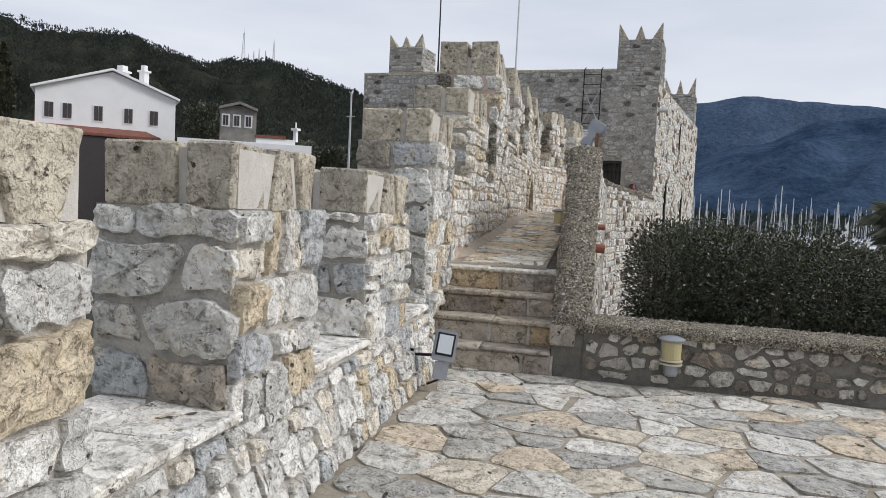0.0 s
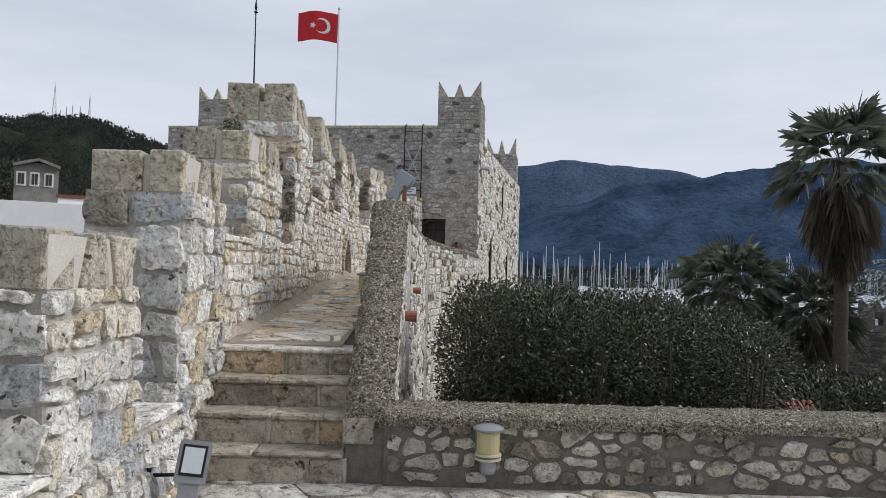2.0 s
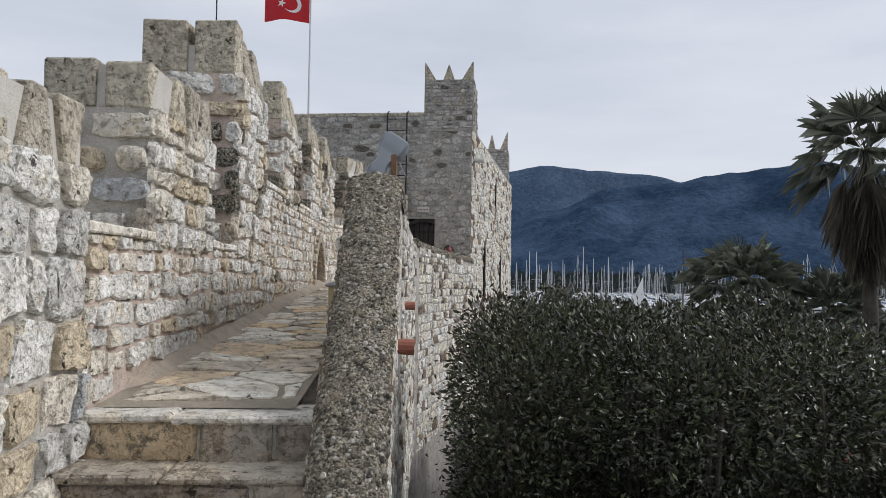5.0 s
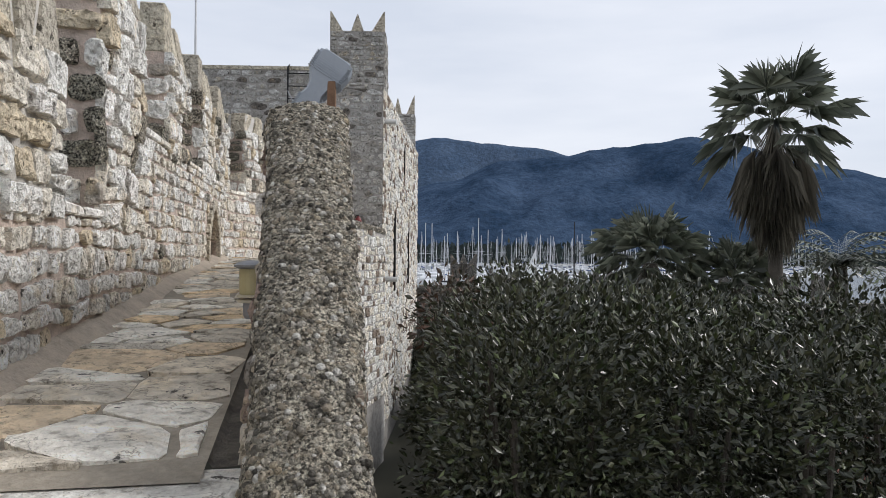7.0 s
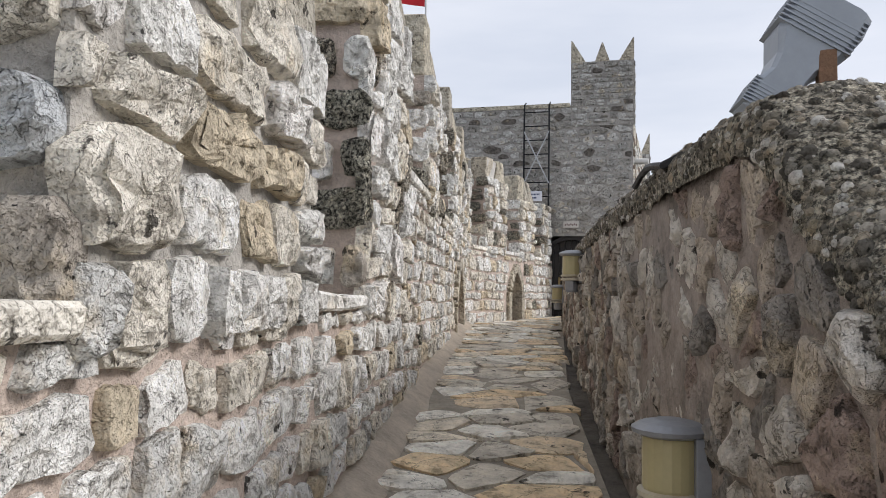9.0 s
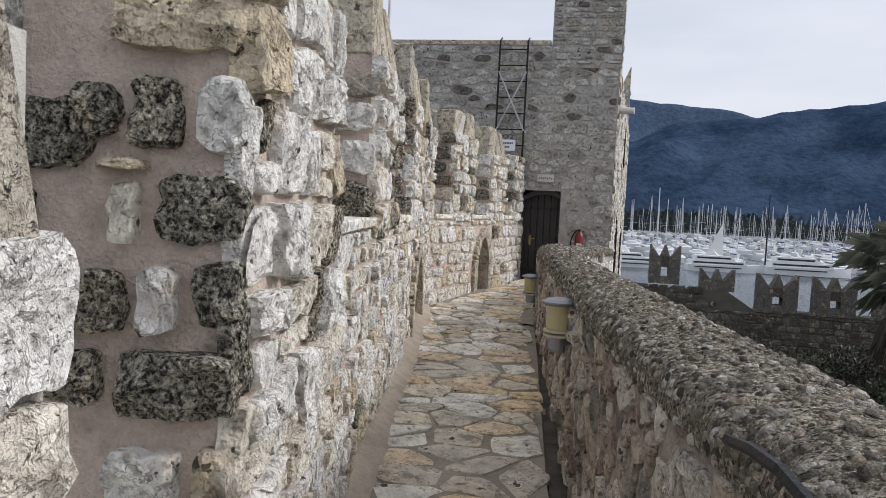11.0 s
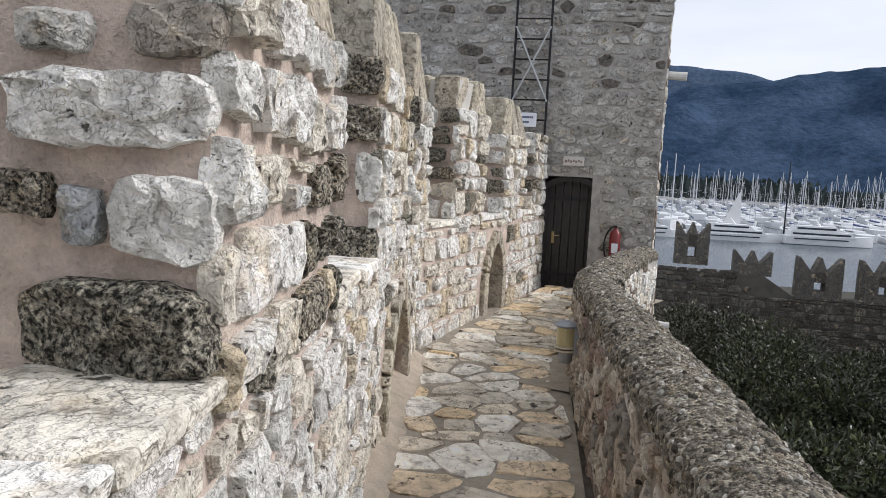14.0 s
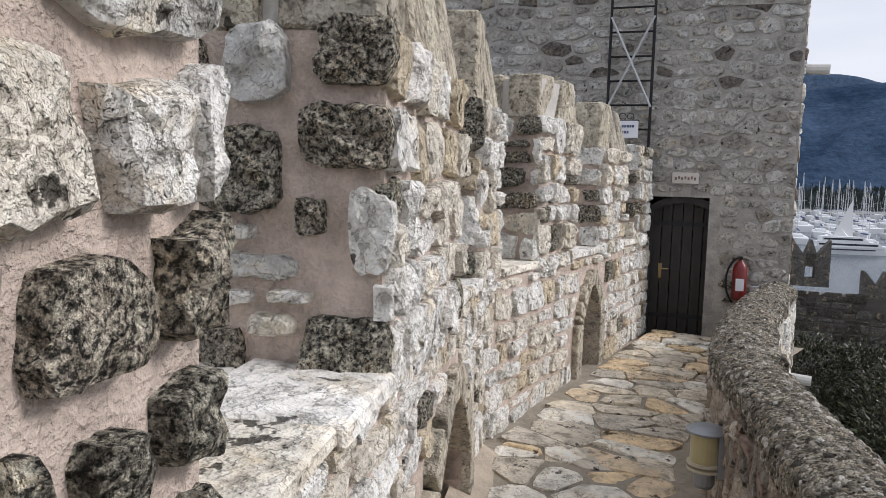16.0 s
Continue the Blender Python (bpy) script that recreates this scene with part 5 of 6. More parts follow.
# ---- courtyard wall with swallowtail merlons ----
cwall = new("wall_courtyard")
tagged(cwall, "dark rubble curtain wall along the harbour", "curtain wall", kind="structure")
CY = 38.0
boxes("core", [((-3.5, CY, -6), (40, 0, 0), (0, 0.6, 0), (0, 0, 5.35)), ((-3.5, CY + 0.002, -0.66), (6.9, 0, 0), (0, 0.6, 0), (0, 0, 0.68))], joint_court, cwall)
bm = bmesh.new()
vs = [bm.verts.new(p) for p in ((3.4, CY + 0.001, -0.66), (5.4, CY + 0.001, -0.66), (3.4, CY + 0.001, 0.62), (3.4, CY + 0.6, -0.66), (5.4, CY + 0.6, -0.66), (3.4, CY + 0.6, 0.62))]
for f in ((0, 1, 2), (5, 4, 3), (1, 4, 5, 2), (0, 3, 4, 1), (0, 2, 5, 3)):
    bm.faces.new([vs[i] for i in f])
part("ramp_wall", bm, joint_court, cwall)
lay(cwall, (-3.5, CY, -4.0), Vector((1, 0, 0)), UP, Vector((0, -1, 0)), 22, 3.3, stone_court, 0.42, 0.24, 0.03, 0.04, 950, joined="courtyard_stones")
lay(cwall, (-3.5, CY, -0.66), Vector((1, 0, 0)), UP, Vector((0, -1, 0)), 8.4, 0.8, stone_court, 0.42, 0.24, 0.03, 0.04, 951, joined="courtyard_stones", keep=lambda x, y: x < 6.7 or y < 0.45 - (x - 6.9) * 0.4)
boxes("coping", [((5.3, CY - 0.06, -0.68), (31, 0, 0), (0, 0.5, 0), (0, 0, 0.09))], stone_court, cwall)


def swallow_merlon(x, y, w, z0, z1, horn, hole=True):
    t = new("swallowtail_merlon")
    tagged(t, "horned swallowtail merlon of dark rubble with a loophole", "merlon", "harbour merlons", kind="structure")
    k = w * 0.3
    if hole:
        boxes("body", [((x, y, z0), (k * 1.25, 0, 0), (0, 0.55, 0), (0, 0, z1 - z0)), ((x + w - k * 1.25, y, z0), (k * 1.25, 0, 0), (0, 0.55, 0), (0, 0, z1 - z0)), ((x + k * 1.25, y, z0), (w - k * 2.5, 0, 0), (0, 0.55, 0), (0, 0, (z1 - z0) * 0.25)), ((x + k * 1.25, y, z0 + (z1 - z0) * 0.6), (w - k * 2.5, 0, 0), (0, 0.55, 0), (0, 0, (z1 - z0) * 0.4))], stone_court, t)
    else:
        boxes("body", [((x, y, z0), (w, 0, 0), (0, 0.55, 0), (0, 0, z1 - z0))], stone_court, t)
    for i in range(3):
        bm = bmesh.new()
        ax = x + (w - k) * i / 2
        base = [bm.verts.new((ax + a * k, y + b, z1 - 0.002)) for a, b in ((0, 0), (1, 0), (1, 0.55), (0, 0.55))]
        tx = ax + k * (0.05, 0.5, 0.95)[i]
        tip = [bm.verts.new((tx + a, y + b, z1 + horn)) for a, b in ((-0.02, 0.05), (0.02, 0.05), (0.02, 0.5), (-0.02, 0.5))]
        for q in range(4):
            bm.faces.new((base[q], base[(q + 1) % 4], tip[(q + 1) % 4], tip[q]))
        bm.faces.new(tip)
        part("horn", bm, stone_court, t)


for x in (5.43, 7.45, 9.6, 11.75, 13.9, 16.0, 18.2):
    swallow_merlon(x, CY, 1.45, -0.6, 0.28, 0.5)
swallow_merlon(3.35, CY, 1.25, 0.0, 0.42, 0.42, False)
swallow_merlon(1.75, 42.0, 1.3, -0.2, 1.0, 0.5)

# ---- town houses beyond the wall ----
plaster = plain_material("white_plaster", (0.78, 0.78, 0.77), 0.9, vary=0.06, scale=0.6, bump=0.1)
shutter = plain_material("dark_shutter", (0.05, 0.042, 0.04), 0.6, vary=0.3, bump=0.1)
tile_red = plain_material("red_roof_tile", (0.22, 0.085, 0.06), 0.85, vary=0.3, scale=2, bump=0.6)
grey_ashlar = plain_material("grey_house_stone", (0.25, 0.235, 0.21), 0.9, vary=0.35, scale=1.5, bump=0.5)


def strip(name, pts, depth, material, parent, label=""):
    """A slab: an outline of points pushed back by depth."""
    bm = bmesh.new()
    a = [bm.verts.new(p) for p in pts]
    b = [bm.verts.new(Vector(p) + Vector(depth)) for p in pts]
    bm.faces.new(a)
    bm.faces.new(b[::-1])
    for i in range(len(a)):
        j = (i + 1) % len(a)
        bm.faces.new((a[j], a[i], b[i], b[j]))
    return part(name, bm, material, parent, label)


def house(name, o, u, w, h, depth, ridge, windows, wall_mat, label, side_windows=0, flat=False):
    """A gabled house whose front runs from o along u; windows as (start, width, bottom, top)."""
    t = new(name)
    tagged(t, label, "house")
    o, u = Vector(o), Vector(u).normalized()
    back = Vector((-u.y, u.x, 0)) * depth
    foot = UP * -16
    strip("wall", [o + foot, o + u * w + foot, o + u * w + UP * h, o + u * (w * 0.53) + UP * (h + ridge), o + UP * h], back, wall_mat, t)
    for k, (a, b) in enumerate((((-0.03 * w, -0.16), (0.53 * w, ridge + 0.1)), ((0.53 * w, ridge + 0.1), (1.03 * w, -0.16)))):
        f = -back.normalized() * 0.5
        strip("roof", [o + u * a[0] + UP * (h + a[1]) + f, o + u * b[0] + UP * (h + b[1]) + f, o + u * b[0] + UP * (h + b[1] + 0.22) + f, o + u * a[0] + UP * (h + a[1] + 0.22) + f], back - f * 2, plaster if not flat else grey_ashlar, t)
    for a, ww, z0, z1 in windows:
        fr = boxes("window", [(o + u * (a - 0.12) + UP * (z0 - 0.12) - back.normalized() * 0.06, u * (ww + 0.24), back.normalized() * 0.05, UP * (z1 - z0 + 0.24))], plaster, t)
        boxes("shutter", [(o + u * a + UP * z0 - back.normalized() * 0.1, u * (ww / 2 - 0.02), back.normalized() * 0.05, UP * (z1 - z0))], shutter, fr)
        boxes("shutter", [(o + u * (a + ww / 2 + 0.02) + UP * z0 - back.normalized() * 0.1, u * (ww / 2 - 0.02), back.normalized() * 0.05, UP * (z1 - z0))], shutter, fr)
    for k in range(side_windows):
        q = o + u * (w + 0.01) + back * (0.14 + 0.24 * k)
        boxes("side_window", [(q + UP * (windows[0][2]), u * 0.06, back.normalized() * 1.1, UP * (windows[0][3] - windows[0][2]))], shutter, t)
    return t


def chimney(p, w, h):
    t = boxes("chimney", [(Vector(p), (w, 0, 0), (0, w, 0), (0, 0, h)), (Vector(p) + Vector((-0.15, -0.15, h)), (w + 0.3, 0, 0), (0, w + 0.3, 0), (0, 0, 0.2)), (Vector(p) + Vector((0.1, 0.1, h + 0.2)), (w - 0.2, 0, 0), (0, w - 0.2, 0), (0, 0, 0.5))], plaster)
    tagged(t, "white plastered chimney on a house roof", "chimney", "roof chimneys")


pole_grey = plain_material("pole_grey", (0.45, 0.46, 0.47), 0.5, 0.2, vary=0.1, bump=0)
hu = Vector((8.57, 9.08, 0)).normalized()
house("white_house", (-59.85, 51.15, 10.75), hu, 12.5, 0.0, 7.0, 2.1, [(a, 0.75, -2.75, -1.35) for a in (0.8, 2.35, 5.05, 7.75, 10.1)], plaster, "white plastered gabled house with dark shutters", 3)
bm = bmesh.new()
back = Vector((-hu.y, hu.x, 0))
o = Vector((-61.3, 49.55, 0))
vs = [bm.verts.new(p) for p in (o - back * 2.2 + UP * 6.75, o - back * 2.2 + hu * 13.2 + UP * 6.6, o + hu * 11.5 + back * 0.8 + UP * 7.55, o + hu * 1.0 + back * 0.8 + UP * 7.6)]
bm.faces.new(vs)
low = [bm.verts.new(v.co - UP * 0.25) for v in vs]
bm.faces.new(low[::-1])
for i in range(4):
    bm.faces.new((vs[(i + 1) % 4], vs[i], low[i], low[(i + 1) % 4]))
lean = new("lean_to_roof")
tagged(lean, "red tiled lean-to roof in front of the white house", "roof")
part("tiles", bm, tile_red, lean)
boxes("wall", [(o - back * 2.0 - UP * 5, hu * 12.6, back * 2.5, UP * 11.4)], shutter, lean)
chimney((-54.5, 58.6, 11.4), 0.65, 1.9)
chimney((-55.9, 56.9, 12.0), 0.9, 1.0)
u2 = Vector((2.34, 1.83, 0)).normalized()
house("grey_house", (-38.6, 51.1, 8.75), u2, 2.97, 0.0, 3.0, 0.25, [(a, 0.42, -1.45, -0.62) for a in (0.25, 1.15, 2.1)], grey_ashlar, "small grey stone house with white-framed windows", 2, True)
terr = new("low_white_house")
tagged(terr, "low white flat-roofed house with parapets", "house")
u3 = Vector((7.26, 5.19, 0)).normalized()
b3 = Vector((-u3.y, u3.x, 0))
o3 = Vector((-41.2, 49.0, 0))
boxes("wall", [(o3 - UP * 5, u3 * 11.0, b3 * 4, UP * 11.0), (o3 + u3 * 4.2 - UP * 5 + b3 * 0.4, u3 * 5.4, b3 * 3, UP * 11.45)], plaster, terr, "", 0.03)
boxes("roof_strip", [(o3 + u3 * 6.2 + UP * 6.45 + b3 * 0.3, u3 * 2.6, b3 * 2, UP * 0.25)], tile_red, terr)
chimney((-33.9, 55.0, 6.3), 0.3, 1.0)
chimney((-38.3, 51.9, 6.0), 0.3, 0.5)
bm = bmesh.new()
tube(bm, (-29.5, 57.1, -3), (-29.5, 57.1, 10.9), 0.14, 0.08, 8)
tube(bm, (-29.9, 57.1, 8.8), (-29.1, 57.1, 8.8), 0.05, None, 6)
tagged(part("utility_pole", bm, pole_grey), "pale street pole among the houses", "pole")


def cypress(x, y, z0, h, r, seed):
    t = new("cypress")
    tagged(t, "tall dark columnar cypress beside the white house", "tree")
    bm = bmesh.new()
    tube(bm, (x, y, z0 - 6), (x, y, z0 + h * 0.8), 0.25, 0.05, 8)
    part("trunk", bm, bark, t)

    def where(r_):
        f = r_.random()
        rad = r * math.sin(math.pi * min(1, 0.12 + 0.88 * f) ** 0.8) * (0.75 + 0.25 * r_.random())
        a = r_.uniform(0, 6.3)
        return Vector((x + math.cos(a) * rad, y + math.sin(a) * rad, z0 + h * f)), Vector((math.cos(a) * 0.4, math.sin(a) * 0.4, 1))

    leaves("crown", 5000, where, random.Random(seed), 0.3, shrub_leaf, t)


cypress(-49.75, 39.9, 5.6, 6.2, 0.8, 3)
for k, (x, y, z, r) in enumerate(((-46.5, 58.5, 8.6, 1.9), (-45.0, 57.5, 7.0, 1.6), (-35.0, 57.5, 5.6, 1.2), (-33.0, 60.0, 5.2, 1.4))):
    bush("garden_tree", [(x + 0.5 * i - 0.7, y + 0.3 * (i % 2), z - 0.4 * (i % 3), r * (0.75 + 0.1 * (i % 2)), 1.0) for i in range(4)], 900, 0.28, 80 + k, "dark rounded tree between the town houses", "tree", "town trees", light=0.05)
ant = Vector((-294.6, 400.0, 87.0))
for k, (dx, h, w) in enumerate(((0, 20, 1.6), (8, 8, 0.5), (12, 9, 0.5), (17, 8, 0.5), (23, 14, 0.7), (4, 6, 0.8))):
    t = new("antenna_mast")
    tagged(t, "slim lattice antenna mast on the wooded hill", "antenna mast", "antenna masts")
    p = ant + Vector((dx, 0, -2))
    bm = bmesh.new()
    for a in (-1, 1):
        tube(bm, p + Vector((a * w, 0, 0)), p + Vector((a * w * 0.2, 0, h)), 0.22, 0.12, 4)
    for q in np.arange(0.1, 0.95, 0.12):
        tube(bm, p + Vector((-w * (1 - 0.8 * q), 0, h * q)), p + Vector((w * (1 - 0.8 * (q + 0.1)), 0, h * (q + 0.1))), 0.12, None, 4)
    tube(bm, p + Vector((0, 0, h * 0.95)), p + Vector((0, 0, h * 1.15)), 0.12, 0.06, 4)
    part("lattice", bm, pole_grey, t)

# trees on the hill above the town
rt = random.Random(21)
vs, fs = [], []
crest_pts = [(-514, 127), (-440, 111), (-394, 108), (-354, 94), (-321, 84), (-308, 87), (-273, 86.5), (-240, 75), (-208, 64), (-160, 40)]
for _ in range(5200):
    f = rt.random() ** 0.5
    i = rt.randrange(len(crest_pts) - 1)
    t = rt.random()
    x, z = (crest_pts[i][k] * (1 - t) + crest_pts[i + 1][k] * t for k in (0, 1))
    k = 1 - 0.45 * (1 - f)
    base = Vector((x * k, 400 * k, -4 + (z + 4) * f ** 0.85 - 0.5))
    h = rt.uniform(1.5, 4.0)
    for _ in range(5):
        an = rt.uniform(0, 6.3)
        p = base + Vector((math.cos(an) * 1.2, math.sin(an) * 1.2, h * rt.uniform(0.1, 1)))
        b = len(vs)
        vs += [p, p + Vector((rt.uniform(0.5, 1.8), rt.uniform(-0.5, 0.5), rt.uniform(-0.6, 0.6))), p + Vector((rt.uniform(0, 0.9), rt.uniform(-0.5, 0.5), rt.uniform(0.7, 1.9)))]
        fs.append((b, b + 1, b + 2))
tagged(mesh_object("hill_pines", vs, fs, leaf_material("hill_pine", (0.018, 0.024, 0.018), (0.05, 0.056, 0.04), 0.9), None, "scattered dark pines on the hill above town"), kind="stuff", category="woods")

# ---- marina ----
white_gel = plain_material("white_hull", (0.78, 0.79, 0.80), 0.35, vary=0.06, scale=0.5, bump=0)
dark_glass = plain_material("tinted_boat_window", (0.03, 0.035, 0.045), 0.15, vary=0.2, bump=0)
mast_mat = plain_material("mast_aluminium", (0.62, 0.63, 0.65), 0.45, 0.3, vary=0.1, bump=0)
sail_mat = plain_material("white_sailcloth", (0.80, 0.80, 0.79), 0.85, vary=0.05, bump=0.1)
blue_cover = plain_material("blue_sail_cover", (0.05, 0.08, 0.2), 0.8, vary=0.2, bump=0.1)


def hull_mesh(bm, length, beam, free):
    prev = None
    for i in range(9):
        f = i / 8
        w = beam / 2 * (1 - max(0, f - 0.45) ** 2 * 3.2) * (0.85 + 0.15 * min(1, f * 4))
        w = max(w, 0.03)
        sheer = free * (1 + 0.35 * f * f)
        x = length * (f - 0.5)
        ring = [bm.verts.new(p) for p in ((x, -w, sheer), (x, -w * 0.8, -0.1), (x, w * 0.8, -0.1), (x, w, sheer))]
        if prev:
            for k in range(4):
                bm.faces.new((prev[k], prev[(k + 1) % 4], ring[(k + 1) % 4], ring[k]))
        else:
            bm.faces.new(ring[::-1])
        prev = ring
    bm.faces.new(prev)


def sail_yacht():
    t = new("sailing_yacht")
    tagged(t, "white moored sailing yacht with a bare mast", "sailing boat", "moored yachts")
    bm = bmesh.new()
    hull_mesh(bm, 11, 3.4, 1.1)
    part("hull", bm, white_gel, t)
    boxes("cabin", [((-2.2, -0.9, 1.1), (4.6, 0, 0), (0, 1.8, 0), (0, 0, 0.5))], white_gel, t, "", 0.12)
    boxes("cabin_window", [((-1.6, -0.93, 1.28), (3.0, 0, 0), (0, 1.86, 0), (0, 0, 0.16))], dark_glass, t)
    bm = bmesh.new()
    tube(bm, (0.8, 0, 1.2), (0.8, 0, 10.4), 0.085, 0.06, 6)
    part("mast", bm, mast_mat, t)
    bm = bmesh.new()
    tube(bm, (0.8, -0.9, 5.4), (0.8, 0.9, 5.4), 0.03, None, 4)
    part("spreader", bm, mast_mat, t)
    bm = bmesh.new()
    tube(bm, (0.7, 0, 2.5), (-3.6, 0, 2.4), 0.16, 0.12, 6)
    part("boom", bm, blue_cover, t, "boom under a blue sail cover")
    bm = bmesh.new()
    for a in ((5.3, 0, 1.6), (-5.3, 0, 1.3)):
        tube(bm, a, (0.8, 0, 10.3), 0.022, None, 4, False)
    part("stay", bm, mast_mat, t)
    return t


def motor_yacht(length, label):
    t = new("motor_yacht")
    tagged(t, label, "motor yacht", "large motor yachts")
    bm = bmesh.new()
    hull_mesh(bm, length, length * 0.24, length * 0.085)
    part("hull", bm, white_gel, t)
    h = length * 0.085
    for k, (x0, x1, w) in enumerate(((-0.45, 0.28, 0.1), (-0.4, 0.12, 0.085))):
        z = h + k * length * 0.062
        bm = bmesh.new()
        vs = add_box(bm, (length * x0, -length * w, z), (length * (x1 - x0), 0, 0), (0, length * w * 2, 0), (0, 0, length * 0.06))
        for v in vs:
            if v.co.z > z + 0.01 and v.co.x > 0:
                v.co.x -= length * 0.06
        part("deckhouse", bm, white_gel, t)
        boxes("window_band", [((length * (x0 + 0.02), -length * w - 0.03, z + length * 0.02), (length * (x1 - x0 - 0.09), 0, 0), (0, length * w * 2 + 0.06, 0), (0, 0, length * 0.022))], dark_glass, t)
    boxes("hull_stripe", [((-length * 0.42, -length * 0.122, h * 0.62), (length * 0.6, 0, 0), (0, 0.02, 0), (0, 0, h * 0.16))], dark_glass, t)
    bm = bmesh.new()
    tube(bm, (-length * 0.1, 0, h + length * 0.12), (-length * 0.16, 0, h + length * 0.2), 0.15, 0.08, 6)
    part("radar_mast", bm, white_gel, t)
    return t


rnd = random.Random(8)
yacht = sail_yacht()
first = True
for row, (y, x0, x1, step) in enumerate([(150, -8, 70, 5.0), (172, -10, 90, 4.6), (196, -12, 105, 4.4), (225, -14, 125, 4.6), (262, -18, 150, 4.8), (310, -22, 180, 5.6)]):
    x = x0
    while x < x1:
        m = pose(x, y + rnd.uniform(-3, 3), SEA, 0, 0, 90 + rnd.uniform(-8, 8) + (180 if rnd.random() < 0.5 else 0)) @ Matrix.Diagonal((*[rnd.uniform(0.72, 1.3)] * 3, 1))
        if first:
            yacht.matrix_world = m
            first = False
        else:
            q = copy_thing(yacht, Matrix.Identity(4))
            q.matrix_basis = m
        x += step * rnd.uniform(0.7, 1.4)
big1 = motor_yacht(12.0, "large white three-deck motor yacht at its berth")
big1.matrix_world = pose(20.2, 130, SEA, 0, 0, 8)
big2 = motor_yacht(13.0, "long white motor yacht with dark window bands")
big2.matrix_world = pose(32.6, 131, SEA + 0.2, 0, 0, 6)
big3 = motor_yacht(13.0, "white motor yacht at the quay")
big3.matrix_world = pose(48.5, 134, SEA + 0.2, 0, 0, 172)
big4 = motor_yacht(11.0, "white motor yacht behind the curtain wall")
big4.matrix_world = pose(6.5, 128, SEA, 0, 0, 10)
sb = new("sailing_boat")
tagged(sb, "sailing boat with a raised white sail", "sailing boat")
bm = bmesh.new()
hull_mesh(bm, 9, 2.8, 1.0)
part("hull", bm, white_gel, sb)
bm = bmesh.new()
for y in (-0.05, 0.05):
    pts = [(-1.7, y * 3, 1.6), (1.5, y, 1.6), (1.1, y, 7.6)]
    bm.faces.new([bm.verts.new(p) for p in (pts if y > 0 else pts[::-1])])
part("sail", bm, sail_mat, sb, "raised white sail")
bm = bmesh.new()
tube(bm, (1.15, 0, 1), (1.15, 0, 8.6), 0.07, 0.05, 6)
part("mast", bm, mast_mat, sb)
sb.matrix_world = pose(20.4, 141, SEA, 0, 0, 12)
# dark tall mast and quay
bm = bmesh.new()
tube(bm, (28.4, 140, SEA), (28.4, 140, 7.2), 0.14, 0.08, 6)
tagged(part("tall_mast", bm, iron), "tall dark mast of a moored boat", "mast")
tagged(boxes("quay", [((-60, 330, SEA - 1), (400, 0, 0), (0, 60, 0), (0, 0, 1.8))], plain_material("quay_concrete", (0.35, 0.35, 0.34), 0.9, bump=0.2)), "low grey marina quay", "quay", kind="structure")
wood_far = leaf_material("shore_pine", (0.018, 0.028, 0.026), (0.04, 0.055, 0.05), 0.9)
rs2 = random.Random(12)
vs, fs = [], []
for _ in range(5200):
    x = rs2.uniform(-150, 420)
    y = rs2.uniform(350, 420)
    h = rs2.uniform(4, 9) * (1.2 if x < 90 else 0.8)
    b = len(vs)
    for k in range(3):
        an, zz = rs2.uniform(0, 6.3), SEA + h * rs2.uniform(0.2, 1.0)
        p = Vector((x + math.cos(an) * 2, y + math.sin(an) * 2, zz))
        b = len(vs)
        vs += [p, p + Vector((rs2.uniform(1, 3), 0, rs2.uniform(-1, 1))), p + Vector((rs2.uniform(0, 2), rs2.uniform(-1, 1), rs2.uniform(1.5, 3)))]
        fs.append((b, b + 1, b + 2))
tagged(mesh_object("shore_wood", vs, fs, wood_far, None, "dark belt of pines along the far shore"), kind="stuff", category="woods")

# ---- flag and poles ----
steel = plain_material("grey_pole_paint", (0.55, 0.56, 0.57), 0.45, 0.3, vary=0.12, bump=0.1)
red_cloth = plain_material("red_flag_cloth", (0.55, 0.02, 0.03), 0.85, vary=0.15, scale=2, bump=0.2)
white_cloth = plain_material("white_flag_cloth", (0.82, 0.80, 0.79), 0.85, vary=0.05, bump=0.1)
flag = new("flag")
tagged(flag, "red flag with white crescent and star on a pole", "flag")
FX, FY = -5.45, 24.0
bm = bmesh.new()
tube(bm, (FX, FY, 5.4), (FX, FY, 9.95), 0.032, 0.024, 10)
lathe(bm, (FX, FY, 9.95), [(0.01, 0), (0.045, 0.03), (0.045, 0.06), (0.01, 0.1)], 8)
part("pole", bm, steel, flag)


def wave_at(x, z):
    return Vector((FX - 0.03 - x, FY + 0.09 * math.sin(x * 5.0 + 0.6) * min(1, x * 2) - 0.02, 8.86 + z + 0.05 * math.sin(x * 3.4) - 0.06 * x * 0 + 0.12 * x))


rough = [[wave_at(x, z) for z in np.linspace(0, 0.94, 12)] for x in np.linspace(0, 1.36, 30)]
back = [[p + Vector((0, 0.012, 0)) for p in r] for r in rough]
rough_sheet("cloth", rough, red_cloth, flag)
rough_sheet("cloth_back", back, red_cloth, flag)
vs, fs = [], []
cx, cz, r1, r2 = 0.5, 0.47, 0.25, 0.2
outer = [(cx + r1 * math.cos(a), cz + r1 * math.sin(a)) for a in np.linspace(0.62, 2 * math.pi - 0.62, 33)]
icx = cx + 0.0625
inner_ = [(icx + r2 * math.cos(a), cz + r2 * math.sin(a)) for a in np.linspace(0.79, 2 * math.pi - 0.79, 33)]
for (a, b), (c, d) in zip(outer, inner_):
    vs += [wave_at(a, b) - Vector((0, 0.008, 0)), wave_at(c, d) - Vector((0, 0.008, 0))]
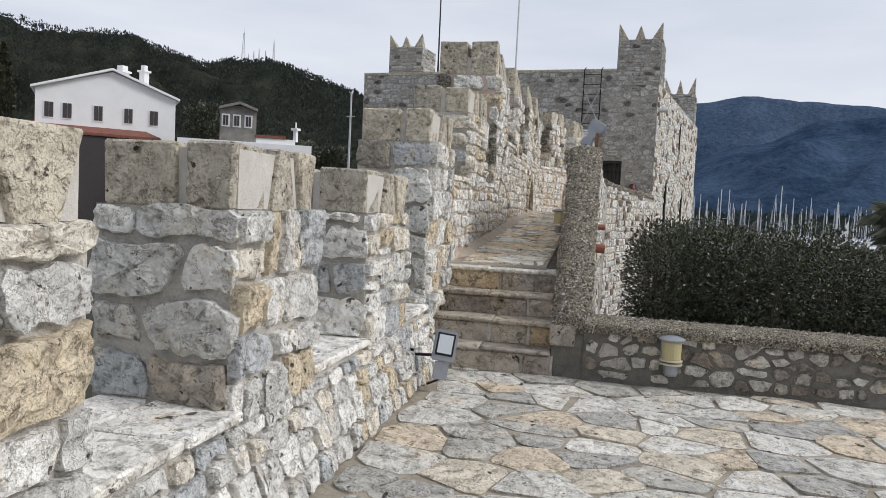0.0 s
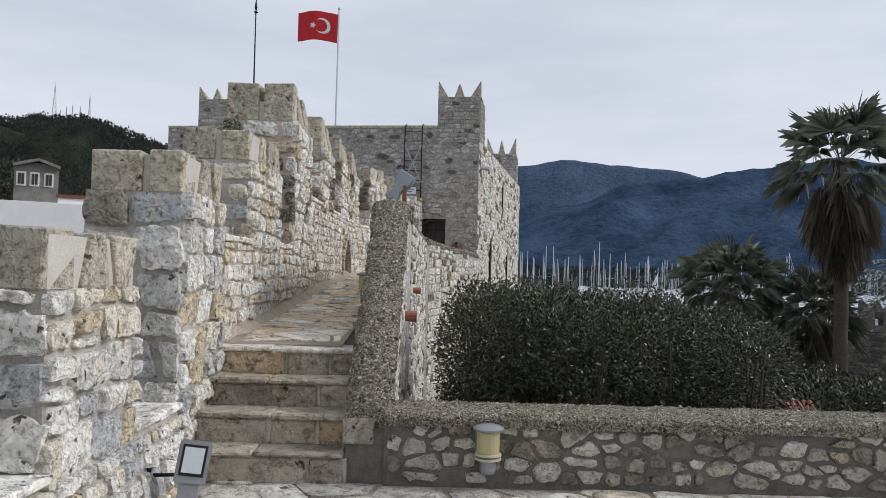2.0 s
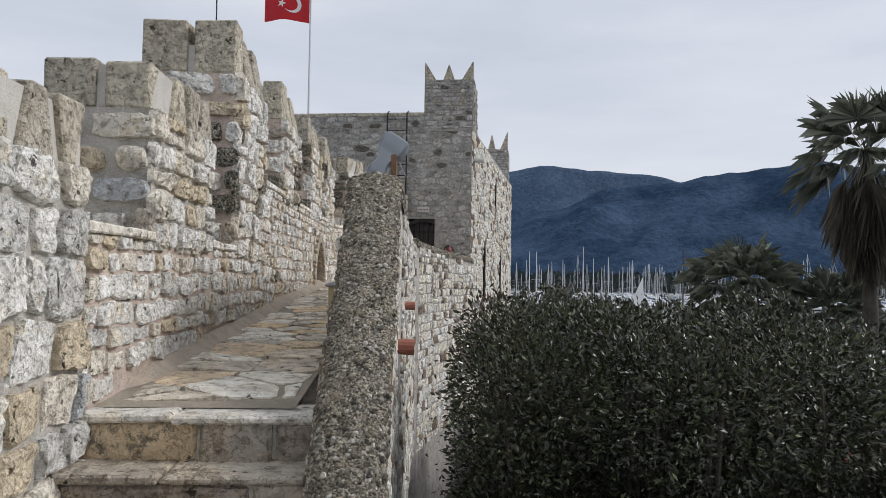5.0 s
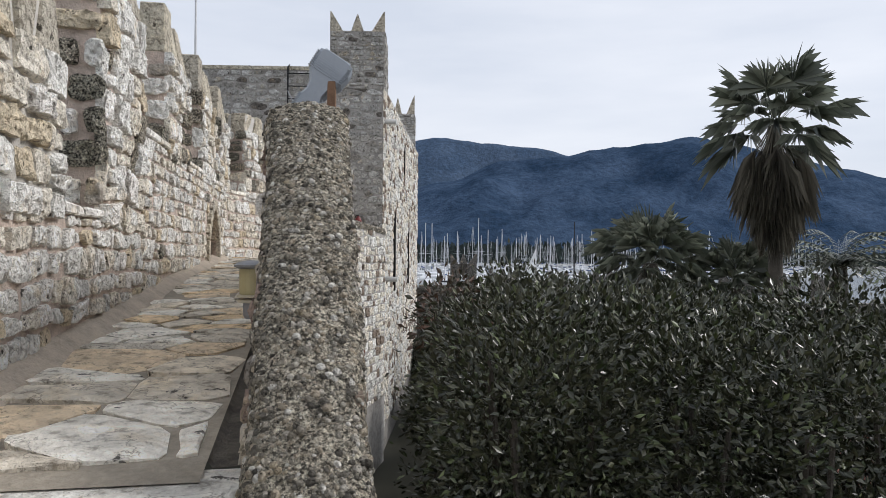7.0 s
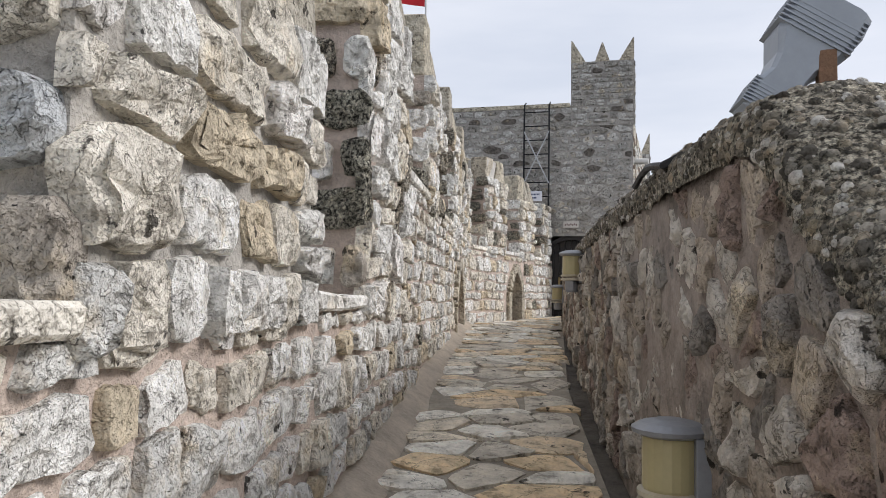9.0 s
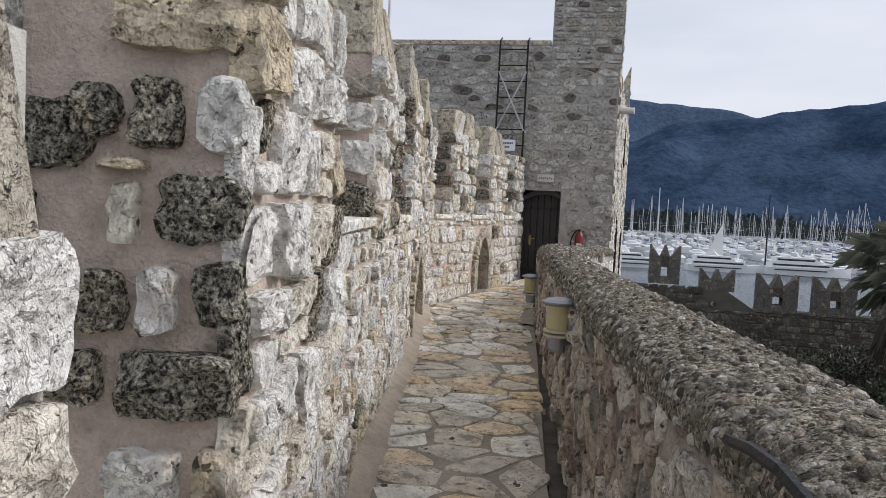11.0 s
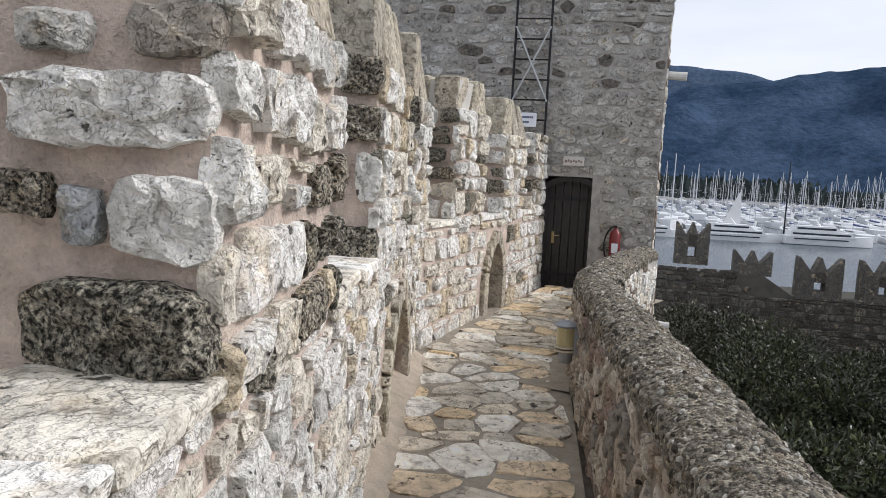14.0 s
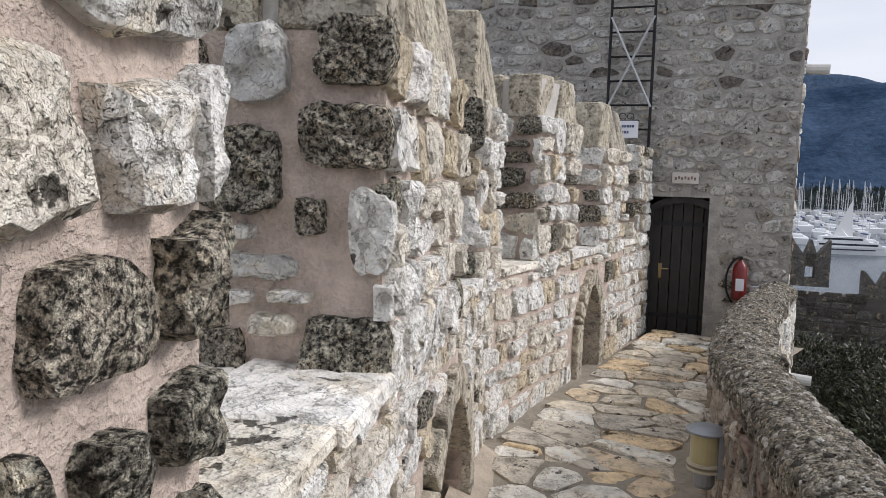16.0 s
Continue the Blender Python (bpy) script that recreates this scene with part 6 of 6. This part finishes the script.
fs = [(2 * i, 2 * i + 1, 2 * i + 3, 2 * i + 2) for i in range(32)]
mesh_object("crescent", vs, fs, white_cloth, flag, "white crescent")
sx = cx + 0.3
star = []
for k in range(10):
    a = math.pi + k * math.pi / 5
    rr = 0.125 if k % 2 == 0 else 0.05
    star.append(wave_at(sx + rr * math.cos(a), cz + rr * math.sin(a)) - Vector((0, 0.008, 0)))
mesh_object("star", star + [wave_at(sx, cz) - Vector((0, 0.008, 0))], [(k, (k + 1) % 10, 10) for k in range(10)], white_cloth, flag, "white star")
bm = bmesh.new()
tube(bm, (-8.25, 24, 5.5), (-8.28, 24, 9.9), 0.035, 0.02, 8)
lathe(bm, (-8.28, 24, 9.9), [(0.02, 0), (0.07, 0.05), (0.02, 0.1), (0.05, 0.2), (0.008, 0.5)], 8)
tagged(part("lightning_rod", bm, iron), "thin dark lightning rod on the tower roof", "pole")

# ---- ladder, sign, plaque, extinguisher on the tower ----
ladder = new("ladder")
tagged(ladder, "black iron ladder frame with cross braces on the tower wall", "ladder")
LX0, LX1, LZ0, LZ1 = -2.72, -2.22, 3.5, 5.74
for x in (LX0, LX1):
    bm = bmesh.new()
    tube(bm, (x, TY - 0.12, LZ0), (x, TY - 0.12, LZ1), 0.018, None, 6)
    tube(bm, (x, TY - 0.12, LZ1), (x, TY + 0.1, LZ1 + 0.1), 0.016, None, 6)
    part("rail", bm, iron, ladder)
z = LZ0 + 0.1
while z < LZ1:
    bm = bmesh.new()
    tube(bm, (LX0, TY - 0.12, z), (LX1, TY - 0.12, z), 0.012, None, 6)
    part("rung", bm, iron, ladder)
    z += 0.285
for a, b in (((LX0, 4.15), (LX1, 5.2)), ((LX1, 4.15), (LX0, 5.2))):
    bm = bmesh.new()
    tube(bm, (a[0], TY - 0.13, a[1]), (b[0], TY - 0.13, b[1]), 0.014, None, 5)
    part("brace", bm, steel, ladder, "grey diagonal brace")
sign_white = plain_material("sign_board_white", (0.74, 0.76, 0.80), 0.5, vary=0.06, bump=0)
ink = plain_material("sign_ink", (0.05, 0.07, 0.15), 0.6, vary=0.1, bump=0)
sign = boxes("sign", [((-2.71, TY - 0.22, 3.78), (0.37, 0, 0), (0, 0.015, 0), (0, 0, 0.2))], sign_white, None, "", 0.003)
tagged(sign, "small white notice board with two dark lines of writing", "sign")
for z, w in ((3.9, 0.28), (3.83, 0.22)):
    x = -2.68
    while x < -2.68 + w:
        boxes("letter_bar", [((x, TY - 0.224, z), (0.022, 0, 0), (0, 0.003, 0), (0, 0, 0.03))], ink, sign)
        x += 0.03
curl = new("iron_scrollwork")
tagged(curl, "black iron scrollwork above the notice board", "scrollwork")
for x0 in (-2.62, -2.53, -2.44):
    bm = bmesh.new()
    pts = [Vector((x0 + 0.045 * math.cos(a) * (1 - a / 14), TY - 0.2, 4.03 + 0.045 * math.sin(a) * (1 - a / 14))) for a in np.linspace(-1.5, 6, 14)]
    for p, q in zip(pts, pts[1:]):
        tube(bm, p, q, 0.006, None, 4, False)
    part("scroll", bm, iron, curl)
bm = bmesh.new()
tube(bm, (-2.7, TY - 0.2, 3.985), (-2.34, TY - 0.2, 3.985), 0.008, None, 5)
tube(bm, (-2.35, TY - 0.2, 3.985), (-2.35, TY + 0.02, 3.985), 0.008, None, 5)
part("bar", bm, iron, curl)
plaque = boxes("plaque", [((-1.93, TY - 0.05, 3.26), (0.3, 0, 0), (0, 0.03, 0), (0, 0, 0.13))], plain_material("plaque_cream", (0.62, 0.58, 0.53), 0.6, vary=0.12, bump=0.1), None, "", 0.004)
tagged(plaque, "small pale plaque above the tower door", "plaque")
for k in range(7):
    boxes("letter_bar", [((-1.9 + k * 0.036, TY - 0.054, 3.3 + 0.012 * (k % 2)), (0.022, 0, 0), (0, 0.004, 0), (0, 0, 0.035))], plain_material("plaque_ink", (0.2, 0.13, 0.12), 0.7, bump=0) if k == 0 else bpy.data.materials["plaque_ink"], plaque)
red_metal = plain_material("extinguisher_red", (0.17, 0.014, 0.013), 0.35, vary=0.1, bump=0)
ext = new("fire_extinguisher")
tagged(ext, "red fire extinguisher hung beside the tower door", "fire extinguisher")
EX, EY, EZ = -1.12, TY - 0.13, 1.93
bm = bmesh.new()
lathe(bm, (EX, EY, EZ), [(0.05, 0), (0.078, 0.02), (0.08, 0.06), (0.08, 0.36), (0.065, 0.42), (0.03, 0.455), (0.025, 0.49)], 16)
part("cylinder", bm, red_metal, ext, smooth=True)
boxes("valve", [((EX - 0.02, EY - 0.05, EZ + 0.48), (0.04, 0, 0), (0, 0.1, 0), (0, 0, 0.03))], iron, ext)
bm = bmesh.new()
pts = [Vector((EX - 0.02 - 0.13 * math.sin(a), EY, EZ + 0.5 - 0.4 * (1 - math.cos(a)) / 2 - 0.05 * a)) for a in np.linspace(0, 2.8, 10)]
for p, q in zip(pts, pts[1:]):
    tube(bm, p, q, 0.012, None, 6, False)
part("hose", bm, iron, ext, "black rubber hose")
boxes("label_panel", [((EX - 0.045, EY - 0.084, EZ + 0.12), (0.09, 0, 0), (0, 0.006, 0), (0, 0, 0.14))], sign_white, ext, "pale instruction label")
wb = boxes("switch_box", [((-0.99, TY - 0.1, 1.9), (0.13, 0, 0), (0, 0.08, 0), (0, 0, 0.2))], plain_material("grey_plastic_box", (0.5, 0.5, 0.5), 0.5, vary=0.08, bump=0), None, "", 0.008)
tagged(wb, "small grey junction box under the extinguisher", "box")
for z, ln in ((4.62, 0.3), (1.0, 0.35)):
    bm = bmesh.new()
    tube(bm, (TX - 0.1, 22.25, z), (TX + ln, 22.25 - 0.05, z - 0.02), 0.06, None, 12)
    tagged(part("spout", bm, plain_material("white_pipe_%d" % int(z), (0.66, 0.65, 0.62), 0.6, vary=0.12, bump=0.1)), "short pale drain spout in the tower wall", "drain spout", "drain spouts")

# ---- wall lamps ----
lamp_yellow = plain_material("lamp_cream_glass", (0.46, 0.40, 0.22), 0.35, vary=0.08, bump=0)
lamp_grey = plain_material("lamp_grey_metal", (0.30, 0.31, 0.33), 0.45, 0.4, vary=0.12, bump=0.1)
lamp_beige = plain_material("lamp_beige_paint", (0.52, 0.47, 0.36), 0.5, vary=0.1, bump=0.05)


def wall_lamp(p, out, k=1.0):
    """A half-drum bulkhead lamp: a lid, a cream drum with a back plate, two rings and a foot."""
    t = new("wall_lamp")
    tagged(t, "cream drum wall lamp with a flat grey lid", "lamp", "wall lamps")
    p = Vector(p)
    bm = bmesh.new()
    lathe(bm, p, [(0.082, 0.05), (0.085, 0.06), (0.085, 0.21), (0.08, 0.215)], 20)
    part("drum", bm, lamp_yellow, t, smooth=False)
    bm = bmesh.new()
    lathe(bm, p, [(0.09, 0.212), (0.115, 0.222), (0.118, 0.236), (0.09, 0.252), (0.05, 0.262), (0.01, 0.264)], 24)
    part("lid", bm, lamp_grey, t, "weathered grey metal lid")
    for z in (0.0, 0.03):
        bm = bmesh.new()
        lathe(bm, p, [(0.08, z), (0.1, z + 0.004), (0.1, z + 0.018), (0.08, z + 0.022)], 20)
        part("ring", bm, lamp_beige, t)
    bm = bmesh.new()
    lathe(bm, p, [(0.05, -0.1), (0.06, -0.08), (0.062, 0.0)], 14)
    part("foot", bm, lamp_grey, t)
    side = Vector((-out.y, out.x, 0))
    boxes("back_plate", [(p - out * 0.13 - side * 0.09 + UP * -0.02, side * 0.18, out * 0.075, UP * 0.24)], lamp_grey, t, "", 0.006)
    for o in t.children:
        o.data.transform(Matrix.Translation(p) @ Matrix.Scale(k, 4) @ Matrix.Translation(-p))
    return t


wall_lamp(wall_point(2.26, -1.5, 0) + E1 * 0.78 - D1 * 0.1 + UP * 0.23, -D1)
for s, z in ((4.9, 1.36), (8.4, 2.02), (12.15, 1.82)):
    a, b = east_edges(s)
    inward = (a - b).normalized()
    wall_lamp(a + inward * 0.08 + UP * z, inward, 0.86)

# ---- floodlights ----
flood_grey = plain_material("floodlight_grey_paint", (0.33, 0.36, 0.40), 0.45, 0.2, vary=0.1, scale=4, bump=0.05)
rust = plain_material("rusty_steel", (0.26, 0.15, 0.09), 0.8, 0.2, vary=0.4, scale=12, bump=0.4)
glass_flood = plain_material("floodlight_glass", (0.60, 0.64, 0.68), 0.12, vary=0.05, bump=0)
fl = new("floodlight")
tagged(fl, "large grey ribbed floodlight on a rusty post on the parapet", "floodlight")
apex = Vector((-0.22, 9.40, 2.37))
bm = bmesh.new()
prof = [(-0.31, 0.08), (-0.29, 0.125), (-0.17, 0.14), (-0.09, 0.105), (-0.02, 0.12), (0.08, 0.19), (0.2, 0.215), (0.29, 0.2), (0.3, 0.15)]
prev = None
for x, h in prof:
    w = 0.14 + 0.09 * (x + 0.27)
    ring = [bm.verts.new((x, a * w, b * h)) for a, b in ((-1, -0.8), (-0.8, -1), (0.8, -1), (1, -0.8), (1, 0.8), (0.8, 1), (-0.8, 1), (-1, 0.8))]
    if prev:
        for k in range(8):
            bm.faces.new((prev[k], prev[(k + 1) % 8], ring[(k + 1) % 8], ring[k]))
    else:
        bm.faces.new(ring[::-1])
    prev = ring
bm.faces.new(prev)
FM = pose(apex.x - 0.03, apex.y + 0.05, apex.z + 0.18, 0, -58, 6) @ Matrix.Diagonal((0.6, 0.5, 0.5, 1))
bm.transform(FM)
body = part("housing", bm, flood_grey, fl)
for k in range(8):
    bm = bmesh.new()
    x = -0.28 + k * 0.017
    add_box(bm, (x, -0.15, -0.135), (0.007, 0, 0), (0, 0.3, 0), (0, 0, 0.282))
    bm.transform(FM)
    part("cooling_rib", bm, flood_grey, body)
for k in range(8):
    bm = bmesh.new()
    x = 0.1 + k * 0.022
    add_box(bm, (x, -0.185, -0.2), (0.008, 0, 0), (0, 0.37, 0), (0, 0, 0.42))
    bm.transform(FM)
    part("cooling_rib", bm, flood_grey, body)
bm = bmesh.new()
add_box(bm, (0.302, -0.15, -0.16), (0.012, 0, 0), (0, 0.3, 0), (0, 0, 0.32))
bm.transform(FM)
part("glass", bm, glass_flood, fl, "pale front glass")
boxes("post", [(apex + Vector((0.02, -0.03, -0.1)), (0.045, 0, 0), (0, 0.045, 0), (0, 0, 0.3))], rust, fl, "rusty square steel post", 0.004)
cable = new("cable")
tagged(cable, "black cable sagging along the parapet top", "cable")
bm = bmesh.new()
pts = [apex + Vector((-0.1, 0.02, 0.1)), apex + Vector((-0.17, 0.12, 0.03))]
for s in np.arange(5.15, 5.65, 0.12):
    a, b = east_edges(s)
    pts.append(a + (a - b).normalized() * 0.03 + UP * (east_top(s) + 0.0 - 0.02 * math.sin(s * 9)))
prev = None
for p in pts:
    ring = [bm.verts.new(p + Vector((0.012 * math.cos(k * 1.0472), 0, 0.012 * math.sin(k * 1.0472)))) for k in range(6)]
    if prev:
        for k in range(6):
            bm.faces.new((prev[k], prev[(k + 1) % 6], ring[(k + 1) % 6], ring[k]))
    prev = ring
part("cable_run", bm, iron, cable)

fl2 = new("floodlight")
tagged(fl2, "small grey floodlight with square glass beside the wall", "floodlight")
c = wall_point(1.35, -0.36, 0.36)
M2 = Matrix.Translation(c) @ pose(0, 0, 0, -12, 8, 20)
bm = bmesh.new()
vs = add_box(bm, (-0.10, -0.07, -0.12), (0.2, 0, 0), (0, 0.14, 0), (0, 0, 0.27))
for v in vs:
    if v.co.y > 0:
        v.co.x *= 0.6
        v.co.z *= 0.72
bmesh.ops.recalc_face_normals(bm, faces=bm.faces)
bmesh.ops.bevel(bm, geom=bm.edges[:], offset=0.01, segments=2, affect="EDGES")
bm.transform(M2)
part("housing", bm, lamp_grey, fl2)
bm = bmesh.new()
add_box(bm, (-0.075, -0.078, -0.07), (0.15, 0, 0), (0, 0.01, 0), (0, 0, 0.19))
bm.transform(M2)
gasket = part("gasket", bm, iron, fl2, "black rubber frame")
bm = bmesh.new()
add_box(bm, (-0.06, -0.083, -0.05), (0.12, 0, 0), (0, 0.008, 0), (0, 0, 0.155))
bm.transform(M2)
part("glass", bm, glass_flood, fl2, "pale front glass")
bm = bmesh.new()
add_box(bm, (-0.06, -0.05, -0.27), (0.12, 0, 0), (0, 0.09, 0), (0, 0, 0.15))
bm.transform(M2)
part("gear_box", bm, lamp_grey, fl2)
bm = bmesh.new()
tube(bm, c + Vector((-0.05, 0.05, -0.08)), wall_point(1.4, -0.06, 0.27), 0.014, None, 6)
tube(bm, c + Vector((0.0, 0.05, -0.26)), wall_point(1.45, -0.2, 0.01), 0.01, None, 6)
tube(bm, wall_point(1.4, -0.05, 0.32), wall_point(1.4, -0.05, 0.2), 0.03, None, 8)
part("bracket", bm, iron, fl2, "black bracket and cable")

# terracotta pipes out of the parapet
terracotta = plain_material("terracotta", (0.36, 0.14, 0.095), 0.8, vary=0.2, bump=0.2)
for s, z, r in ((4.75, 1.12, 0.055), (6.7, 1.35, 0.04)):
    a, b = east_edges(s)
    out = (b - a).normalized()
    bm = bmesh.new()
    tube(bm, b - out * 0.1 + UP * z, b + out * 0.13 + UP * (z - 0.01), r, r * 1.1, 12)
    tagged(part("drain_pipe", bm, terracotta), "short terracotta drain pipe through the parapet", "drain pipe", "terracotta drain pipes")

# small tiled roof beyond the hedge
shed = new("garden_shed")
tagged(shed, "low garden shed with a red clay tile roof", "shed")
so, su_, sv_ = Vector((4.95, 13.6, -1.08)), Vector((1.1, 0.08, 0)), Vector((-0.05, 1.1, 0.52))
boxes("wall", [(so + Vector((0.08, 0.15, -2.6)), (0.95, 0, 0), (0, 0.9, 0), (0, 0, 2.62))], plaster, shed)
boxes("roof_deck", [(so, su_, sv_, UP * 0.05)], tile_red, shed)
for k in range(11):
    a = so + su_ * ((k + 0.5) / 11) + UP * 0.06
    for i in range(4):
        bm = bmesh.new()
        tube(bm, a + sv_ * (i / 4), a + sv_ * ((i + 1.12) / 4) + UP * 0.02, 0.06, 0.048, 8)
        part("roof_tile", bm, tile_red, shed)
